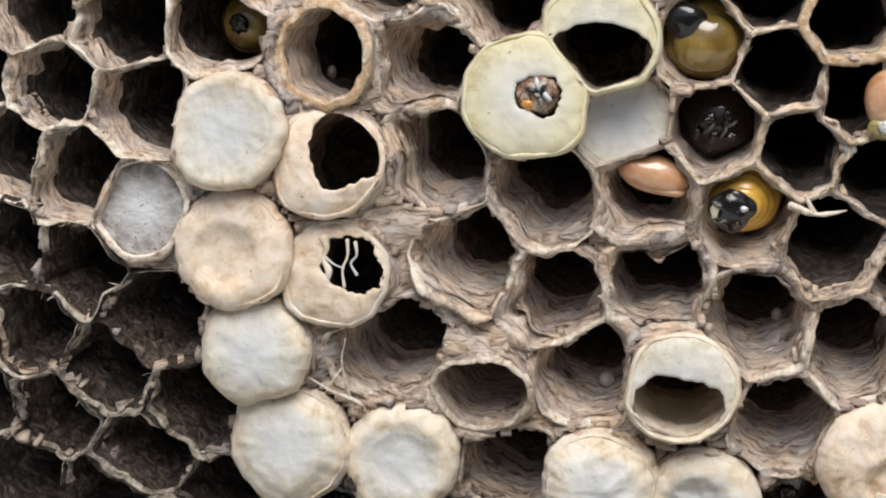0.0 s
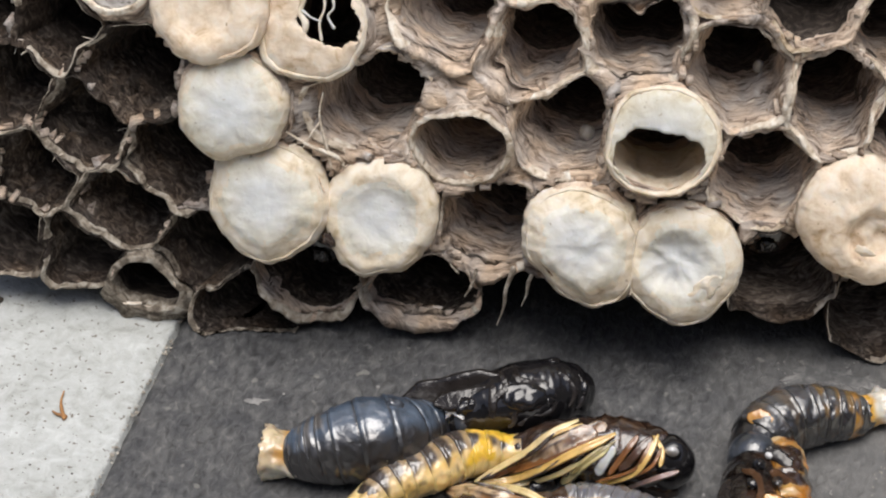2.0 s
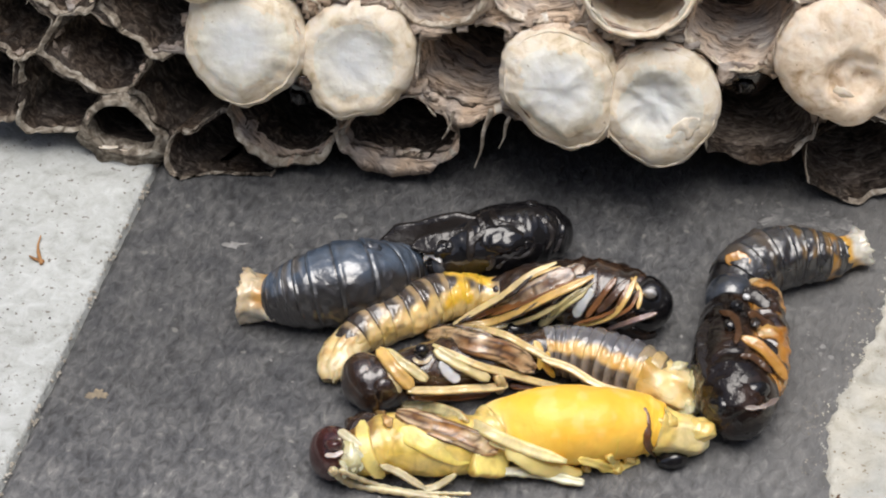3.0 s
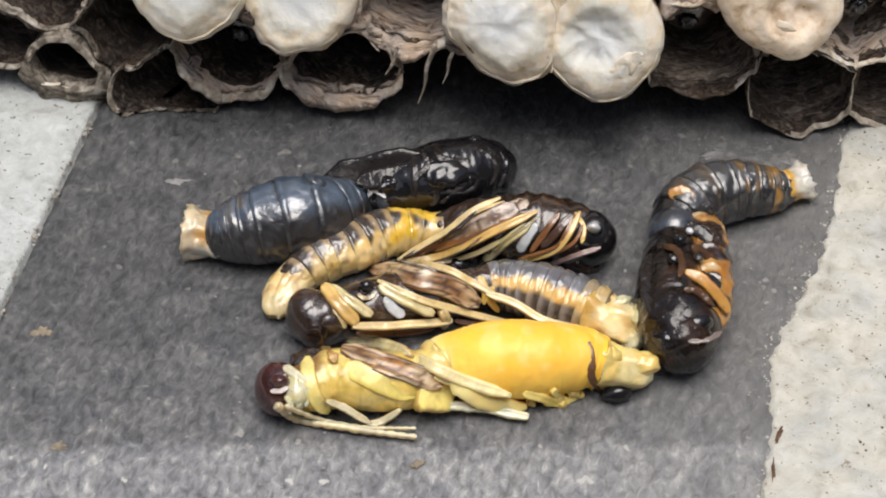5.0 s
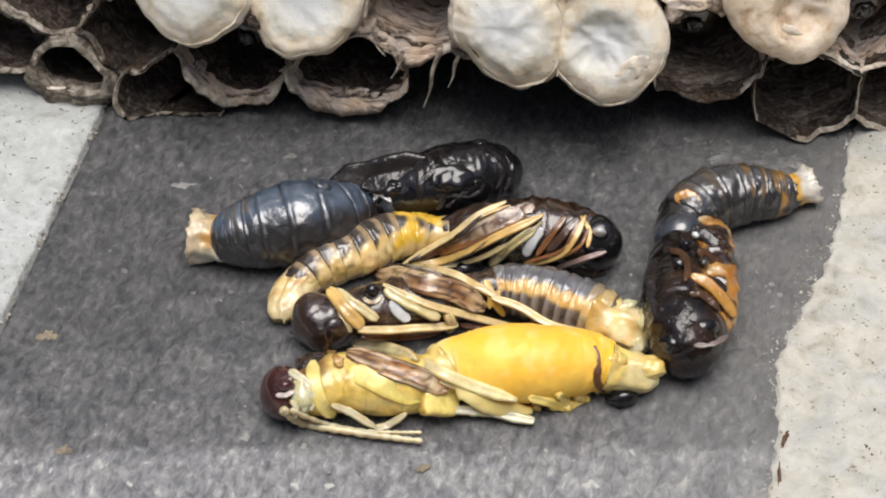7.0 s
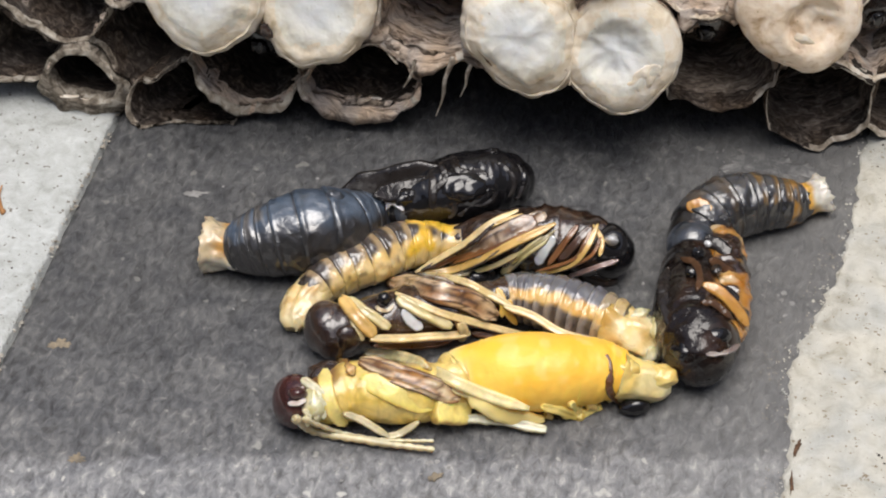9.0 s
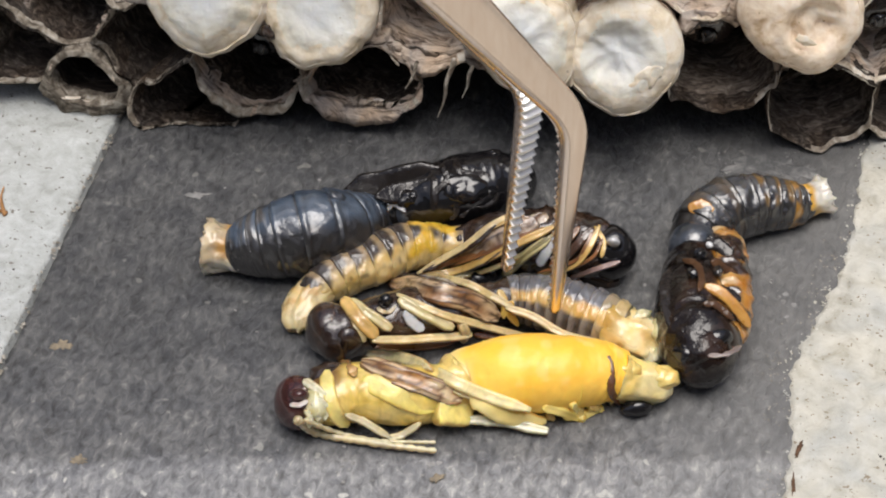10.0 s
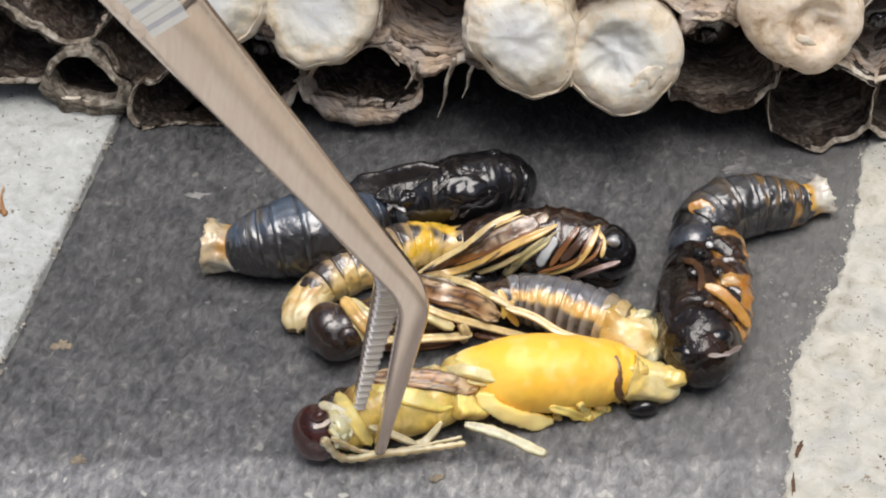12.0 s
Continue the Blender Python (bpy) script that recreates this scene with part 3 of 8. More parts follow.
def make_ground():
    ground_sheet()

    def nz(x, y, s, seed):
        return noise.noise(Vector((x * s, y * s, seed)))

    def tile_top(b, a):
        d = max(TILE_FRONT - (a * math.cos(radians(TILE_TURN)) + b * math.sin(radians(TILE_TURN))), 0.0)
        return 0.05 * nz(b, a, 0.25, 3.0) - 0.05 - min(0.03 * d * d, 8.0) - 0.12 * max(0, 1 - (b - TILE_LEFT) / 0.5) - 0.10 * max(0, 1 - (TILE_END - b) / 0.6)

    def tile_edge(b, a):
        k = 0.0
        if b <= TILE_LEFT + 0.01:
            k = 0.12 * nz(b, a, 0.9, 1.0) + 0.10 * nz(b, a, 3.0, 5.0)
        elif b >= TILE_END - 0.01:
            k = -0.2 + 0.15 * nz(b, a, 0.8, 9.0)
        return k, 0.0
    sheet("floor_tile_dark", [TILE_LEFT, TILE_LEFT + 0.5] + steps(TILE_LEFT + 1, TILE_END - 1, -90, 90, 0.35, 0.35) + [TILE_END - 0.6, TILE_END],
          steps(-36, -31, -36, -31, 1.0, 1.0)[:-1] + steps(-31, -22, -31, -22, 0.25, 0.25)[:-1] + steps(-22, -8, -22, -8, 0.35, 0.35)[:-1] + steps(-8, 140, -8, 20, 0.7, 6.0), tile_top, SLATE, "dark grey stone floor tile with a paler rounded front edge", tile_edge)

    def left_top(b, a):
        d = TILE_LEFT - 0.35 - b
        return 0.30 - 0.28 * max(0.0, 1 - d / 0.5) ** 2 + 0.05 * nz(b, a, 0.3, 7.0)

    def left_edge(b, a):
        return (0.16 * nz(b, a, 0.7, 11.0) + 0.14 * nz(b, a, 2.6, 12.0) if b > TILE_LEFT - 1.2 else 0.0), 0.0
    sheet("floor_slab_pale", [-400, -200, -100, -60] + steps(-50, TILE_LEFT - 1.0, -50, 0, 1.2, 1.2) + [TILE_LEFT - 0.75, TILE_LEFT - 0.5, TILE_LEFT - 0.35],
          steps(-150, 300, -36, 24, 0.6, 8.0), left_top, CEMENT, "pale cement floor slab with a chipped edge and dark flecks", left_edge)

    def right_top(b, a):
        d = b - TILE_RIGHT + 0.3
        return 0.26 * min(max(d / 2.6, 0.0), 1.0) + 0.015 * nz(b, a, 0.5, 17.0) * min(max(d, 0), 1) + 0.01 * nz(b, a, 1.4, 18.0) - 0.02

    def right_edge(b, a):
        f = max(0.0, 1 - (b - TILE_RIGHT + 0.3) / 3.0)
        return f * (smear(a) + 0.5 * nz(b, a, 0.22, 21.0) + 0.45 * nz(b, a, 0.8, 22.0) + 0.4 * nz(b, a, 2.4, 23.0)), 0.0
    sheet("floor_slab_worn", [TILE_RIGHT - 0.3, TILE_RIGHT, TILE_RIGHT + 0.4, TILE_RIGHT + 0.9] + steps(TILE_RIGHT + 1.5, 60, 0, 60, 0.9, 0.9) + [80, 120, 250, 400],
          steps(-150, 300, -40, 24, 0.6, 8.0), right_top, CEMENT_OLD, "rough whitish cement smeared along the tile's edge", right_edge)


make_ground()


def sky_shield(name, x, y, w, d):
    """A plain wall out of view, added to block the low sky's light."""
    bm = bmesh.new()
    bmesh.ops.create_cube(bm, size=1.0)
    for v in bm.verts:
        v.co = Vector((v.co.x * w + x, v.co.y * d + y, v.co.z * 1300 + 641))
    bmesh.ops.bevel(bm, geom=bm.edges[:], offset=12, segments=2, affect="EDGES")
    return tagged(part(name, bm, SHIELD_GREY, smooth=False), "unseen plain grey wall, added to block the low sky", kind="structure")


sky_shield("wall_north", 0, 1650, 3500, 200)
sky_shield("wall_south", 0, -1650, 3500, 200)
sky_shield("wall_east", 1650, 0, 200, 3098)
sky_shield("wall_west", -1650, 0, 200, 3098)


# ---- the comb ----
def comb_face(x, z):
    """How far back the mouths of the cells lie at x, z (mm)."""
    return 11 + 0.006 * max(z - 2, 0) ** 2 + 0.0012 * (30 - min(x, 30)) ** 2


def comb_axis(x, z):
    """The way that a cell at x, z opens: upwards high on the comb, sideways at its shaded flank."""
    e = radians(min(max(-9 + (z - 3) * 0.80, -10), 27))
    a = radians(32 * min(max((22 - x) / 55, -0.2), 1.15))
    return Vector((-math.sin(a) * math.cos(e), -math.cos(a) * math.cos(e), math.sin(e)))


OPEN_SHADED = [(-37.1, 44.3), (-30.4, 43.8), (-23.6, 44.1), (-35.7, 39.3), (-28.8, 38.4), (-39.6, 34.2), (-34.2, 33.0), (-39.6, 27.1), (-34.5,
    26.3), (-28.3, 22.2), (-37.9, 21.2), (-32.1, 18.1), (-36.5, 13.4), (-25.8, 15.7), (-23.6, 7.2), (-20.3, 2.4), (-29.7, 10.8), (-39.1, 7.4),
    (-33.6, 7.0), (-33.6, 48.4), (-26.7, 49.2), (-42.0, 39.9), (-43.9, 30.0), (-43.6, 21.2), (-42.8, 14.6)]
OPEN_LOW = [(-10.1, 21.5), (4.8, 20.6), (19.4, 17.2), (-0.9, 11.8), (30.8, 20.2), (-15.4, 5.5), (-6.5, 5.35), (21.3, 8.2), (29.6,
    4.7), (37.2, 4.2), (34.1, 10.7)]
OPEN_HIGH = [(-7.3, 42.4), (-1.7, 46.6), (17.5, 47.9), (-6.4, 36.2), (18.5, 42.9), (24.0, 41.3), (1.0, 34.0), (8.9, 34.3), (20.0, 37.5), (26.0,
    36.0), (-3.7, 29.1), (22.5, 31.6), (2.0, 26.6), (9.9, 27.6), (17.4, 25.1), (24.4, 23.1), (29.4, 28.5), (-19.6, 48.9), (-11.6,
    48.6), (-5.5, 51.6), (1.7, 51.5), (9.0, 51.0), (14.8, 52.5), (20.5, 52.6), (28.8, 42.8), (27.7, 50.3)]
SPECIAL = {
    "ringR1": (-14.7, 42.8, 0.8, 3.70),
    "tornT3": (5.3, 44.5, 1.5, 4.21),
    "larvaL1": (12.7, 44.6, 0.0, 0.00),
    "ringR2": (23.1, 46.2, 0.8, 3.85),
    "capC1": (-21.8, 37.1, 1.5, 3.91),
    "tornT1": (-14.5, 35.5, 0.8, 4.00),
    "holeC7": (0.1, 40.6, 2.0, 4.62),
    "lowcapC11": (7.0, 39.3, -1.0, 3.63),
    "larvaL2": (13.9, 38.7, 0.3, 0.00),
    "greyC2": (-28.9, 31.1, 0.3, 3.58),
    "capC3": (-21.7, 28.7, 1.2, 4.21),
    "tornT2": (-13.9, 27.5, 0.8, 3.87),
    "larvaL4": (16.3, 33.4, 0.3, 0.00),
    "capC4": (-20.0, 21.0, 1.5, 4.00),
    "ringR3": (-3.1, 19.0, 0.8, 3.76),
    "tornT4": (11.7, 20.2, 1.8, 4.13),
    "capC5": (-17.6, 13.9, 1.8, 4.33),
    "capC6": (-9.1, 12.9, 1.6, 4.00),
    "capC8": (6.0, 11.9, 2.4, 4.21),
    "capC9": (13.5, 10.5, 2.4, 4.21),
    "capC10": (26.6, 14.6, 2.0, 4.13),
    "edge": (-28.2, 3.9, 0.4, 3.20),
}

SIDES = 64


class Cell:
    """A cell's place on the comb, its own axes and its share of the comb's face."""
    def __init__(self, x, z, rise=0.0, radius=0.0, kind="open", facing=0.0, toward=(0.0, -0.79, 0.61)):
        self.n = (comb_axis(x, z) * (1 - facing) + Vector(toward) * facing).normalized()
        self.base = Vector((x, comb_face(x, z), z))
        self.x = Vector((0, 0, 1)).cross(self.n).normalized()
        self.y = self.n.cross(self.x)
        self.rise, self.radius, self.kind = rise, radius, kind
        self.place = Matrix(((self.x.x, self.y.x, self.n.x, self.base.x * MM), (self.x.y, self.y.y, self.n.y, self.base.y * MM),
                            (self.x.z, self.y.z, self.n.z, self.base.z * MM), (0, 0, 0, 1)))

    def local(self, p):
        d = Vector(p) - self.base
        return Vector((d.dot(self.x), d.dot(self.y), d.dot(self.n)))

    def hug(self, r):
        """How far along the cell's axis the comb's face lies off its mouth plane, at distance r and each angle."""
        th = np.arange(SIDES) * 2 * math.pi / SIDES
        out = np.zeros(SIDES)
        for i in range(SIDES):
            p = self.base + self.x * (r[i] * math.cos(th[i])) + self.y * (r[i] * math.sin(th[i]))
            s = 0.0
            for _ in range(3):
                q = p + self.n * s
                s += (comb_face(q.x, q.z) - q.y) / min(self.n.y, -0.45) * 0.9
            out[i] = max(min(s, 2.6), -2.6)
        return out

    def share(self, cells):
        """Distance from the cell's middle to the border with its neighbours, at each angle."""
        th = np.arange(SIDES) * 2 * math.pi / SIDES
        mine = self.radius or 3.75
        near = [(c, self.local(c.base)) for c in cells if c is not self and (c.base - self.base).length_squared < 260]
        lift = np.zeros(SIDES)
        for _ in range(2):
            out = np.full(SIDES, 4.6 if self.base.z > 9 else 4.3)
            for c, q in near:
                theirs = c.radius or 3.75
                half_gap = (q.length_squared + 1.4 * (mine ** 2 - theirs ** 2)) / 2 - lift * q.z
                along = q.x * np.cos(th) + q.y * np.sin(th)
                cut = np.maximum(half_gap, 3.0) / np.maximum(along, 0.05)
                out = np.where(along > 0.05, np.minimum(out, cut), out)
            lift = self.hug(out)
        self.border, self.lift = out, lift
        soft = (out + np.roll(out, 1) + np.roll(out, -1) + 0.6 * np.roll(out, 2) + 0.6 * np.roll(out, -2)) / 4.2
        return np.minimum(soft, out)


comb = empty("wasp_comb", 0, 24, 0)
tagged(comb, "torn grey and tan paper wasp comb standing on the tile", "wasp nest")
SHED = Matrix.Translation((0, -0.024, 0))

cells = []
# The low flank cells take the dark paper, age and shade together.
for x, z in OPEN_SHADED:
    cells.append(Cell(x, z, 0.0, 0.0, "aged_shade" if z < 29 else "shaded"))
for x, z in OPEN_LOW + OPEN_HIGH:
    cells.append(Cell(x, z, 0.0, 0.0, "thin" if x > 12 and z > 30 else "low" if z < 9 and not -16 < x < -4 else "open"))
named = {}
for key, (x, z, rise, radius) in SPECIAL.items():
    named[key] = Cell(x, z, rise, radius, key, 0.6 if key.startswith(("cap", "hole", "torn", "grey", "low")) else 0.9 if key == "edge" else 0.0,
                      (-0.12, -0.98, 0.08) if key == "edge" else (0.0, -0.79, 0.61))
    cells.append(named[key])
dice = random.Random(11)
# bulges of some capped cells' outlines: angle, amount, width in degrees
LOBES = {"capC8": ((180, 0.05, 20), (222, -0.11, 28), (295, 0.30, 30), (60, -0.04, 40)), "capC6": ((250, 0.20, 28), (30, 0.05, 30)), "capC1": ((238, 0.14, 24), (20, 0.05, 30)), "capC4": ((200, 0.05, 30), (330, -0.05, 40)),
         "capC5": ((130, 0.06, 30), (265, 0.14, 45)), "capC9": ((268, 0.20, 30), (300, 0.06, 20), (345, 0.08, 30)), "capC3": ((100, 0.05, 25), (330, 0.05, 25)), "greyC2": ((150, 0.06, 24), (270, 0.06, 24), (30, 0.05, 24)),
         "capC10": ((292, 0.24, 48),), "edge": ((90, -0.20, 45), (265, -0.22, 40), (200, -0.05, 30)), "ringR3": ((112, -0.22, 38), (290, -0.16, 40), (25, 0.08, 25)), "tornT1": ((225, 0.14, 34),), "tornT2": ((215, 0.12, 34),)}


# broad folds of paper that narrow some open cells: place on the comb, angle, depth in mm, width in degrees
FOLDS = ((9.9, 27.6, 95, 1.5, 55), (9.9, 27.6, 265, 0.9, 40), (2.0, 26.6, 222, 1.5, 42), (17.4, 25.1, 85, 0.6, 45), (-3.7, 29.1, 270, 0.7, 50), (-3.7, 29.1, 10, 0.6, 30), (1.0, 34.0, 235, 0.7, 40), (-6.4, 36.2, 200, 0.8, 45), (-10.1, 21.5, 300, 0.7, 40),
         (4.8, 20.6, 300, 0.5, 40), (-7.3, 42.4, 260, 0.7, 45), (8.9, 34.3, 270, 0.5, 40), (-0.9, 11.8, 255, 0.8, 45), (19.4, 17.2, 100, 0.4, 40), (-23.6, 44.1, 300, 0.5, 40), (-6.5, 5.35, 268, 1.2, 62), (-15.4, 5.5, 270, 0.3, 60), (-34.5, 26.3, 90, 0.4, 40))


def ruffle(p):
    """How far the paper's edge stands up or is worn away at a place of the comb (mm), the same for the cells that meet there."""
    torn = 1 + 0.35 * min(max((12 - p.z) / 6, 0.0), 1.0)
    return torn * (0.9 * noise.noise(p * 0.16) + 0.6 * noise.noise(p * 0.45 + Vector((7, 0, 0))) + 0.26 * noise.noise(p * 1.0 + Vector((0, 9, 0))) + 0.08 * noise.noise(p * 2.3))


def buckle(p):
    """How the paper of the open cells has warped at a place of the comb (mm); the capped cells stand firm."""
    firm = min((p - c.base).length for c in named.values())
    f = min(max((firm - 3.4) / 2.4, 0.0), 1.0) * min(max(p.z / 4, 0.0), 1.0)
    return (noise.noise_vector(p * 0.21) * 0.75 + noise.noise_vector(p * 0.55 + Vector((5, 0, 0))) * 0.42 + noise.noise_vector(p * 1.5) * 0.16) * f


def build_cell(c, index):
    share = c.share(cells)
    th = np.arange(SIDES) * 2 * math.pi / SIDES
    kind = c.kind
    low = kind in ("open", "thin", "shaded", "aged_shade", "low") or kind.startswith("larva")
    seed = index * 3.17
    border = np.minimum(c.border, share + 0.3)
    circle = float(np.percentile(share, 40))
    if kind in ("shaded", "aged_shade", "low"):
        wall, rims, funnel = dice.uniform(0.06, 0.11), RIM if kind == "shaded" else RIM_PALE, ((0.10, 0.6), (0.25, 1.4), (0.5, 2.6), (0.7, 3.8))
    else:
        wall, rims, funnel = dice.uniform(0.12, 0.22), RIM, ((0.22, 0.5), (0.48, 1.2), (0.75, 2.3), (0.92, 3.6))
        if kind == "thin" or kind.startswith("larva"):
            wall, rims, funnel = dice.uniform(0.13, 0.21), RIM_CREAM, ((0.2, 0.4), (0.4, 0.9), (0.6, 1.6), (0.8, 2.6))
    if kind.startswith(("cap", "torn")):
        rims = SILK_TAN if kind in ("capC3", "capC10", "tornT1") else SILK_CREAM
    if kind in ("holeC7", "tornT3"):
        rims = SILK_YELLOW
    # The edge cell is brown; low flank rims are darkened for shade.
    if kind == "edge" or kind == "aged_shade" and c.base.z < 19:
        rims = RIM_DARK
    if kind == "open" and c.base.z < 9:
        wall, rims = 0.08, RIM_PALE
    if kind.startswith("ring"):
        rims = RIM if kind == "ringR3" else RIM_ORANGE
    walls = np.array([wall * (1.25 + 1.5 * noise.noise((c.base + c.x * (b * math.cos(a)) + c.y * (b * math.sin(a))) * 0.35)) for a, b in zip(th, border)]).clip(0.05, 0.24)
    fold = np.zeros(SIDES)
    for fx, fz, at, deep, width in FOLDS:
        if abs(fx - c.base.x) < 0.1 and abs(fz - c.base.z) < 0.1:
            fold = fold + deep * np.exp(-(((np.degrees(th) - at + 180) % 360 - 180) / width) ** 2)
    walls = walls + fold
    inner = np.minimum(circle - (dice.uniform(0.45, 1.0) if kind == "open" and c.base.z > 16 else dice.uniform(0.1, 0.35)), border - walls - 0.1)
    inner = np.convolve(np.r_[inner[-2:], inner, inner[:2]], [0.15, 0.2, 0.3, 0.2, 0.15], "valid")
    bm = bmesh.new()
    loops, slots = [], []

    def ring(radius, height, jag, wob, slot, hug=0.0, sink=0.0):
        loop = []
        for i in range(SIDES):
            cs, sn = math.cos(th[i]), math.sin(th[i])
            w3 = noise.noise(Vector((cs * 2.2 + seed, sn * 2.2, height * 1.1 + seed)))
            w4 = noise.noise(Vector((cs * 0.8 + seed, sn * 0.8, height * 3.2 - seed)))
            w5 = noise.noise(Vector((cs * 1.1 - seed, sn * 1.1, height * 0.45 + seed)))
            layer = (height * 1.15 + 0.8 * w3 + seed) % 1.0 - 0.5
            r = radius[i] + wob * (0.22 * w3 + 0.22 * w4 + 0.28 * w5 + 0.16 * layer)
            p = Vector((r * cs, r * sn, height + hug * c.lift[i] * (r / border[i])))
            if sink:
                p.z -= sink * fold[i]
            if jag:
                p.z += jag * ruffle(c.base + c.x * (border[i] * cs) + c.y * (border[i] * sn))
            if low and height > -7:
                q = buckle(c.base + c.x * p.x + c.y * p.y + c.n * p.z)
                p += Vector((q.dot(c.x), q.dot(c.y), q.dot(c.n))) * min(1.0, (7 + height) / 4)
            low_z = 0.1 - (c.base + c.x * p.x + c.y * p.y + c.n * p.z).z
            if low_z > 0:
                p += Vector((c.x.z, c.y.z, c.n.z)) * low_z
            loop.append(bm.verts.new(p))
        loops.append(loop)
        slots.append(slot)
    ring(border * 0.80, -15.0, 0.0, 0.3, 2)
    ring(border * 0.90, -7.0, 0.0, 0.5, 2 if low else 0)
    ring(border * 0.99 - 0.02, -2.2, 0.8, 0.4, 0, 1.0)
    h = c.rise
    if low:
        ring(border + 0.08, -0.5, 1.0, 0.0, 0, 1.0)
        ring(border + 0.05, 0.12, 1.0, 0.0, 1, 1.0)
        ring(border - walls * 0.5, 0.04, 1.0, 0.0, 1, 1.0, 0.12)
        ring(border - walls, -0.12, 1.0, 0.0, 1, 1.0, 0.75)
        ring(border - walls - 0.06, -0.35, 1.0, 0.15, 0, 1.0, 1.0)
        c.mouth = border - walls
        twist = dice.uniform(0.55, 1.25)
        # Slots darken with depth, so the inner shade is partly in the colour.
        for blend, depth in funnel:
            blend = min(blend * twist, 1.0)
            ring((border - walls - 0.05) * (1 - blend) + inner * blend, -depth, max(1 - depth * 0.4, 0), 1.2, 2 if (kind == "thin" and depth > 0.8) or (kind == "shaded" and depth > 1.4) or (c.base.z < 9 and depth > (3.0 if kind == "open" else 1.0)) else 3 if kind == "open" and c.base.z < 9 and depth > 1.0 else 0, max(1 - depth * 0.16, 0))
    else:
        collar = {"ringR1": 0.6, "ringR2": 0.6, "ringR3": 0.34, "edge": 0.5}.get(kind, 0.16 if kind.startswith("cap") else 0.3)
        mouth = np.minimum(c.radius, share * 1.02) - collar * 0.6
        for at, amount, width in LOBES.get(kind, ()):
            off = (np.degrees(th) - at + 180) % 360 - 180
            mouth = mouth * (1 + amount * np.exp(-(off / width) ** 2))
        mouth = np.array([m * (1 + 0.07 * noise.noise(Vector((math.cos(a) * 1.4 + seed, math.sin(a) * 1.4, seed + 3))) + (0.07 if kind.startswith('ring') else 0.035) * noise.noise(Vector((math.cos(a) * 5 + seed, math.sin(a) * 5, seed)))) for a, m in zip(th, mouth)])
        c.mouth = mouth
        inner = mouth * 0.97
        rag = 0.4 if kind.startswith("ring") else 0.2
        ring(border - 0.02, 0.1, 0.9, 0.3, 0, 1.0)
        ring(border * 0.5 + mouth * 0.5 + 0.12, h * 0.45, 0.7, 0.6, 0, 0.6)
        ring(mouth + collar + 0.10, h * 0.75, 0.35, 0.5, 1, 0.15)
        ring(mouth + collar * 0.85, h - 0.16, rag, 0.4, 1)
        ring(mouth + 0.12, h, rag, 0.1, 1)
        ring(mouth, h - 0.07, rag, 0.1, 1)
        ring(mouth * 0.985, h - 0.6, 0, 0.5, 0)
        # tornT4: the cream inner wall stands in for its lit inside.
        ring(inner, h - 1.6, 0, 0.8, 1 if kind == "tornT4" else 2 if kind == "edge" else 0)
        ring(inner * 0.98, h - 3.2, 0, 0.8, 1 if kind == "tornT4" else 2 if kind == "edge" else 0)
    # Past a set depth the dark lining takes over, painted shade included.
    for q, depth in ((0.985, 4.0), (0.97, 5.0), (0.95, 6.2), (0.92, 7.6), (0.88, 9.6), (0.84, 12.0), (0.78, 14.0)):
        ring(inner * q, min(h, 0.3) - depth, 0, 1.5, 1 if kind == "tornT4" and depth < 9 else 0 if depth < (11 if kind.startswith("torn") or kind == "ringR3" else 4.5 if kind.startswith("ring") else 2 if kind in ("thin", "shaded", "aged_shade") or c.base.z < 9 or kind == "edge" else 5.6) else 2, max(0.36 - 0.05 * depth, 0) if low else 0.0)
    for k in range(len(loops) - 1):
        for i in range(SIDES):
            j = (i + 1) % SIDES
            f = bm.faces.new((loops[k][i], loops[k][j], loops[k + 1][j], loops[k + 1][i]))
            f.material_index = slots[k]
            if low and slots[k] == 1:
                v = loops[k][i].co
                f.material_index = 1 if noise.noise((c.base + c.x * v.x + c.y * v.y) * 0.22 + Vector((3, 0, 0))) > -0.28 and (fold[i] < 0.3 or k < 4) else 0
    end = bm.verts.new((0, 0, min(h, 0.3) - 14.8))
    for i in range(SIDES):
        f = bm.faces.new((loops[-1][i], loops[-1][(i + 1) % SIDES], end))
        f.material_index = 2
    bm.faces.new(loops[0][::-1])
    # Flank and bottom-row cells get the dark paper that carries painted shade.
    paper = RIM_DARK if kind == "edge" else PAPER_AGED_SHADE if kind in ("aged_shade", "low") else PAPER
    return part("cell", bm, [paper, rims, PAPER_DEEP if (c.base.z < 9 and c.base.x < 12) or kind in ("shaded", "aged_shade", "thin", "ringR1", "ringR2") else PAPER_IN, PAPER_AGED_SHADE], comb, at=SHED @ c.place)


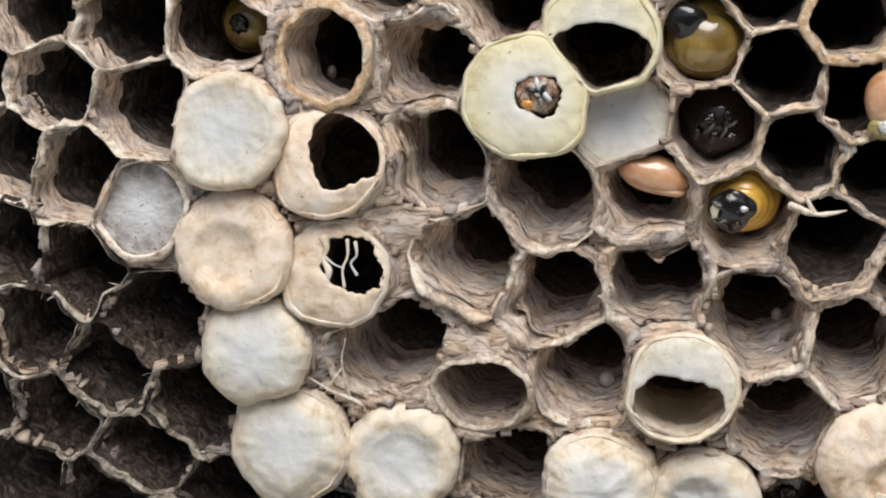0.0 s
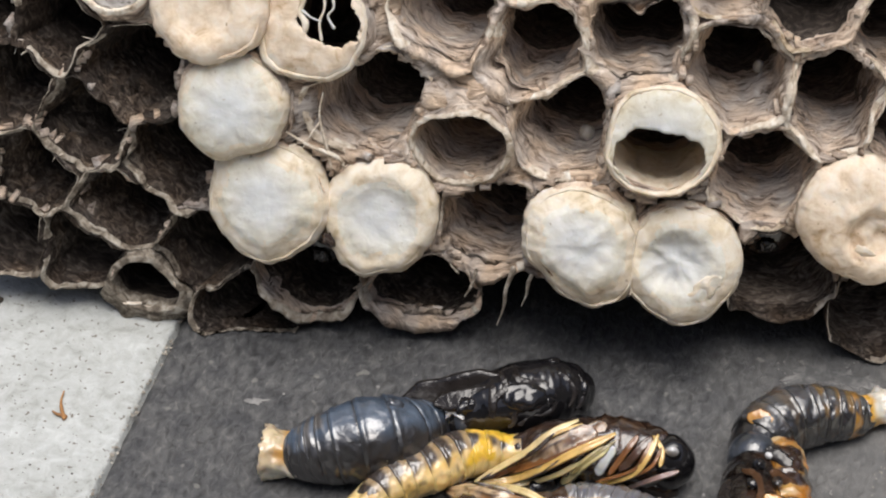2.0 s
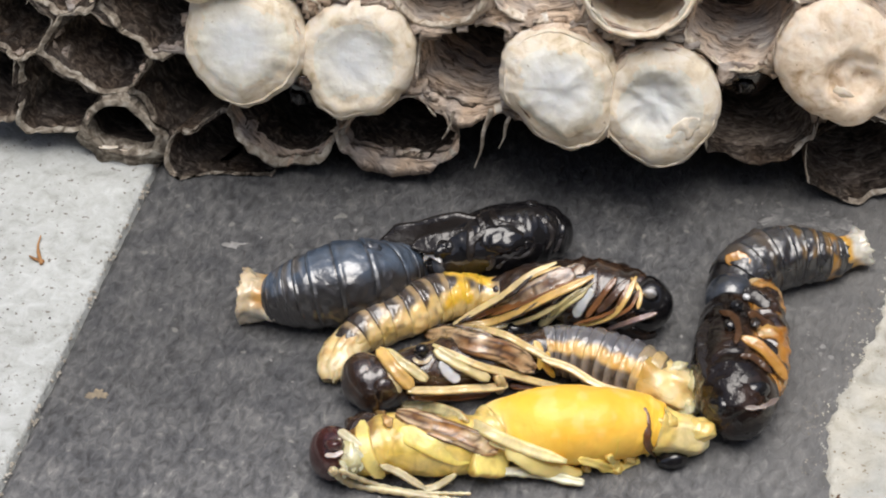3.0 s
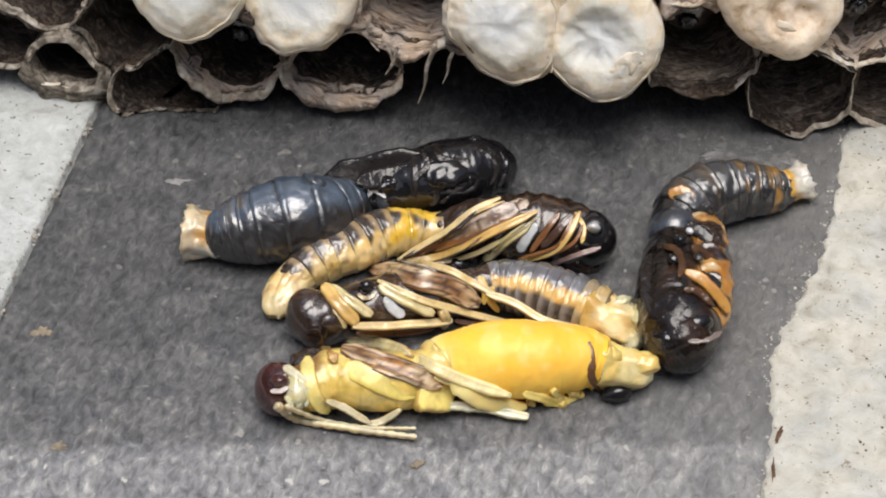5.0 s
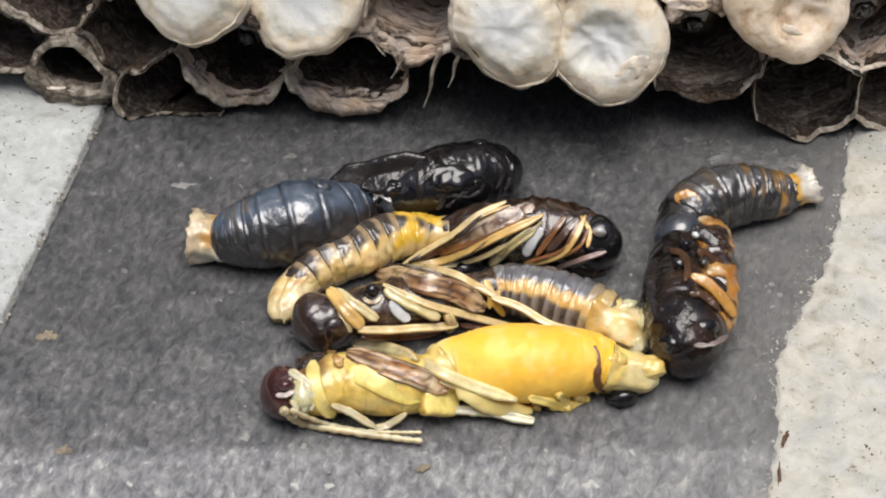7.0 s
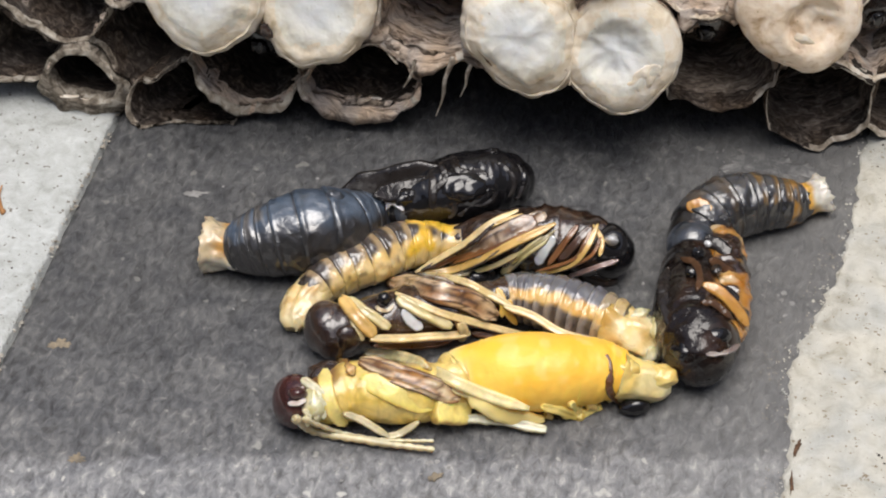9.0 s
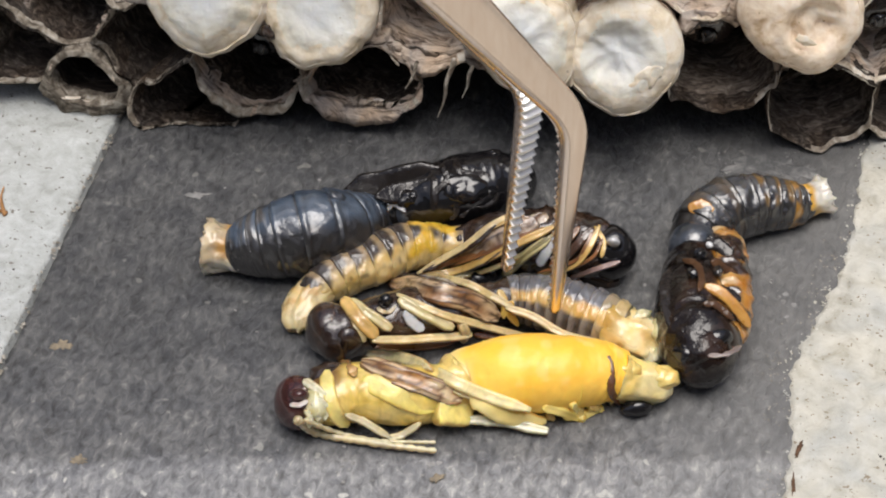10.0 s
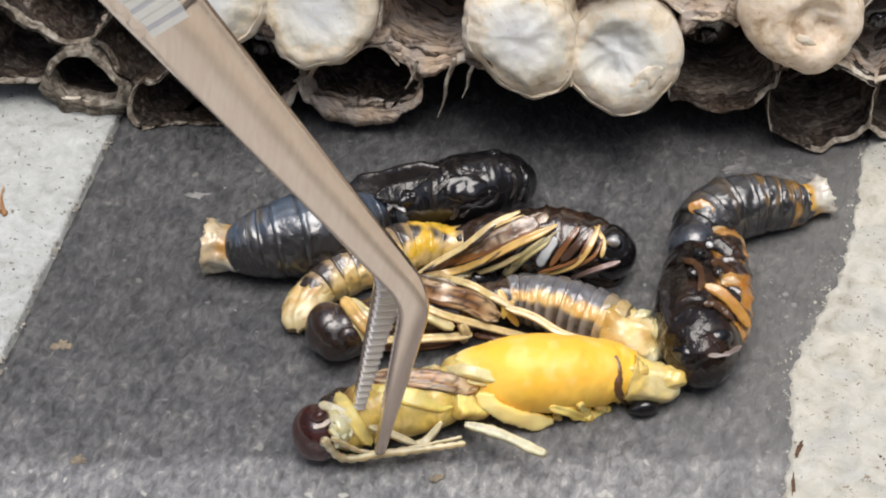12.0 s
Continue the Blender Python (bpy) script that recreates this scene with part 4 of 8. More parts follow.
def build_cap(c, cell_ob, mats, dome=0.8, sunk=0.0, sunk_at=(0, 0), sunk_r=2.2, hole=None, seed=0, drop=0.0, fray=0.16, label="", edge=0.10, crease=0.10, band=0.86, step=0.0, crumple=0.0):
    """A silk lid over a cell. hole: (x, y, width, height) of a torn opening; sunk: depth of a hollow in its middle."""
    bm = bmesh.new()
    outer = c.mouth + edge
    if drop == 0:
        outer = outer * np.array([1 + 0.03 * noise.noise(Vector((math.cos(a) * 3.2 + seed, math.sin(a) * 3.2, 1.0))) + 0.022 * noise.noise(Vector((math.cos(a) * 8.0 + seed, math.sin(a) * 8.0, 2.0))) for a in np.arange(SIDES) * 2 * math.pi / SIDES])
    R = float(outer.mean())
    hx, hy, hw, hh = hole if hole else (0, 0, 0, 0)
    count = 14
    loops = []
    th = np.arange(SIDES * 2) * math.pi / SIDES

    def rim_at(angle):
        q = (angle / (2 * math.pi) * SIDES) % SIDES
        i = int(q)
        return outer[i] * (1 - q + i) + outer[(i + 1) % SIDES] * (q - i)

    def height(x, y):
        q = min(math.hypot(x, y) / rim_at(math.atan2(y, x)), 1.0)
        s = math.hypot(x - sunk_at[0], y - sunk_at[1]) / sunk_r
        z = c.rise - drop + dome * (1 - q ** 2.6) - (0.5 if edge > 0.3 else 0.12) * (max(0, q - 0.82) / 0.18) ** 2 * (1 if drop == 0 else 0)
        hollow = 1 / (1 + s ** 6)
        wav = 0.07 * noise.noise(Vector((x * 0.5 + seed * 2.3, y * 0.5, seed)))
        z -= step * min(max((q + wav - band) / 0.07, 0.0), 1.0) - 0.25 * step * math.exp(-((q + wav - band) / 0.05) ** 2)
        z -= sunk * hollow
        z += crumple * hollow * (noise.noise(Vector((x * 0.9 + seed, y * 0.9, seed))) + 0.5 * noise.noise(Vector((x * 1.8, y * 1.8, seed + 3))))
        z += 0.10 * abs(sunk) * math.exp(-((s - 1.15) / 0.25) ** 2) * 2
        a = noise.noise(Vector((x * 0.45 + seed * 3.1, y * 0.45, seed)))
        b = noise.noise(Vector((x * 1.1 + seed, y * 1.1, seed * 2.0)))
        d = abs(noise.noise(Vector((x * 0.4 + seed * 1.7, y * 0.4, seed + 5.0))))
        return z + crease * (1.6 * a + 0.7 * b) - crease * 0.2 * max(0, 0.10 - d) / 0.10
    for k in range(count + 1):
        t = k / count
        loop = []
        for a in th:
            cs, sn = math.cos(a), math.sin(a)
            if hole:
                f = 1 + fray * (1.4 * noise.noise(Vector((cs * 1.2 + seed, sn * 1.2, seed))) + 0.7 * noise.noise(Vector((cs * 3.0 + seed, sn * 3.0, 2.0))) + 0.25 * noise.noise(Vector((cs * 7 + seed, sn * 7, 2.0))))
                ix, iy = hx + hw * f * cs, hy + hh * f * sn
                ang = math.atan2(iy, ix)
                lim = rim_at(ang) * 0.975
                if math.hypot(ix, iy) > lim:
                    ix, iy = lim * math.cos(ang), lim * math.sin(ang)
                oa = math.atan2(hy * 0.35 + sn * R, hx * 0.35 + cs * R)
                ox, oy = rim_at(oa) * math.cos(oa), rim_at(oa) * math.sin(oa)
                x, y = ix + (ox - ix) * t, iy + (oy - iy) * t
            else:
                r = max(rim_at(a) * t, 0.01)
                x, y = r * cs, r * sn
            z = height(x, y)
            if hole and t < 0.12:
                z -= 0.10 * (1 - t / 0.12)
            loop.append(bm.verts.new((x, y, z)))
        loops.append(loop)
    n = len(th)
    skirt = [bm.verts.new((v.co.x * 1.012, v.co.y * 1.012, v.co.z - (0.75 if edge > 0.3 else 0.4) if drop == 0 else v.co.z - 0.15)) for v in loops[-1]]
    loops.append(skirt)
    for k in range(len(loops) - 1):
        for i in range(n):
            j = (i + 1) % n
            f = bm.faces.new((loops[k][i], loops[k + 1][i], loops[k + 1][j], loops[k][j]))
            f.material_index = 1 if (len(mats) > 1 and k >= count * band - 2.6 * noise.noise(Vector((math.cos(th[i]) * 1.5 + seed, math.sin(th[i]) * 1.5, seed)))) else 0
    if not hole:
        bm.faces.new(loops[0])
    bmesh.ops.recalc_face_normals(bm, faces=bm.faces)
    ob = part("cap", bm, mats, cell_ob, label, at=Matrix.Identity(4))
    thick = ob.modifiers.new("paper", "SOLIDIFY")
    thick.thickness, thick.offset = 0.12 * MM, -1.0
    return ob


made = {}
cell_obs = []
for index, c in enumerate(cells):
    ob = build_cell(c, index)
    cell_obs.append(ob)
    made[c.kind] = ob


def pulp_sheet():
    """The fibrous pulp that closes the gaps between the cells, a little below their mouths."""
    step = 0.42
    nx, nz_ = int(80 / step), int(45 / step)
    bm = bmesh.new()
    verts = {}

    def inside(p):
        for c in cells:
            q = c.local(p)
            r = math.hypot(q.x, q.y)
            k = int(math.atan2(q.y, q.x) / (2 * math.pi) * SIDES) % SIDES
            if r < 5 and r < (c.mouth[k] + 0.25 if c.rise > 0.5 else c.border[k] * 0.90):
                return True
        return False
    for i in range(nx):
        for k in range(nz_):
            x, z = -43 + step * i, 7.5 + step * k
            q = Vector((x, comb_face(x, z), z))
            swell = max((c.rise + 0.7) * max(0.0, 1.0 - max((c.base - q).length - 3.6, 0.0) / 2.6) for c in cells)
            p = q + comb_axis(x, z) * (-1.3 + 0.75 * swell + 0.8 * noise.noise(Vector((x * 0.5, z * 0.5, 3.0))) + 0.4 * noise.noise(Vector((x * 1.6, z * 1.6, 8.0))))
            if not inside(p):
                verts[i, k] = p
    made_verts = {}
    for (i, k), p in verts.items():
        quad = [(i, k), (i + 1, k), (i + 1, k + 1), (i, k + 1)]
        if all(q in verts for q in quad):
            for q in quad:
                if q not in made_verts:
                    made_verts[q] = bm.verts.new(verts[q])
            bm.faces.new([made_verts[q] for q in quad])
    ob = part("pulp", bm, PAPER, comb, "fibrous grey-tan pulp between the cells")
    thick = ob.modifiers.new("thickness", "SOLIDIFY")
    thick.thickness, thick.offset = 1.2 * MM, 0.0
    return tagged(ob, kind="stuff")


def frayed_fibres():
    """Short torn paper fibres along the rims."""
    rnd = random.Random(77)
    bm = bmesh.new()
    for c in cells:
        if c.kind == "edge":
            continue
        for n_ in range(rnd.choice((0, 0, 1, 2)) if c.kind in ("open", "shaded", "aged_shade") else rnd.choice((0, 0, 1))):
            a = rnd.uniform(0, 2 * math.pi)
            i = int(a / (2 * math.pi) * SIDES) % SIDES
            r = c.mouth[i] if c.rise else c.border[i] - 0.1
            p0 = c.base + c.x * (r * math.cos(a)) + c.y * (r * math.sin(a)) + c.n * (c.rise + (0.0 if c.rise else c.lift[i]) + (ruffle(c.base + c.x * (c.border[i] * math.cos(a)) + c.y * (c.border[i] * math.sin(a))) if c.rise == 0 else 0))
            if p0.z < 1.5:
                continue
            if c.rise == 0:
                p0 += buckle(p0)
            out = (c.n * rnd.uniform(-0.3, 0.9) - (c.x * math.cos(a) + c.y * math.sin(a)) * rnd.uniform(-0.5, 1.2) + Vector((rnd.uniform(-1, 1), 0, rnd.uniform(-1, 1))) * 0.6).normalized()
            L = rnd.uniform(0.25, 0.9)
            w = rnd.uniform(0.02, 0.05)
            side = out.cross(c.n)
            side = side.normalized() if side.length > 1e-3 else c.x
            bend = Vector((rnd.uniform(-1, 1), rnd.uniform(-1, 1), rnd.uniform(-1, 1))) * 0.25
            pts = [p0 - out * 0.2, p0 + out * L * 0.5 + bend * L, p0 + out * L]
            rings(bm, [(tuple(q), side, side.cross(out).normalized(), w * k, w * 0.45 * k) for q, k in zip(pts, (1.5, 1.0, 0.25))], 5)
    ob = part("frayed_fibre", bm, RIM, comb, "short frayed paper fibres along the rims")
    return tagged(ob, kind="stuff")


def paper_flakes():
    """Thin torn flakes of nest paper that lie on the cells' walls and rims, larger along the rims."""
    rnd = random.Random(41)
    bm = bmesh.new()
    for c, ob in zip(cells, cell_obs):
        pool = [f for f in ob.data.polygons if f.material_index in (0, 1) and f.center.z * 1000 > (-3.4 if c.rise == 0 else -0.6) and not (c.rise == 0 and f.center.z * 1000 > -0.4)]
        if not pool:
            continue
        n_ = 16 if c.kind == "open" else 0 if c.kind in ("shaded", "aged_shade", "low") else 5
        for f in rnd.choices(pool, k=n_):
            q = f.center * 1000
            nrm = f.normal
            p = c.base + c.x * q.x + c.y * q.y + c.n * q.z
            n = (c.x * nrm.x + c.y * nrm.y + c.n * nrm.z).normalized()
            if p.z < 0.8:
                continue
            round_ = c.n.cross(n)
            if round_.length < 0.1:
                continue
            u = (round_.normalized() * rnd.choice((-1, 1)) + Vector((rnd.uniform(-1, 1), rnd.uniform(-1, 1), rnd.uniform(-1, 1))) * 0.5)
            u = (u - n * u.dot(n)).normalized()
            v = n.cross(u)
            at_rim = q.z > -0.5
            L = rnd.uniform(0.25, 0.8) * (1.15 if at_rim else 1.0)
            w = L * rnd.uniform(0.16, 0.42)
            slot = rnd.choice((0, 0, 0, 2, 2, 1) if c.kind not in ("shaded", "aged_shade") else (1, 1, 2))
            outline = []
            for k in range(8):
                a = 2 * math.pi * k / 8
                s = rnd.uniform(0.6, 1.2)
                curl = 0.02 + 0.10 * abs(math.cos(a)) ** 3 * rnd.random() + (0.06 * rnd.random() if at_rim else 0)
                outline.append(bm.verts.new(p + u * (L * s * math.cos(a)) + v * (w * s * math.sin(a)) + n * curl))
            mid = bm.verts.new(p + n * 0.06)
            low = bm.verts.new(p - n * 0.05)
            for k in range(8):
                for tri in ((outline[k], outline[(k + 1) % 8], mid), (outline[(k + 1) % 8], outline[k], low)):
                    face = bm.faces.new(tri)
                    face.material_index = slot
    ob = part("paper_flake", bm, [RIM, RIM_DARK, PAPER], comb, "torn flakes of nest paper on the walls and rims", smooth=False)
    return tagged(ob, kind="stuff")


def comb_back():
    """An unseen closed paper back behind the bottoms of the comb's cells, added to keep light from leaking through."""
    bm = bmesh.new()
    grid = []
    for k in range(15):
        z = 0.1 + 3.4 * k
        grid.append([bm.verts.new((x, comb_face(x, z) + 16.5 + 1.2 * noise.noise(Vector((x * 0.2, z * 0.2, 4))), z)) for x in np.linspace(-46, 39, 40)])
    for k in range(14):
        for i in range(39):
            bm.faces.new((grid[k][i], grid[k][i + 1], grid[k + 1][i + 1], grid[k + 1][i]))
    ob = part("comb_back", bm, PAPER_AGED_SHADE, comb, "unseen grey-brown paper back of the comb, added to block light")
    thick = ob.modifiers.new("thickness", "SOLIDIFY")
    thick.thickness, thick.offset = 0.8 * MM, 1.0
    return ob


comb_back()
pulp_sheet()
frayed_fibres()
paper_flakes()
build_cap(named["capC1"], made["capC1"], [SILK, SILK_CREAM], 0.35, 0.35, sunk_r=3.2, seed=1, band=0.80, step=-0.16, edge=0.5, label="white silk cap with a cream edge")
build_cap(named["capC3"], made["capC3"], [SILK_TAN], 0.65, 0.9, (-0.3, -0.5), 2.3, seed=2, edge=0.46, label="tan silk cap with a round hollow")
build_cap(named["capC4"], made["capC4"], [SILK, SILK_CREAM], 1.0, 0.0, seed=3, band=0.78, edge=0.46, label="smooth domed cream silk cap")
build_cap(named["capC5"], made["capC5"], [SILK, SILK_CREAM], 1.1, 0.15, (-0.3, 0.0), 2.4, seed=4, band=0.66, step=0.22, edge=0.46, label="white silk cap with a cream edge")
build_cap(named["capC6"], made["capC6"], [SILK, SILK_CREAM], 0.7, 0.5, (0.2, 0.1), 2.3, seed=5, band=0.66, step=-0.2, edge=0.5, label="white silk cap with a raised cream edge")
build_cap(named["capC8"], made["capC8"], [SILK, SILK_CREAM], 1.5, 0.25, (0.3, 0.2), 2.4, seed=6, crease=0.13, crumple=0.10, band=0.66, step=0.26, edge=0.52, label="bulging white silk cap with a tan edge")
build_cap(named["capC9"], made["capC9"], [SILK, SILK_CREAM], 1.1, 1.1, (-0.4, 0.0), 2.35, seed=7, crease=0.12, crumple=0.42, band=0.64, edge=0.40, label="white silk cap sunk in its middle")
build_cap(named["capC10"], made["capC10"], [SILK_TAN, SILK_TAN], 0.9, 1.1, (0.9, -1.5), 2.0, seed=8, crease=0.12, crumple=0.6, edge=0.52, label="tan silk cap with a crumpled hollow")
build_cap(named["greyC2"], made["greyC2"], [SILK_GREY], -0.2, 0.0, seed=9, drop=0.55, edge=0.02, label="grey felted cap sunk in its cell")
build_cap(named["lowcapC11"], made["lowcapC11"], [SILK], -0.4, 0.0, seed=10, drop=0.1, edge=0.03, label="low greyish white cap")
build_cap(named["holeC7"], made["holeC7"], [SILK_YELLOW], 0.45, 0.0, hole=(1.0, 0.1, 1.65, 1.45), seed=11, fray=0.2, label="yellowish cap with a gnawed hole")
build_cap(named["tornT1"], made["tornT1"], [SILK_TAN], 0.8, 0.0, hole=(1.4, 1.0, 2.9, 2.9), seed=12, label="torn tan cap, a crescent left")
build_cap(named["tornT2"], made["tornT2"], [SILK_TAN, SILK_CREAM], 0.5, 0.0, hole=(1.2, 0.8, 2.5, 2.1), seed=13, fray=0.26, label="torn white cap with strands across the hole")
build_cap(named["tornT3"], made["tornT3"], [SILK_YELLOW], 0.3, 0.0, hole=(0.0, -1.3, 3.8, 2.45), seed=14, fray=0.08, label="yellow cap, its lower half gone")
build_cap(named["tornT4"], made["tornT4"], [SILK, SILK], 0.5, 0.0, hole=(0.0, -1.5, 3.3, 2.5), seed=15, fray=0.16, label="white cap with a ragged opening")


def flap(key, pts, width, mat, seed, label):
    """A folded shred of silk lying on a cap."""
    bm = leaf(pts, width, 0.10, (0.1, -0.2, 1.0), seed, 0.10)
    for v in bm.verts:
        v.co += Vector((noise.noise(v.co * 1.7 + Vector((seed, 0, 0))), noise.noise(v.co * 1.7 + Vector((0, seed, 0))), 0.6 * noise.noise(v.co * 1.3 + Vector((0, 0, seed))))) * 0.28
    bmesh.ops.recalc_face_normals(bm, faces=bm.faces)
    return part("flap", bm, mat, made[key], label, at=Matrix.Identity(4))


flap("capC9", [(0.9, -2.7, 3.0), (1.9, -1.9, 3.2), (2.9, -0.7, 3.05)], 0.8, SILK_CREAM, 2, "folded cream shred on the cap")
flap("capC10", [(-0.4, -2.2, 2.75), (0.3, -2.6, 2.7), (1.0, -2.7, 2.7)], 0.4, SILK_CREAM, 5, "folded cream shred on the cap")
flap("capC8", [(-3.1, -0.3, 3.05), (-2.7, -1.5, 3.0), (-0.9, -3.4, 2.6)], 0.22, RIM_BROWN, 4, "tawny crack along the cap's edge")


def strand(c, cell_ob, pts, r, mat, seed, label=""):
    return part("strand", tube([(*p, r * k) for p, k in zip(pts, (1.4, 0.9, 0.8, 1.2, 0.7))], 8, 5, seed=seed, wobble=0.35), mat, cell_ob, label, at=Matrix.Identity(4))


t2, t2_ob = named["tornT2"], made["tornT2"]
strand(t2, t2_ob, [(-1.1, 2.6, 1.1), (-0.8, 1.9, 1.15), (-1.0, 1.0, 1.1), (-0.5, 0.2, 1.1), (-0.7, -0.9, 1.0)], 0.24, SILK_CREAM, 1, "pale torn strand")
strand(t2, t2_ob, [(0.7, 2.6, 1.0), (0.8, 1.4, 1.0), (0.5, 0.4, 1.0), (0.7, -0.9, 0.9)], 0.11, SILK_CREAM, 2)
strand(t2, t2_ob, [(1.3, 2.5, 1.0), (1.5, 1.6, 1.05), (1.1, 0.9, 1.0), (1.6, 0.1, 1.0)], 0.10, SILK, 3)
strand(t2, t2_ob, [(-0.9, 1.2, 1.1), (-0.1, 0.7, 1.1), (0.6, 0.5, 1.0)], 0.09, SILK, 4)


# ---- brood inside the cells ----
def in_cell(c, bm):
    """Moves a bmesh from a cell's own axes (mm, z outwards) to the world."""
    m = Matrix((c.x, c.y, c.n)).transposed()
    for v in bm.verts:
        v.co = c.base + m @ v.co
    return bm


def brood(c, name, depth, body, label, category, radius, tip=(0, 0), bumps=6, deep=0.05):
    """A plump ringed larva that lies in a cell with its rounded end depth mm below the mouth."""
    root = empty(name, *c.base)
    tagged(root, label, category)
    bm = bmesh.new()
    frames = []
    count = max(34, bumps * 7)
    for k in range(count):
        t = k / (count - 1)
        z = -depth - 9.0 * t
        q = min(t / 0.42, 1.0)
        r = radius * math.sqrt(max(1 - (1 - q) ** 2, 0.0)) * (1 - deep + 2 * deep * abs(math.sin(t * bumps * math.pi)) ** 0.6) + 0.02
        frames.append(((tip[0] * (1 - t), tip[1] * (1 - t), z), (1, 0, 0), (0, 1, 0), r, r * 0.96))
    rings(bm, frames, 40, lump(depth + radius, 0.08, 1.4, 34 / count))
    bmesh.ops.recalc_face_normals(bm, faces=bm.faces)
    part("body", in_cell(c, bm), body, root)
    return root


def extra(root, c, name, bm, mat, label=""):
    return part(name, in_cell(c, bm), mat, root, label)


c = named["larvaL1"]
grub = brood(c, "wasp_larva", 0.5, LARVA_OLIVE, "glossy olive-brown larva with a dark head filling its cell", "larva", 3.1, (0.2, -0.3))
extra(grub, c, "head", blob((-1.3, 1.3, -1.45), (1.6, 1.4, 0.8), seed=1, wobble=0.24, u=28, v=18), BLACK, "dark brown head")

c = named["larvaL2"]
dark = brood(c, "wasp_pupa_in_cell", 2.3, DULL_BLACK, "black pupa showing its face in an open cell", "pupa", 3.1)
for k, (x, y, r, a) in enumerate(((-0.9, 0.3, 0.8, 30), (0.7, 0.5, 0.7, 100), (-0.3, -0.9, 0.6, 60), (1.0, -0.8, 0.6, 10), (-1.5, -0.7, 0.5, 80))):
    extra(dark, c, "face_plate", blob((x, y, -2.35), (r, r * 0.55, 0.35), (0, 0, a), seed=80 + k, wobble=0.35, scale=1.8, u=22, v=14), BLACK)
for k, (x, y, a) in enumerate(((-0.6, -0.2, 70), (0.4, -0.5, 20), (0.9, 0.1, 120))):
    extra(dark, c, "leg", tube([(x - 0.6 * math.cos(a), y - 0.6 * math.sin(a), -2.3, 0.06), (x + 0.15, y + 0.1, -1.95, 0.11), (x + 0.6 * math.cos(a), y + 0.6 * math.sin(a), -2.2, 0.05)], 8, 6, seed=k, wobble=0.4), GREY_CHITIN)

c = named["larvaL4"]
gold = brood(c, "wasp_larva", 0.1, LARVA_GOLD, "golden ringed larva with a glossy dark head", "larva", 2.7, (-0.4, 0.1), bumps=16, deep=0.05)
extra(gold, c, "head", blob((-1.2, 0.0, 0.05), (1.6, 1.5, 0.85), seed=4, wobble=0.26, scale=1.9, u=34, v=22), BLACK, "dark glossy head")
for k, (x, y, a) in enumerate(((-1.9, -0.7, 30), (-1.5, 0.9, 110), (-0.9, -0.9, 70), (-2.3, 0.5, 150))):
    extra(gold, c, "mouth_part", blob((x, y, 0.55), (0.42, 0.2, 0.3), (0, 0, a), seed=70 + k, wobble=0.45, scale=2.2, u=20, v=14), (BROWN, GREY_CHITIN)[k % 2])
extra(gold, c, "jaw", blob((-2.4, -0.1, 0.35), (0.35, 0.75, 0.35), seed=5, wobble=0.4, scale=2.0), SILK, "pale mouth parts")
# This silver blob imitates a small highlight on the head.
extra(gold, c, "eye", blob((-0.4, 0.4, 1.0), (0.3, 0.22, 0.15), seed=6, wobble=0.4, scale=2), SILVER)

pink_cell = [k for k in cells if abs(k.base.x - 8.9) < 0.6 and abs(k.base.z - 34.3) < 0.6][0]
root = empty("wasp_larva", *pink_cell.base)
tagged(root, "pinkish larva bulging from beneath a cap", "larva")
part("body", in_cell(pink_cell, blob((0.3, 1.0, -1.9), (2.8, 1.5, 1.5), (0, 0, -12), seed=3, wobble=0.10, u=28, v=18)), LARVA_PINK, root)
part("fold", in_cell(pink_cell, blob((0.5, 0.3, -1.3), (2.2, 0.5, 0.7), (0, 0, -12), seed=9, wobble=0.15, u=24, v=14)), LARVA_PINK, root)
side_cell = [k for k in cells if abs(k.base.x - 24.0) < 0.6 and abs(k.base.z - 41.3) < 0.6][0]
root = empty("wasp_larva", *side_cell.base)
tagged(root, "pinkish larva hanging out of its cell", "larva")
part("body", in_cell(side_cell, blob((2.3, -0.6, -0.2), (1.9, 2.6, 1.7), (0, 0, 10), seed=13, wobble=0.05, u=24, v=16)), LARVA_PINK, root)
part("head", in_cell(side_cell, blob((1.7, -2.3, 0.5), (1.2, 0.9, 0.9), seed=14, wobble=0.1)), OLIVE, root)
part("jaw", in_cell(side_cell, blob((1.8, -2.1, 1.35), (0.5, 0.5, 0.3), seed=15, wobble=0.5, scale=2.5)), SILVER, root, "pale mouth parts")

c = named["holeC7"]
root = empty("emerging_wasp", *c.base)
tagged(root, "wasp face filling the gnawed hole in a cap", "wasp")
extra(root, c, "head", blob((0.9, 0.2, 1.6), (1.7, 1.5, 1.1), seed=21, wobble=0.15, scale=2), FACE)
for k, (x, y, a) in enumerate(((0.9, 0.9, 20), (1.3, 0.5, -10), (1.0, 0.1, 60), (1.6, 0.1, 40), (0.5, 0.5, 80), (1.2, -0.3, 15))):
    extra(root, c, "mouth_part", blob((x, y, 2.75), (0.2, 0.5, 0.3), (0, 0, a), seed=30 + k, wobble=0.3), (SILVER, BLACK, GREY_CHITIN)[k % 3])
extra(root, c, "cheek", blob((0.3, -0.5, 2.1), (0.6, 0.5, 0.6), seed=41), ORANGE)

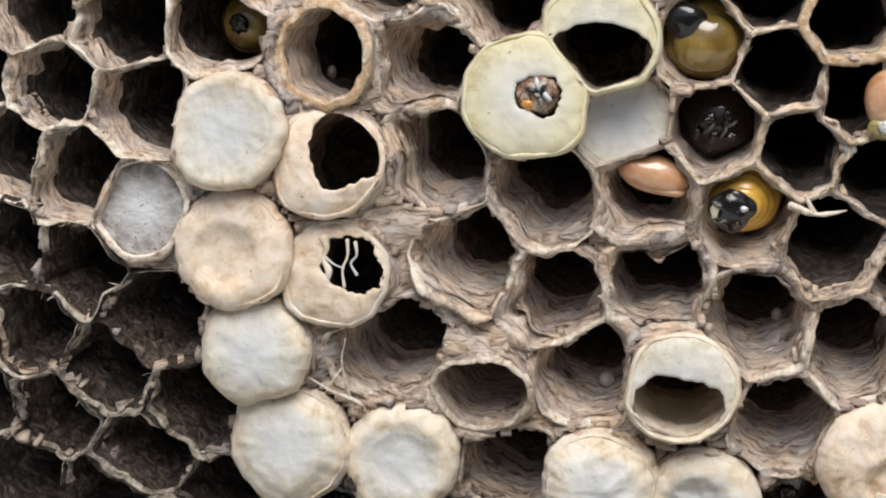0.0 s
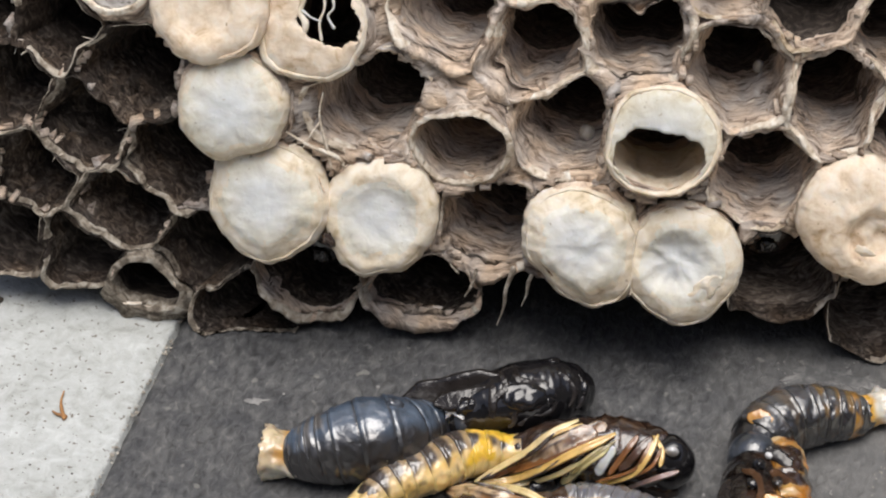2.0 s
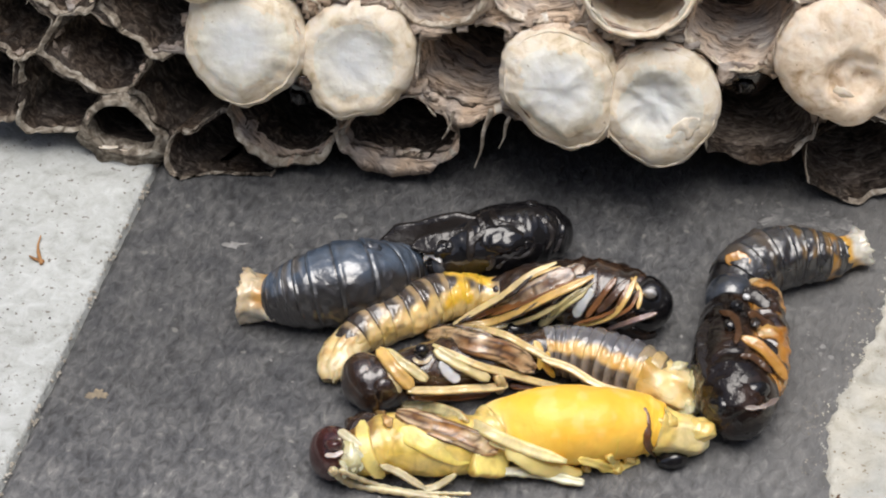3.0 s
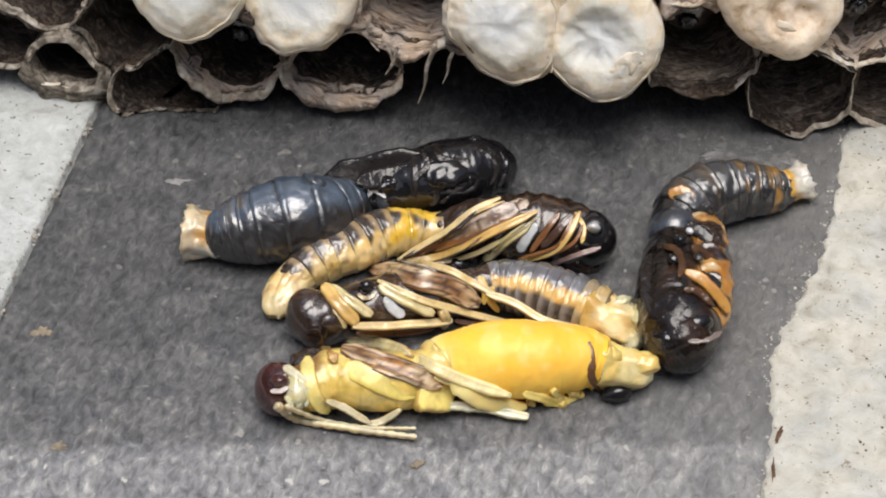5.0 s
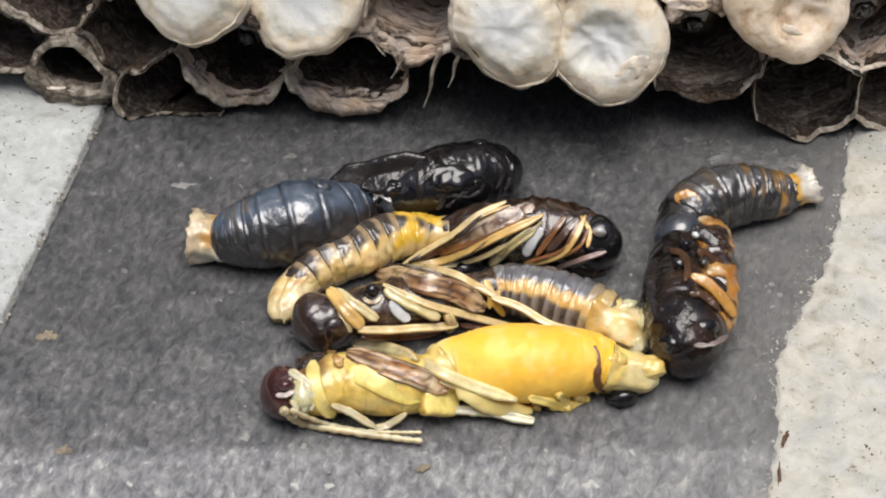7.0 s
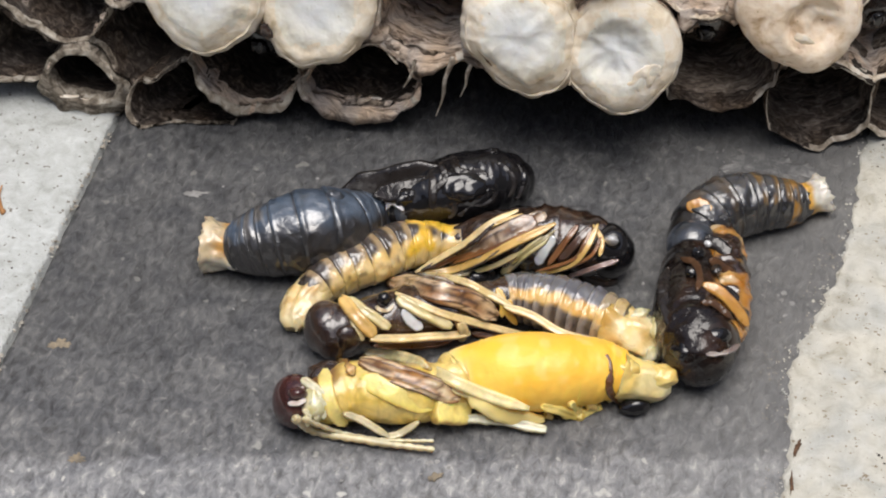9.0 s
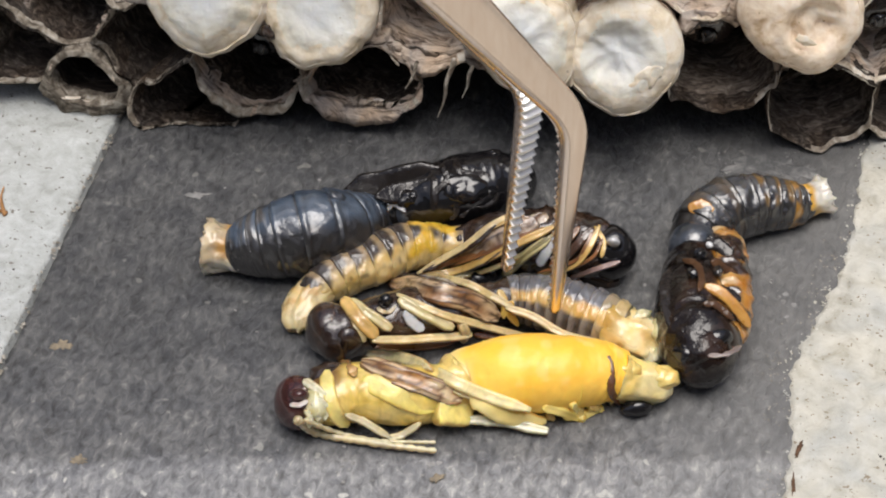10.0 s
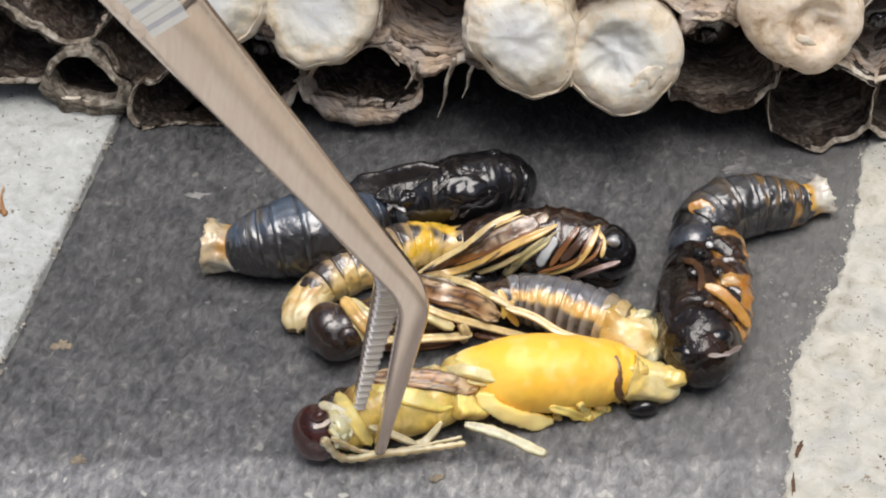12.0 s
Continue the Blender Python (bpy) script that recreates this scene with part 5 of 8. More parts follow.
# dark brood deep in other open cells
for x, z, mat, depth, tilt in ((-23.6, 44.1, LARVA_OLIVE, 3.2, (0.9, 0.2)), (-15.4, 5.5, BLACK, 2.6, (0.2, 0.6)), (21.3, 7.7, BROWN, 2.6, (-1.0, 1.0)), (34.1, 10.7, BROWN, 2.2, (-0.6, 0.3)),
                               (29.6, 4.7, BLACK, 3.6, (-0.4, 1.2))):
    c = min(cells, key=lambda k: (k.base.x - x) ** 2 + (k.base.z - z) ** 2)
    root = brood(c, "wasp_pupa_in_cell", depth, mat, "dark pupa deep inside an open cell", "pupa", 2.7, tilt)
    extra(root, c, "face", blob((tilt[0], tilt[1], -depth + 0.05), (0.8, 0.7, 0.35), seed=x, wobble=0.5, scale=3), BLACK)
    for k in range(2 if z < 20 else 0):
        extra(root, c, "leg", tube([(tilt[0] - 0.5 + 0.9 * k, tilt[1] + 0.5, -depth + 0.1, 0.05), (tilt[0] - 0.3 + 0.7 * k, tilt[1] + 0.1 * k, -depth + 0.4, 0.08), (tilt[0] - 0.6 + 0.7 * k, tilt[1] - 0.6, -depth + 0.1, 0.05)], 6, 4, seed=k, wobble=0.4), GREY_CHITIN)


def egg(x, y, z, r=0.42, tall=1.5):
    root = part("wasp_egg", blob((x, y, z), (r, r, r * tall), (20, 0, 10), seed=x), EGG, at=(x, y, z))
    tagged(root, "tiny white egg stuck inside a cell", "egg", "eggs in the cells")


egg(-14.7, 27.9, 38.5, 0.36, 1.9)
egg(19.2, 19.4, 22.4)
egg(6.4, 17.7, 17.3, 0.62, 1.15)
egg(24.8, 17.7, 27.0, 0.36, 1.3)
tagged(part("wax_crumb", blob((23.5, 19.1, 37.5), (0.5, 0.45, 0.5), seed=3, wobble=0.4), SILK, at=(23.5, 19.1, 37.5)), "white crumb stuck to a cell rim", "crumb")


# ---- loose fibres of the comb ----
def fibre(name, pts, mat, seed, label):
    ob = part(name, tube(pts, 8, 6, seed=seed, wobble=0.45), mat, comb, label)
    return ob


fibre("loose_strand", [(-13.4, 15.0, 23.0, 0.04), (-13.7, 14.5, 21.2, 0.08), (-13.3, 14.0, 18.9, 0.14), (-12.9, 13.5, 17.0, 0.07)], RIM, 1, "pale torn fibre")
fibre("loose_strand", [(-16.3, 14.5, 19.7, 0.05), (-14.6, 14.0, 18.8, 0.12), (-12.5, 13.6, 18.0, 0.17), (-11.9, 13.5, 17.0, 0.08)], RIM, 2, "pale torn fibre")
fibre("loose_strand", [(-13.7, 14.4, 20.7, 0.07), (-14.4, 14.1, 19.7, 0.06), (-15.0, 14.0, 18.6, 0.04)], RIM, 3, "pale torn fibre")
fibre("loose_strand", [(19.2, 16.3, 34.4, 0.28), (20.9, 15.8, 34.0, 0.22), (22.2, 15.8, 34.1, 0.14), (23.2, 16.0, 34.2, 0.05)], RIM, 4, "pale paper twig across an open cell")
fibre("loose_strand", [(20.9, 15.9, 34.0, 0.24), (20.2, 16.4, 35.2, 0.1)], RIM, 5, "pale paper twig")
fibre("loose_strand", [(2.6, 11.8, 8.8, 0.22), (2.0, 11.6, 7.4, 0.16), (1.9, 11.6, 6.2, 0.1), (1.5, 11.6, 5.0, 0.04)], RIM_PALE, 7, "torn shred hanging from a rim")
fibre("loose_strand", [(0.9, 12.0, 8.4, 0.3), (0.3, 11.8, 6.6, 0.18), (0.1, 11.8, 4.6, 0.12), (-0.4, 11.8, 2.8, 0.04)], RIM_PALE, 8, "torn shred hanging from a rim")
fibre("loose_strand", [(-2.0, 11.6, 8.6, 0.16), (-2.4, 11.3, 7.2, 0.11), (-2.9, 11.3, 6.2, 0.04)], RIM_DARK, 6, "torn shred hanging from a rim")
part("dark_plug", blob((-12.9, 11.9, 11.5), (0.75, 0.5, 0.8), seed=3, wobble=0.4, scale=2), BROWN, comb, "small dark brown plug between two caps")


# ---- the pupae on the tile ----
def stations(path, lo, hi, per=8):
    """Samples of a body's line between two fractions of its length."""
    s = curve_through(path, per)
    n = len(s) - 1
    out = []
    steps_ = max(int((hi - lo) * n * 1.6), 5)
    for k in range(steps_ + 1):
        q = (lo + (hi - lo) * k / steps_) * n
        i = min(int(q), n - 1)
        out.append(s[i] + (s[i + 1] - s[i]) * (q - i))
    return out


def mixed(a, b, f):
    f = min(max(f, 0.0), 1.0)
    return tuple(x + (y - x) * f for x, y in zip(a, b))


def soft_step(x, lo, hi):
    f = min(max((x - lo) / (hi - lo), 0.0), 1.0)
    return f * f * (3 - 2 * f)


def speckle(p, scale, seed=0.0):
    return noise.noise(Vector(p) * scale + Vector((seed * 3.1, seed, 1.0)))


def segments(parent, path, cuts, mat, paint, seed=0, swell=0.10, wobble=0.03, lip=0.05, name="segment"):
    """A ringed abdomen: overlapping plates between the cuts, each its own mesh. paint(k, u, n, p) gives the pigment by segment,
    place along it, outward direction and point."""
    for k in range(len(cuts) - 1):
        a, b = cuts[k], cuts[k + 1]
        s = stations(path, a, min(b + (b - a) * 0.12, 1.0), 30)
        m = len(s) - 1
        out = []
        for i, q in enumerate(s):
            t = 1 - i / m
            r = q[3] * (1 - swell * 0.5 + swell * math.sin(math.pi * (0.15 + 0.6 * t)) + lip * math.exp(-((t - 0.9) / 0.08) ** 2))
            out.append(np.r_[q[:3], r])
        frames = framed(out)
        bm = bmesh.new()

        def base(kk, th, k=k, m=m):
            c = Vector((math.cos(th) * 1.6 + (seed + k) * 7.3, math.sin(th) * 1.6, kk / m * 1.2))
            return 1 + wobble * noise.noise(c) + wobble * 0.7 * noise.noise(c * 2.7)

        def colour(kk, th, k=k, m=m, frames=frames):
            n = Vector(frames[kk][1]) * math.cos(th) + Vector(frames[kk][2]) * math.sin(th)
            return paint(k, 1 - kk / m, n, Vector(frames[kk][0]) + n * frames[kk][3])
        rings(bm, frames, 72, base, paint=colour)
        bmesh.ops.recalc_face_normals(bm, faces=bm.faces)
        part(name, bm, mat, parent)


def hull(path, lo, hi, seed=0, wobble=0.06, sides=28, ends=(True, True), scale=1.5, fat=1.0, paint=None, per=8):
    s = [np.r_[q[:3], q[3] * fat] for q in stations(path, lo, hi, per)]
    bm = bmesh.new()
    frames = framed(round_ends(s, *ends))
    last = len(frames) - 1

    def colour(kk, th):
        n = Vector(frames[kk][1]) * math.cos(th) + Vector(frames[kk][2]) * math.sin(th)
        return paint(kk / last, n, Vector(frames[kk][0]) + n * frames[kk][3])
    base = lump(seed, wobble, scale, 8 / per)
    rough_ = lump(seed + 4, wobble * 0.5, scale * 2.3, 8 / per)
    rings(bm, frames, sides, lambda k, th: base(k, th) * rough_(k, th), paint=colour if paint else None)
    bmesh.ops.recalc_face_normals(bm, faces=bm.faces)
    return bm


def ribbon(parent, name, pts, width, mat, paint, seed=0, thick=0.22, normal=(0, -0.6, 0.8), ends=0.4, knots=0.07, relief=None, groove=0.25, label="", at=None, sides=28, per=9, rumple=0.15):
    """A flat strap (a folded leg, a wing case) along its points, its broad side along normal. paint(t, across) gives the pigment, relief(t, across)
    lifts its face, groove: a furrow along the middle."""
    bm = bmesh.new()
    s = curve_through([(*p, 1.0) for p in pts], per)
    last = len(s) - 1
    layer = bm.verts.layers.float_color.new("pigment")
    loops = []
    for k, q in enumerate(s):
        t = k / last
        d = (Vector(s[min(k + 1, last)][:3]) - Vector(s[max(k - 1, 0)][:3])).normalized()
        r = d.cross(Vector(normal)).normalized()
        up = r.cross(d)
        w = width * min(1.0, ends + t * 5, ends + (1 - t) * 5) * (1 + knots * noise.noise(Vector((t * 5.0 + seed * 3.3, seed, 0))) + knots * 0.6 * noise.noise(Vector((t * 17.0, seed, 4.0))))
        drift = 0.12 * width * noise.noise(Vector((t * 4.0, seed * 1.9, 7.0)))
        loop = []
        for i in range(sides):
            th = 2 * math.pi * i / sides
            c, sn = math.cos(th), math.sin(th)
            across = math.copysign(abs(c) ** 0.7, c)
            h = thick * math.copysign(abs(sn) ** 0.7, sn)
            if sn > 0:
                h -= thick * groove * math.exp(-(across / 0.35) ** 2)
                h += thick * rumple * noise.noise(Vector((t * 9.0 + seed, across * 1.5, seed)))
                if relief:
                    h += relief(t, across)
            v = bm.verts.new(Vector(q[:3]) + r * (w * across + drift) + up * h)
            v[layer] = (*paint(t, across), 1.0)
            loop.append(v)
        loops.append(loop)
    for k in range(last):
        for i in range(sides):
            j = (i + 1) % sides
            bm.faces.new((loops[k][i], loops[k][j], loops[k + 1][j], loops[k + 1][i]))
    bm.faces.new(loops[0][::-1])
    bm.faces.new(loops[-1])
    bmesh.ops.recalc_face_normals(bm, faces=bm.faces)
    return part(name, bm, mat, parent, label, at=at)


def streaked(a, b, edge, seed, streak=1.1):
    """Pigment of a leg strap: two tones that run lengthwise, darker at its edges, where the shade between legs is also
    painted in.
    """
    def paint(t, across):
        f = 0.5 + 0.35 * noise.noise(Vector((t * 3.0 + seed, across * streak * 0.6, seed))) + 0.05 * noise.noise(Vector((t * 11.0, across * 2, seed + 5)))
        return mixed(mixed(a, b, f), edge, soft_step(abs(across), 0.70, 0.97) * 0.85)
    return paint


def veined(pale, mid, dark, seed, count=3.0):
    """Pigment of a folded wing: pale windows between dark lengthwise veins."""
    def paint(t, across):
        wave = across * count + 0.5 * noise.noise(Vector((t * 3.0 + seed, across, seed))) + seed
        vein = 1 - soft_step(abs((wave % 1.0) - 0.5), 0.06, 0.18)
        window = 0.60 + 1.5 * noise.noise(Vector((t * 5.0 + seed * 2, across * 1.6, seed + 9)))
        cross = 1 - soft_step(abs(((t * 4.5 + 0.9 * noise.noise(Vector((across * 2.0, t * 3.0, seed + 3)))) % 1.0) - 0.5), 0.05, 0.14)
        return mixed(mixed(mid, pale, window), dark, max(vein, 0.8 * cross, soft_step(abs(across), 0.8, 0.98)))
    return paint


def vein_relief(seed, count=3.0, high=0.10):
    def relief(t, across):
        wave = across * count + 0.5 * noise.noise(Vector((t * 3.0 + seed, across, seed))) + seed
        return high * (1 - soft_step(abs((wave % 1.0) - 0.5), 0.06, 0.24)) + 0.07 * noise.noise(Vector((t * 14, across * 4, seed)))
    return relief


def feeler(parent, pts, r, mat, paint, seed, beads=0.16, every=3, label=""):
    """A beaded antenna or thin leg; pigment by its length."""
    s = round_ends(curve_through([(*p, r * k) for p, k in zip(pts, (1.15, 1.0, 0.95, 0.85, 0.7))], 10))
    bm = bmesh.new()
    base = lump(seed, 0.22, 1.8)
    rings(bm, framed(s), 12, lambda k, th: base(k, th) * (1 + (beads if k % every else -beads)), paint=lambda k, th: paint(k / len(s), math.cos(th)))
    bmesh.ops.recalc_face_normals(bm, faces=bm.faces)
    return part("antenna", bm, mat, parent, label)


def crumpled(parent, name, path, lo, hi, mat, paint, seed, amount=0.28, flat=0.9, open_end=True, label="crumpled translucent tail skin"):
    """A creased sleeve of shed skin; its first end is torn open."""
    s = stations(path, lo, hi, 26)
    frames = framed(s, flat)
    last = len(frames) - 1
    bm = bmesh.new()

    def shape(k, th):
        c, sn = math.cos(th), math.sin(th)
        fold = 1 - abs(noise.noise(Vector((c * 1.9 + seed, sn * 1.9, k / last * 1.6 + seed)))) * 2
        return 1 + amount * (0.5 * fold + 0.9 * noise.noise(Vector((c * 1.1 + seed * 2, sn * 1.1, k / last * 2.2))) + 0.4 * noise.noise(Vector((c * 5, sn * 5, k / last * 5 + seed))))

    def colour(k, th):
        n = Vector(frames[k][1]) * math.cos(th) + Vector(frames[k][2]) * math.sin(th)
        return paint(k / last, n, Vector(frames[k][0]) + n * frames[k][3])
    loops = rings(bm, frames, 44, shape, closed=(not open_end, True), paint=colour)
    d = Vector(frames[0][0]) - Vector(frames[1][0])
    for i, v in enumerate(loops[0]):
        v.co += d.normalized() * 0.45 * noise.noise(Vector((i * 0.45, seed, 2.0)))
    for v in bm.verts:
        v.co.z = max(v.co.z, 0.04)
    bmesh.ops.recalc_face_normals(bm, faces=bm.faces)
    ob = part(name, bm, mat, parent, label)
    if open_end:
        thick = ob.modifiers.new("skin", "SOLIDIFY")
        thick.thickness, thick.offset = 0.14 * MM, -1.0
    return ob


STRAW, CREAM, HONEY, RUSSET, UMBER, INK = (0.74, 0.525, 0.205), (0.81, 0.68, 0.40), (0.68, 0.38, 0.085), (0.37, 0.15, 0.04), (0.055, 0.026, 0.013), (0.012, 0.010, 0.010)
OLIVE_TONE, SILVER_TONE, YOLK = (0.50, 0.42, 0.16), (0.66, 0.63, 0.60), (0.84, 0.52, 0.05)
LEG_TAN, LEG_STRAW, LEG_ORANGE = streaked(STRAW, CREAM, (0.20, 0.08, 0.025), 1), streaked(CREAM, STRAW, (0.34, 0.16, 0.045), 2), streaked(HONEY, STRAW, UMBER, 3)
LEG_OLIVE, LEG_BLACK = streaked(OLIVE_TONE, CREAM, UMBER, 4, 1.4), streaked(INK, (0.03, 0.025, 0.022), INK, 5)


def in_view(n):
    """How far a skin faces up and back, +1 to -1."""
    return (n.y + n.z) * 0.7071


def black_pupa():
    path = [(-17.2, -1.6, 1.85, 1.95), (-15.7, -1.65, 1.7, 1.6), (-14.6, -1.9, 2.12, 2.12), (-12.8, -1.9, 2.65, 2.65), (-10.25, -1.5, 3.08, 3.08), (-7.8, -0.76, 2.91, 2.91), (-5.7, 0.83, 2.36, 1.97),
            (-4.44, 1.75, 2.05, 1.37), (-2.3, 2.5, 2.3, 2.05), (0.7, 3.3, 2.7, 2.7), (3.7, 4.3, 2.65, 2.6), (5.44, 4.9, 2.25, 1.95), (6.42, 5.59, 1.71, 0.85)]
    root = empty("wasp_pupa", -6, 0)
    tagged(root, "glossy black wasp pupa with a ringed blue-grey abdomen", "pupa", "pupae on the tile")
    crumpled(root, "tail_skin", [(-17.7, -1.5, 1.75, 1.95), (-16.6, -1.6, 1.75, 1.75), (-15.4, -1.65, 1.8, 1.75), (-14.3, -1.8, 2.1, 2.0)], 0.0, 1.0, SKIN_WET,
             lambda t, n, p: mixed(mixed((0.62, 0.48, 0.31), (0.56, 0.29, 0.07), soft_step(t + 0.4 * speckle(p, 0.8), 0.2, 0.7)), (0.72, 0.64, 0.52), soft_step(-in_view(n), 0.3, 0.8)), 3, 0.22)
    belly = part("abdomen", hull(path, 0.1, 0.54, 1, 0.02, fat=0.93, paint=lambda t, n, p: (0.02, 0.02, 0.024)), SKIN_WET, root, "blue-grey ringed abdomen")

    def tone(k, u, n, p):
        # Upper faces are painted bluish, the sky's sheen put into the pigment.
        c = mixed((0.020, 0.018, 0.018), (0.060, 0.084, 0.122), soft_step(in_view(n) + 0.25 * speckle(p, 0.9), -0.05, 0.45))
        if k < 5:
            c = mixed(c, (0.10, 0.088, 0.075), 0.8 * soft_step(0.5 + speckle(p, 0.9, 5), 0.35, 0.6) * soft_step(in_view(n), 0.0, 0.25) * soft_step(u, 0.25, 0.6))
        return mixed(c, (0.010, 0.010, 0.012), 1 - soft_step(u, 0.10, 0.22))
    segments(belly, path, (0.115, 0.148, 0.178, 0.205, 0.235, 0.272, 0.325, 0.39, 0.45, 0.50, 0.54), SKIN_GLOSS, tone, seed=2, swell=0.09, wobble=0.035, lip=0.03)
    part("waist", hull(path, 0.5, 0.64, 5, 0.10), SLATE_CHITIN, root)
    part("thorax", hull(path, 0.60, 0.93, 6, 0.055, sides=44, scale=1.8, per=16), BLACK, root, "wet black thorax")
    part("head", blob((5.2, 4.9, 2.5), (1.6, 2.1, 2.0), (0, 0, 25), seed=3, wobble=0.18, scale=1.8, u=30, v=20), BLACK, root)
    part("eye", blob((5.9, 4.0, 3.2), (0.55, 0.95, 1.05), (0, 25, 25), seed=5), BLACK, root)
    ribbon(root, "wing_pad", [(-7.6, 3.2, 3.1), (-5.2, 3.2, 3.5), (-2.6, 3.3, 4.2), (0.6, 3.7, 5.0)], 1.1, SKIN_DARK, LEG_BLACK, 2, 0.4, (0, -0.85, 0.5), 0.03, knots=0.03, groove=0.0, rumple=0.06)
    ribbon(root, "wing_pad", [(-5.1, 1.1, 4.3), (-2.6, 2.1, 4.1), (0.4, 2.2, 4.8)], 0.8, SKIN_DARK, LEG_BLACK, 7, 0.3, (0, -0.5, 0.86), 0.2)
    for k, (pts, w) in enumerate((((((-0.7, 4.0, 4.9), (-0.6, 1.9, 4.7), (-0.7, 0.7, 3.3)),), 0.30), ((((0.0, 3.4, 5.3), (0.3, 2.2, 5.0), (-0.5, 1.6, 4.5), (-0.6, 0.9, 3.8)),), 0.26), ((((1.0, 4.1, 5.2), (1.3, 2.9, 5.2), (2.7, 2.8, 4.8)),), 0.3),
                                  ((((2.3, 3.2, 5.2), (3.7, 2.5, 4.4), (3.7, 1.8, 3.4), (2.3, 1.2, 3.3)),), 0.34), ((((4.2, 4.0, 5.0), (5.3, 3.2, 4.1), (5.0, 2.4, 3.0)),), 0.36), ((((0.8, 1.2, 4.0), (1.0, 0.8, 3.1), (0.6, 0.7, 2.5)),), 0.22),
                                  ((((2.3, 1.4, 3.6), (1.7, 1.0, 3.0), (1.3, 0.8, 2.6)),), 0.24), ((((5.7, 4.6, 4.3), (6.1, 3.5, 3.4), (5.6, 2.7, 2.5)),), 0.3))):
        ribbon(root, "leg", pts[0], w * 1.15, SKIN_DARK, LEG_BLACK, k, 0.26, knots=0.08, groove=0.1)
    for k, (c, r, a) in enumerate((((1.7, 1.9, 4.55), (1.7, 1.15, 0.5), 10), ((4.6, 3.5, 4.2), (1.1, 1.2, 0.5), 40), ((3.4, 2.3, 3.9), (0.7, 0.7, 0.6), 40), ((-2.6, 1.6, 3.7), (0.9, 0.7, 0.7), 20), ((3.8, 5.2, 4.8), (0.7, 0.5, 0.5), 10))):
        part("leg_plate", blob(c, r, (35, 0, a), seed=9 + k, wobble=0.3, scale=2.2, u=24, v=16), BLACK, root)
    for k, pts in enumerate(((((-4.5, 0.9, 4.1), (-3.9, 1.7, 3.8), (-3.5, 2.0, 4.0)),), (((-4.2, 0.9, 3.9), (-3.5, 1.1, 3.5), (-2.8, 0.7, 3.2)),), (((-4.6, 1.0, 4.2), (-3.9, 1.3, 3.6), (-4.1, 0.3, 3.7)),))):
        ribbon(root, "waist_scale", pts[0], 0.2, SKIN_WET, streaked((0.40, 0.39, 0.39), (0.2, 0.19, 0.19), INK, k), k, 0.16, knots=0.5)
    part("droplet", blob((-8.0, -0.6, 5.9), (0.75, 0.5, 0.35), (30, 0, 5), seed=8, wobble=0.4, scale=2), SLATE_CHITIN, root)


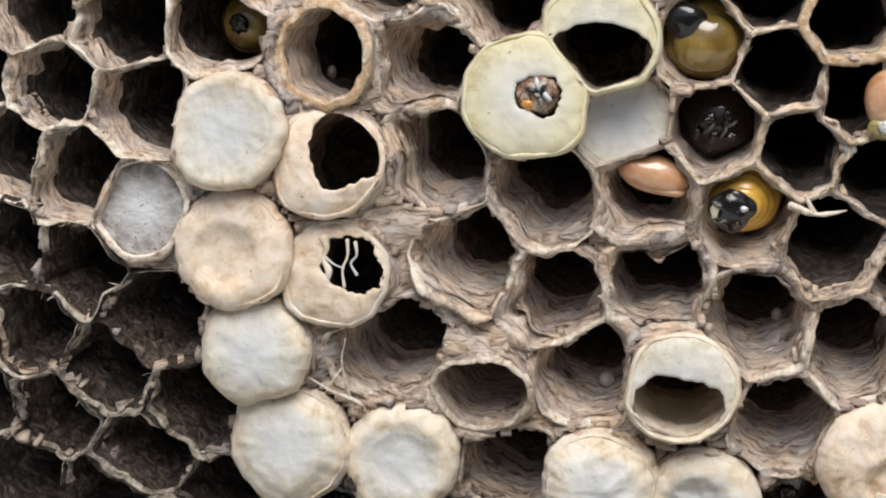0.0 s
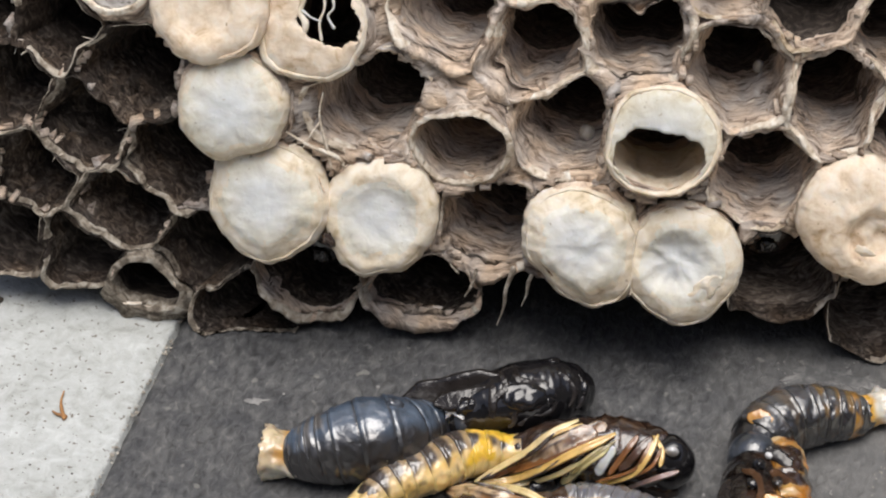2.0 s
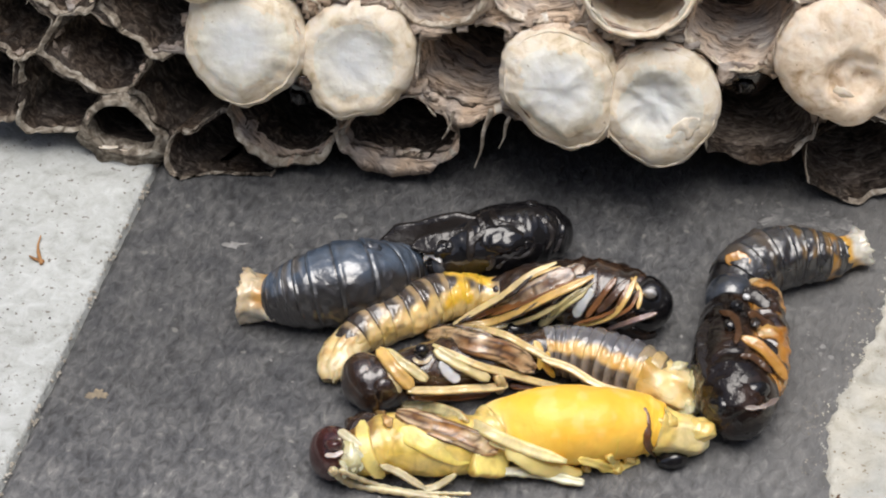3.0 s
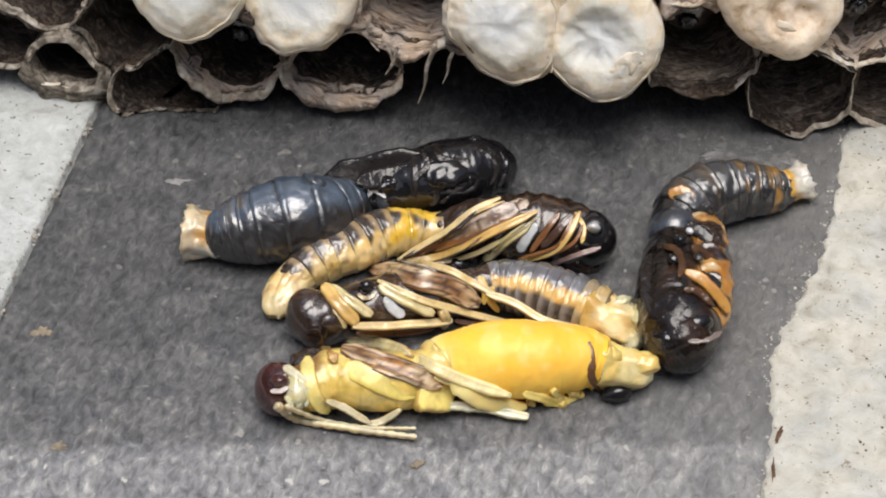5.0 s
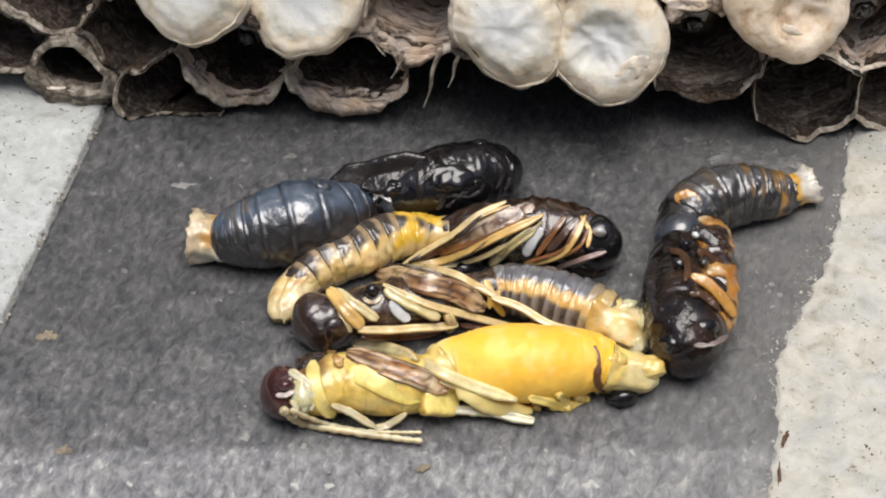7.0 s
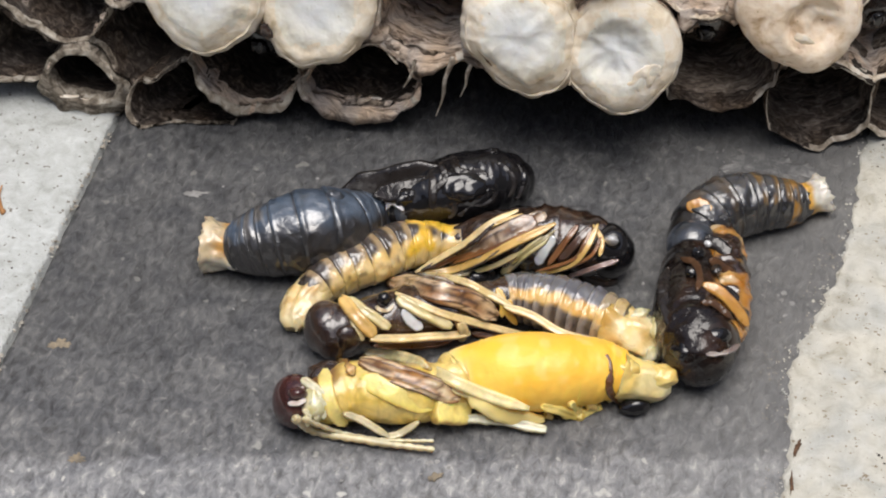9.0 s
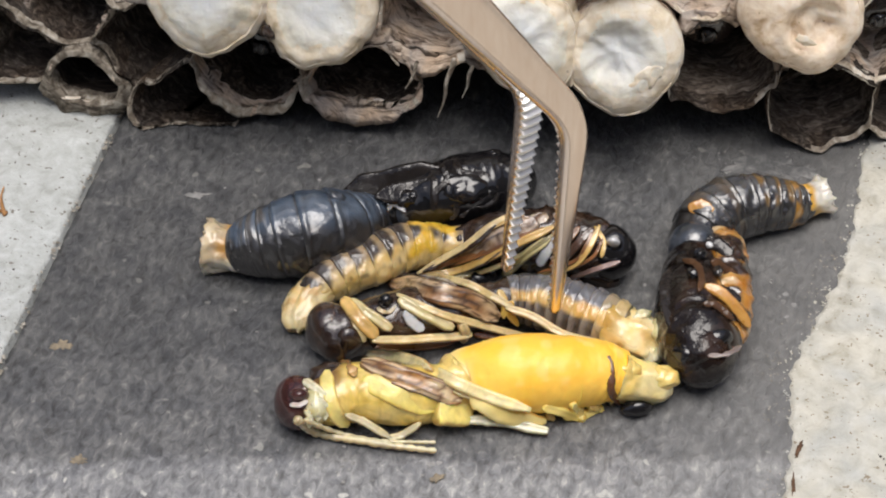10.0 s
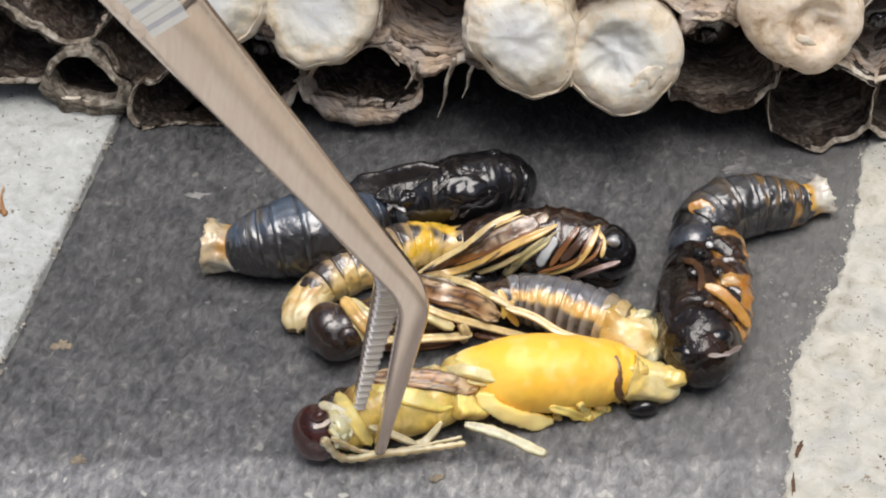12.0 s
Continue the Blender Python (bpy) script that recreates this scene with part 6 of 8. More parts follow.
def brown_pupa():
    path = [(-10.5, -8.0, 0.94, 0.94), (-9.9, -6.45, 1.22, 1.11), (-8.1, -4.63, 1.62, 1.62), (-5.6, -3.22, 1.79, 1.79), (-3.1, -1.74, 1.79, 1.79), (-0.6, -1.15, 1.69, 1.54), (1.1, -1.14, 1.79, 1.2),
            (3.6, -1.2, 2.16, 1.97), (7.0, -1.44, 2.39, 2.39), (9.9, -1.74, 2.39, 2.39), (12.4, -2.76, 2.22, 2.22), (13.46, -3.07, 1.94, 1.5)]
    root = empty("wasp_pupa", 2, -3)
    tagged(root, "brown wasp pupa with a curved yellow and black abdomen", "pupa", "pupae on the tile")
    tail_tone = lambda t, n, p: mixed(mixed(STRAW, CREAM, 0.5 + speckle(p, 1.2)), (0.66, 0.44, 0.18), soft_step(speckle(p, 0.9, 4), 0.1, 0.4))
    crumpled(root, "tail_skin", [(-10.9, -9.0, 0.6, 0.5), (-10.7, -8.2, 1.0, 1.1), (-10.1, -6.7, 1.3, 1.25), (-8.6, -5.0, 1.5, 1.45)], 0.0, 1.0, SKIN_WET, tail_tone, 6, 0.34, 0.75, False)
    belly = part("abdomen", hull(path, 0.1, 0.56, 1, 0.02, fat=0.92, paint=lambda t, n, p: (0.3, 0.2, 0.08)), SKIN_WET, root, "straw-yellow abdomen barred with dark grey")

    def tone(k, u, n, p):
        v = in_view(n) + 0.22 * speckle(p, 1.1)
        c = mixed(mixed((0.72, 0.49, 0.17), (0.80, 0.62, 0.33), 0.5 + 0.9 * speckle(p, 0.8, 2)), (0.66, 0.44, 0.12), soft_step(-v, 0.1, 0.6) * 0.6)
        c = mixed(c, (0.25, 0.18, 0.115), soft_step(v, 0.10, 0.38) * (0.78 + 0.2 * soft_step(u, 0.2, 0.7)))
        edge_ = 0.02 + 0.62 * (1 - u)
        bar = soft_step(u, 0.30, 0.56) * soft_step(v, edge_ - 0.16, edge_ + 0.12)
        c = mixed(c, (0.040, 0.032, 0.030), bar * 0.92)
        spot = soft_step(u, 0.35, 0.55) * (1 - soft_step(u, 0.85, 1.0)) * math.exp(-((v + 0.30) / 0.10) ** 2) * soft_step(0.55 + speckle(p, 0.7, 8), 0.3, 0.6)
        c = mixed(c, (0.10, 0.065, 0.04), 0.75 * spot * (k < 7))
        yolk = soft_step(p.x, -2.9, -2.2) * (1 - soft_step(p.x, 0.6, 1.3)) * soft_step(0.5 + speckle(p, 0.55, 7) + 0.3 * v, 0.30, 0.48) * soft_step(v, -0.5, -0.2)
        return mixed(c, YOLK, yolk)
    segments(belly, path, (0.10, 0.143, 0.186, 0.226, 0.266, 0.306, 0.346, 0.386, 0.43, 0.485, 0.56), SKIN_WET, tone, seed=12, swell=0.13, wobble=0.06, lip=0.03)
    part("thorax", hull(path, 0.56, 0.86, 7, 0.12, sides=40, scale=2.0), BROWN, root, "glossy dark brown thorax")
    part("head", blob((12.5, -2.8, 2.4), (1.9, 2.0, 2.2), (0, 0, -20), seed=6, wobble=0.10, u=28, v=18), BLACK, root)
    part("eye_ring", blob((12.6, -3.6, 4.1), (0.62, 0.5, 0.98), (35, 0, -10), seed=4, wobble=0.1), BLACK, root)
    # The silver eye holds its white highlight in the colour.
    part("eye", blob((12.5, -3.9, 4.6), (0.52, 0.36, 0.92), (35, 0, -10), seed=4, wobble=0.1), SILVER, root, "pale eye with its wet highlight painted in")
    part("cheek", blob((11.8, -3.3, 0.1), (1.55, 0.8, 1.1), (0, 0, -12), seed=8, wobble=0.12, u=28, v=18), BROWN, root, "brown glossy cheek")
    ribbon(root, "face", [(11.2, -2.4, 4.7), (11.8, -3.6, 4.3), (11.6, -4.5, 3.6)], 0.2, SKIN_WET, streaked(HONEY, STRAW, UMBER, 8), 8, 0.2)
    dark_vein, pale_vein = veined((0.56, 0.44, 0.31), (0.18, 0.08, 0.03), UMBER, 1.3, 1.6), veined((0.58, 0.48, 0.36), (0.22, 0.10, 0.04), UMBER, 2.2, 1.3)
    ribbon(root, "wing_pad", [(0.8, -2.2, 0.3), (2.9, -3.1, 2.8), (4.9, -2.8, 4.1), (7.0, -2.0, 4.9)], 0.95, SKIN_WET, dark_vein, 3, 0.24, relief=vein_relief(1.3, 1.6, 0.12))
    ribbon(root, "wing_pad", [(4.1, -2.9, 3.7), (5.8, -2.4, 4.5), (7.7, -1.4, 4.9)], 0.6, SKIN_WET, pale_vein, 9, 0.2, relief=vein_relief(2.2, 1.3, 0.1))
    ribbon(root, "leg", [(-1.9, -3.4, 0.8), (0.4, -2.9, 2.2), (1.9, -2.7, 3.3), (3.5, -2.0, 4.4), (5.7, -1.1, 5.0)], 0.26, SKIN_WET, LEG_TAN, 1, 0.2)
    ribbon(root, "leg", [(-1.8, -3.4, 0.6), (0.8, -3.0, 0.6), (3.4, -3.6, 2.7), (6.0, -3.4, 4.3), (8.4, -2.6, 5.1)], 0.34, SKIN_WET, LEG_ORANGE, 2, 0.24)
    ribbon(root, "leg", [(-1.2, -3.0, 0.4), (0.8, -2.6, 1.3), (3.3, -3.2, 3.1), (6.2, -2.8, 4.5)], 0.21, SKIN_WET, streaked(RUSSET, UMBER, INK, 7), 6, 0.2)
    ribbon(root, "leg", [(-0.5, -3.4, 0.4), (2.0, -3.1, 0.4), (4.1, -3.5, 1.7), (6.0, -3.7, 3.3)], 0.21, SKIN_WET, LEG_STRAW, 12, 0.18)
    ribbon(root, "leg", [(4.6, -3.0, 0.4), (6.1, -3.8, 3.1), (7.9, -3.2, 4.4)], 0.40, SKIN_WET, LEG_OLIVE, 5, 0.3)
    ribbon(root, "leg_plate", [(7.1, -4.0, 2.3), (7.6, -3.8, 3.5), (8.3, -3.2, 4.4)], 0.42, SKIN_WET, streaked((0.60, 0.61, 0.62), (0.7, 0.7, 0.68), INK, 5), 6, 0.16, groove=0.0)
    ribbon(root, "leg", [(6.7, -3.6, 0.6), (9.5, -4.5, 2.7), (10.6, -4.2, 4.1), (11.5, -2.6, 5.0)], 0.25, SKIN_WET, LEG_ORANGE, 3, 0.22)
    ribbon(root, "leg", [(8.7, -4.3, 3.0), (9.9, -3.8, 4.3), (11.0, -2.8, 5.0)], 0.34, SKIN_WET, streaked((0.085, 0.036, 0.015), (0.05, 0.024, 0.012), INK, 4), 4, 0.2)
    ribbon(root, "leg", [(7.9, -4.2, 2.4), (9.1, -3.6, 4.2), (10.0, -2.6, 4.9)], 0.26, SKIN_WET, streaked(UMBER, RUSSET, INK, 9), 13, 0.2)
    ribbon(root, "jaw", [(9.3, -3.6, 0.4), (11.1, -4.9, 2.7), (13.0, -4.8, 3.5)], 0.22, SKIN_WET, streaked((0.14, 0.04, 0.03), (0.5, 0.4, 0.36), INK, 6, 5), 6, 0.2)
    for k, (pts, tone_) in enumerate((((((-1.5, -3.5, 1.1), (0.8, -2.9, 2.2), (2.4, -2.9, 3.5), (3.9, -2.1, 4.6)),), streaked(UMBER, INK, INK, 1)), ((((0.8, -2.8, 1.1), (2.9, -3.4, 2.8), (5.1, -3.3, 4.1), (7.4, -2.7, 5.0)),), streaked(UMBER, RUSSET, INK, 6)),
                                     ((((5.2, -3.9, 2.1), (6.6, -3.8, 3.8), (8.4, -3.0, 4.8)),), streaked(UMBER, OLIVE_TONE, INK, 2)), ((((7.0, -4.2, 1.7), (9.6, -4.5, 3.2), (10.4, -4.1, 4.3), (11.1, -2.8, 5.0)),), streaked(UMBER, RUSSET, INK, 3)), ((((2.4, -2.7, 3.5), (4.1, -2.0, 4.5), (6.0, -1.5, 5.0)),), LEG_ORANGE),
                                     ((((8.5, -4.3, 2.5), (9.4, -4.0, 3.9), (10.3, -3.0, 4.8)),), streaked(INK, UMBER, INK, 3)), ((((9.5, -4.6, 2.5), (11.0, -4.6, 3.8), (11.7, -3.6, 4.7)),), streaked(RUSSET, UMBER, INK, 4)))):
        ribbon(root, "leg", pts[0], 0.15, SKIN_WET, tone_, 30 + k, 0.14)
    for k, (c, r) in enumerate((((2.7, -3.3, 0.1), (0.75, 0.6, 0.7)), ((3.6, -2.9, 0.1), (0.6, 0.5, 0.7)), ((2.3, -3.7, 0.2), (0.45, 0.35, 0.4)))):
        part("knee", blob(c, r, seed=5 + k, wobble=0.3, scale=1.8), BLACK, root)
    ribbon(root, "leg", [(4.3, -4.2, 0.4), (5.4, -3.5, 0.4), (6.2, -3.6, 1.0)], 0.21, SKIN_WET, LEG_OLIVE, 14, 0.2)


def striped_pupa():
    path = [(-8.95, -10.0, 1.67, 1.28), (-7.9, -10.63, 2.05, 2.05), (-5.9, -10.1, 2.07, 1.88), (-2.6, -8.95, 2.05, 2.05), (0.66, -8.4, 2.07, 1.88), (3.5, -7.5, 2.03, 1.45), (6.0, -7.17, 1.97, 1.79),
            (8.9, -8.1, 2.05, 2.05), (11.7, -9.43, 1.97, 1.97), (14.1, -10.5, 1.62, 1.62), (15.74, -11.15, 1.11, 1.11)]
    root = empty("wasp_pupa", 2, -9)
    tagged(root, "wasp pupa with tan legs and a grey and yellow striped abdomen", "pupa", "pupae on the tile")
    belly = part("abdomen", hull(path, 0.54, 0.84, 1, 0.02, fat=0.92, paint=lambda t, n, p: (0.2, 0.15, 0.08)), SKIN_WET, root, "grey abdomen with a yellow stripe")

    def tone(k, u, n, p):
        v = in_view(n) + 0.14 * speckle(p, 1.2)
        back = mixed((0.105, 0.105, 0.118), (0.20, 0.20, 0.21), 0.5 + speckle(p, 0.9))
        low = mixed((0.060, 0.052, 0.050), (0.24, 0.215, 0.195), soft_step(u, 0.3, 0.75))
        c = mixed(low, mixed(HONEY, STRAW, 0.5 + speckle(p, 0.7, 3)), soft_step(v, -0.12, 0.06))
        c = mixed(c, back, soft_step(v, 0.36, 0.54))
        if k > 7:
            c = mixed(c, STRAW, 0.35 * (k - 7))
        return mixed(c, (0.03, 0.026, 0.024), 0.8 * soft_step(0.16 - u, 0.0, 0.1) * (1 - soft_step(v, -0.1, 0.05) * (1 - soft_step(v, 0.35, 0.5))))
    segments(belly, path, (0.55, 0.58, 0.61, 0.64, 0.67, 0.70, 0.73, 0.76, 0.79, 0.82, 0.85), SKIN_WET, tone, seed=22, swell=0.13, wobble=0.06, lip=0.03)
    crumpled(root, "tail", path, 0.81, 1.0, SKIN_WET, lambda t, n, p: mixed(mixed(STRAW, CREAM, 0.5 + 1.2 * speckle(p, 1.1)), (0.60, 0.38, 0.10), soft_step(0.5 - t + 0.5 * speckle(p, 0.9, 6), 0.2, 0.6)), 9, 0.34, 0.95, False, "wrinkled pale tail")
    for k, (c, r) in enumerate((((14.2, -10.0, 3.0), (0.9, 0.5, 0.5)), ((15.4, -11.1, 2.5), (0.6, 0.9, 0.9)), ((15.2, -12.1, 1.2), (0.8, 0.5, 0.8)))):
        part("tail_fold", blob(c, r, (10, 20 * k, 30), seed=31 + k, wobble=0.5, scale=1.8), PALE, root)
    part("thorax", hull(path, 0.10, 0.56, 7, 0.10, sides=36, scale=2.0), BROWN, root, "dark brown thorax")
    part("head", blob((-8.2, -10.3, 2.1), (1.75, 2.0, 2.1), (0, 0, 10), seed=6, wobble=0.05, u=30, v=20), BROWN, root, "dark glossy head")
    part("neck", blob((-6.7, -11.8, 2.6), (1.2, 0.8, 1.2), (0, 0, 10), seed=7, wobble=0.15), BROWN, root)
    ribbon(root, "face", [(-6.5, -10.8, 4.0), (-6.0, -11.7, 3.4), (-5.6, -11.9, 2.6)], 0.26, SKIN_WET, LEG_STRAW, 3, 0.2)
    part("eye", blob((-4.1, -9.4, 4.2), (0.55, 0.5, 0.55), seed=5, wobble=0.1), BLACK, root)
    ribbon(root, "eye_ring", [(-5.0, -5.0, 0.2), (-4.6, -10.1, 4.0), (-3.9, -10.3, 3.9), (-3.4, -9.8, 4.0)], 0.16, SKIN_WET, streaked(SILVER_TONE, STRAW, UMBER, 2), 5, 0.14)
    ribbon(root, "leg", [(-7.1, -9.3, 4.1), (-6.0, -11.1, 4.1), (-4.8, -11.9, 3.0)], 0.53, SKIN_WET, streaked(STRAW, HONEY, (0.5, 0.3, 0.08), 2), 1, 0.42, ends=0.55)
    ribbon(root, "leg", [(-6.6, -9.5, 4.2), (-5.3, -10.8, 4.2), (-3.7, -11.4, 3.3)], 0.43, SKIN_WET, LEG_OLIVE, 2, 0.42, ends=0.55)
    ribbon(root, "leg", [(-5.1, -12.1, 2.9), (-2.5, -11.5, 2.3), (0.3, -10.8, 1.8), (2.0, -10.2, 1.4)], 0.34, SKIN_WET, LEG_STRAW, 3, 0.36, ends=0.6)
    ribbon(root, "leg_plate", [(-2.7, -10.2, 4.0), (-2.2, -10.7, 3.3), (-1.4, -10.9, 2.7)], 0.42, SKIN_WET, streaked((0.62, 0.63, 0.66), (0.72, 0.72, 0.72), INK, 5), 3, 0.16, groove=0.0)
    ribbon(root, "leg", [(-3.2, -9.5, 4.4), (-1.3, -10.3, 3.7), (0.7, -10.6, 2.6)], 0.48, SKIN_WET, LEG_OLIVE, 4, 0.42, ends=0.5)
    ribbon(root, "leg", [(1.2, -10.4, 2.8), (1.6, -10.4, 2.0), (1.5, -9.9, 0.5)], 0.39, SKIN_WET, LEG_STRAW, 14, 0.3)
    ribbon(root, "leg", [(-3.3, -9.2, 4.6), (-0.1, -10.3, 3.7), (3.2, -9.8, 1.8), (6.1, -9.7, 0.6), (8.3, -10.2, 0.6)], 0.31, SKIN_WET, LEG_TAN, 5, 0.3)
    wing = veined((0.66, 0.49, 0.30), (0.32, 0.16, 0.06), UMBER, 0.4, 1.5)
    ribbon(root, "wing_pad", [(-3.8, -4.1, 0.5), (-0.9, -8.7, 4.4), (2.0, -9.2, 3.7), (4.0, -9.3, 2.2)], 0.85, SKIN_WET, wing, 6, 0.26, relief=vein_relief(0.4, 1.5, 0.12))
    ribbon(root, "wing_pad", [(-3.4, -3.5, 0.4), (-1.8, -3.6, 0.4), (0.8, -8.0, 4.2)], 0.45, SKIN_WET, veined(SILVER_TONE, (0.2, 0.1, 0.06), INK, 1.1, 1.2), 16, 0.22, relief=vein_relief(1.1, 1.2, 0.1))
    ribbon(root, "leg", [(-1.3, -3.3, 0.5), (1.6, -7.7, 4.2), (3.6, -8.5, 3.6), (5.2, -9.1, 3.0)], 0.31, SKIN_WET, LEG_TAN, 7, 0.28)
    ribbon(root, "leg", [(4.5, -9.1, 3.1), (6.5, -9.6, 2.7), (8.9, -10.8, 2.0), (12.3, -12.1, 2.2)], 0.33, SKIN_WET, LEG_STRAW, 8, 0.28)
    ribbon(root, "leg", [(5.0, -8.7, 3.4), (4.8, -9.1, 2.6), (5.4, -9.1, 1.3)], 0.28, SKIN_WET, streaked(YOLK, HONEY, HONEY, 8), 18, 0.26, knots=0.5)
    ribbon(root, "leg", [(4.0, -8.0, 3.8), (4.5, -8.8, 3.2), (4.4, -9.2, 2.2)], 0.29, SKIN_WET, streaked(YOLK, STRAW, HONEY, 9), 19, 0.26, knots=0.5)
    ribbon(root, "leg", [(-4.9, -12.0, 2.1), (-1.7, -10.4, 0.3), (0.8, -9.9, 0.3)], 0.29, SKIN_WET, streaked(RUSSET, UMBER, UMBER, 9), 20, 0.26)
    ribbon(root, "leg", [(2.2, -9.2, 0.4), (3.6, -9.5, 0.4), (5.1, -9.8, 0.4)], 0.26, SKIN_WET, streaked((0.3, 0.11, 0.03), RUSSET, UMBER, 9), 21, 0.22)


WAIST = (1.0, -15.7, 2.1)


def yellow_pupa():
    path = [(-11.07, -17.3, 1.91, 1.37), (-10.07, -17.33, 1.97, 1.97), (-8.5, -17.1, 1.97, 1.79), (-6.13, -16.35, 2.05, 2.05), (-2.54, -16.6, 2.05, 2.05), (0.24, -16.1, 2.07, 1.88), (1.84, -15.2, 2.22, 2.22),
            (4.63, -15.2, 2.74, 2.74), (7.82, -15.1, 2.74, 2.74), (10.65, -14.7, 2.4, 2.4), (12.08, -14.6, 2.05, 2.05), (13.5, -14.73, 1.62, 1.62), (15.3, -15.0, 1.28, 1.28), (16.3, -15.05, 1.2, 0.6)]
    root = empty("wasp_pupa", 3, -16)
    tagged(root, "soft bright yellow wasp pupa with a dark red head", "pupa", "pupae on the tile")

    def flesh(t, n, p):
        c = mixed((1.0, 0.535, 0.04), (1.0, 0.62, 0.11), 0.5 + 0.9 * speckle(p, 0.35))
        c = mixed(c, (0.95, 0.70, 0.28), soft_step(0.28 - t + 0.12 * speckle(p, 0.6, 5), 0.0, 0.2))
        # Low parts deepen to orange, the top light's fall-off put into colour.
        c = mixed(c, (0.98, 0.52, 0.02), 0.6 * soft_step(p.z * -1 + 1.8, 0.0, 1.6))
        return mixed(c, (0.92, 0.66, 0.22), 0.5 * soft_step(speckle(p, 0.8, 9), 0.25, 0.5))
    belly = part("abdomen", hull(path, 0.40, 0.80, 1, 0.035, sides=56, scale=1.1, ends=(True, False), paint=flesh, per=20), SKIN_SOFT, root, "plump bright yellow abdomen")
    for k, (cuts) in enumerate((0.50, 0.575, 0.65, 0.72)):
        s = stations(path, cuts - 0.008, cuts + 0.008, 30)
        bm = bmesh.new()
        rings(bm, framed([np.r_[q[:3], q[3] * (1.004 - 0.012 * abs(i - (len(s) - 1) / 2))] for i, q in enumerate(s)]), 56, lump(1, 0.03, 1.1), paint=lambda kk, th: (0.97, 0.60, 0.08))
        bmesh.ops.recalc_face_normals(bm, faces=bm.faces)
        part("fold", bm, SKIN_SOFT, belly)
    ribbon(belly, "fringe", [(6.9, -17.8, 2.3), (8.3, -17.5, 1.5), (9.6, -16.8, 0.1), (11.3, -16.0, 0.1)], 0.42, SKIN_SOFT, streaked((0.92, 0.62, 0.10), (0.90, 0.72, 0.28), (0.85, 0.55, 0.08), 4), 4, 0.4, knots=0.9, normal=(0, -0.9, 0.4))
    ribbon(belly, "fringe", [(9.0, -17.6, 2.4), (9.6, -16.7, 0.2), (9.9, -17.3, 0.2)], 0.36, SKIN_SOFT, streaked((0.90, 0.66, 0.16), (0.86, 0.74, 0.36), (0.8, 0.5, 0.08), 5), 5, 0.3, knots=0.7)
    ribbon(belly, "fringe", [(1.9, -17.6, 3.4), (3.0, -18.2, 2.6), (4.4, -18.2, 1.6), (5.9, -17.9, 0.7), (7.2, -17.5, 0.4)], 0.62, SKIN_SOFT, streaked((0.93, 0.68, 0.20), (0.90, 0.74, 0.34), (0.86, 0.62, 0.18), 6), 6, 0.3, knots=0.5, groove=0.0, normal=(0, -0.9, 0.4))
    for k, (x, y, z, w) in enumerate(((9.4, -16.9, 0.5, 0.6), (10.6, -16.5, 0.7, 0.5), (11.2, -16.3, 1.4, 0.45), (7.6, -17.3, 0.5, 0.4))):
        part("fringe_lobe", blob((x, y, z), (w, w * 0.6, w * 0.9), (0, 25 * k, 0), seed=90 + k, wobble=0.45, scale=1.8, u=24, v=16), LEMON, belly)
    pale_tail = lambda t, n, p: mixed(mixed((0.84, 0.61, 0.18), (0.84, 0.69, 0.32), 0.5 + 1.2 * speckle(p, 0.8)), (0.78, 0.74, 0.50), soft_step(t, 0.4, 0.9) * 0.6)
    tail = crumpled(root, "tail", path, 0.785, 1.0, SKIN_PALE, pale_tail, 9, 0.26, 1.0, False, "pale greenish yellow tail tip")
    part("tail_lobe", blob((15.5, -15.1, 2.2), (1.15, 0.9, 0.8), (0, 0, -10), seed=51, wobble=0.3, scale=1.6, u=26, v=18), LEMON, tail)
    part("tail_lobe", blob((13.1, -15.2, 3.0), (0.9, 0.8, 0.8), (0, 0, -10), seed=53, wobble=0.3, scale=1.6, u=26, v=18), LEMON, tail)
    ribbon(root, "tail_ring", [(11.6, -15.1, 4.5), (11.8, -16.1, 3.8), (11.8, -16.8, 2.7), (12.6, -15.8, 0.2)], 0.27, SKIN_PALE, streaked((0.10, 0.035, 0.01), (0.20, 0.075, 0.015), UMBER, 3), 3, 0.22, knots=0.35)
    part("sting", blob((13.7, -16.5, 0.65), (1.2, 0.65, 0.6), (0, 0, 12), seed=52, wobble=0.2), BLACK, root, "glossy black drop at the tail")

    def breast(t, n, p):
        c = mixed((0.82, 0.57, 0.11), (0.85, 0.65, 0.22), 0.5 + speckle(p, 0.6))
        c = mixed(c, (0.56, 0.40, 0.08), soft_step(speckle(p, 0.9, 3), 0.15, 0.5))
        # Soft dark lines, the shade of skin folds painted in.
        c = mixed(c, (0.40, 0.26, 0.06), 0.35 * soft_step(0.10 - abs(speckle(p, 0.5, 12)), 0.0, 0.1))
        return mixed(c, (0.20, 0.10, 0.03), soft_step(p.x * -1 - 6.4, 0.0, 1.4) * soft_step(in_view(n), 0.2, 0.7))
    chest = part("thorax", hull(path, 0.17, 0.44, 7, 0.06, sides=56, scale=1.3, paint=breast, per=14, fat=1.04), SKIN_PALE, root, "greenish yellow thorax", at=WAIST)
    part("head", blob((-10.1, -17.3, 2.0), (1.75, 1.95, 2.05), (0, 0, 10), seed=6, wobble=0.06, u=30, v=20), MAHOGANY, chest, "dark red-brown head")
    part("eye", blob((-10.0, -18.0, 3.6), (0.75, 0.5, 0.95), (35, 0, 0), seed=5, wobble=0.1), MAHOGANY, chest)
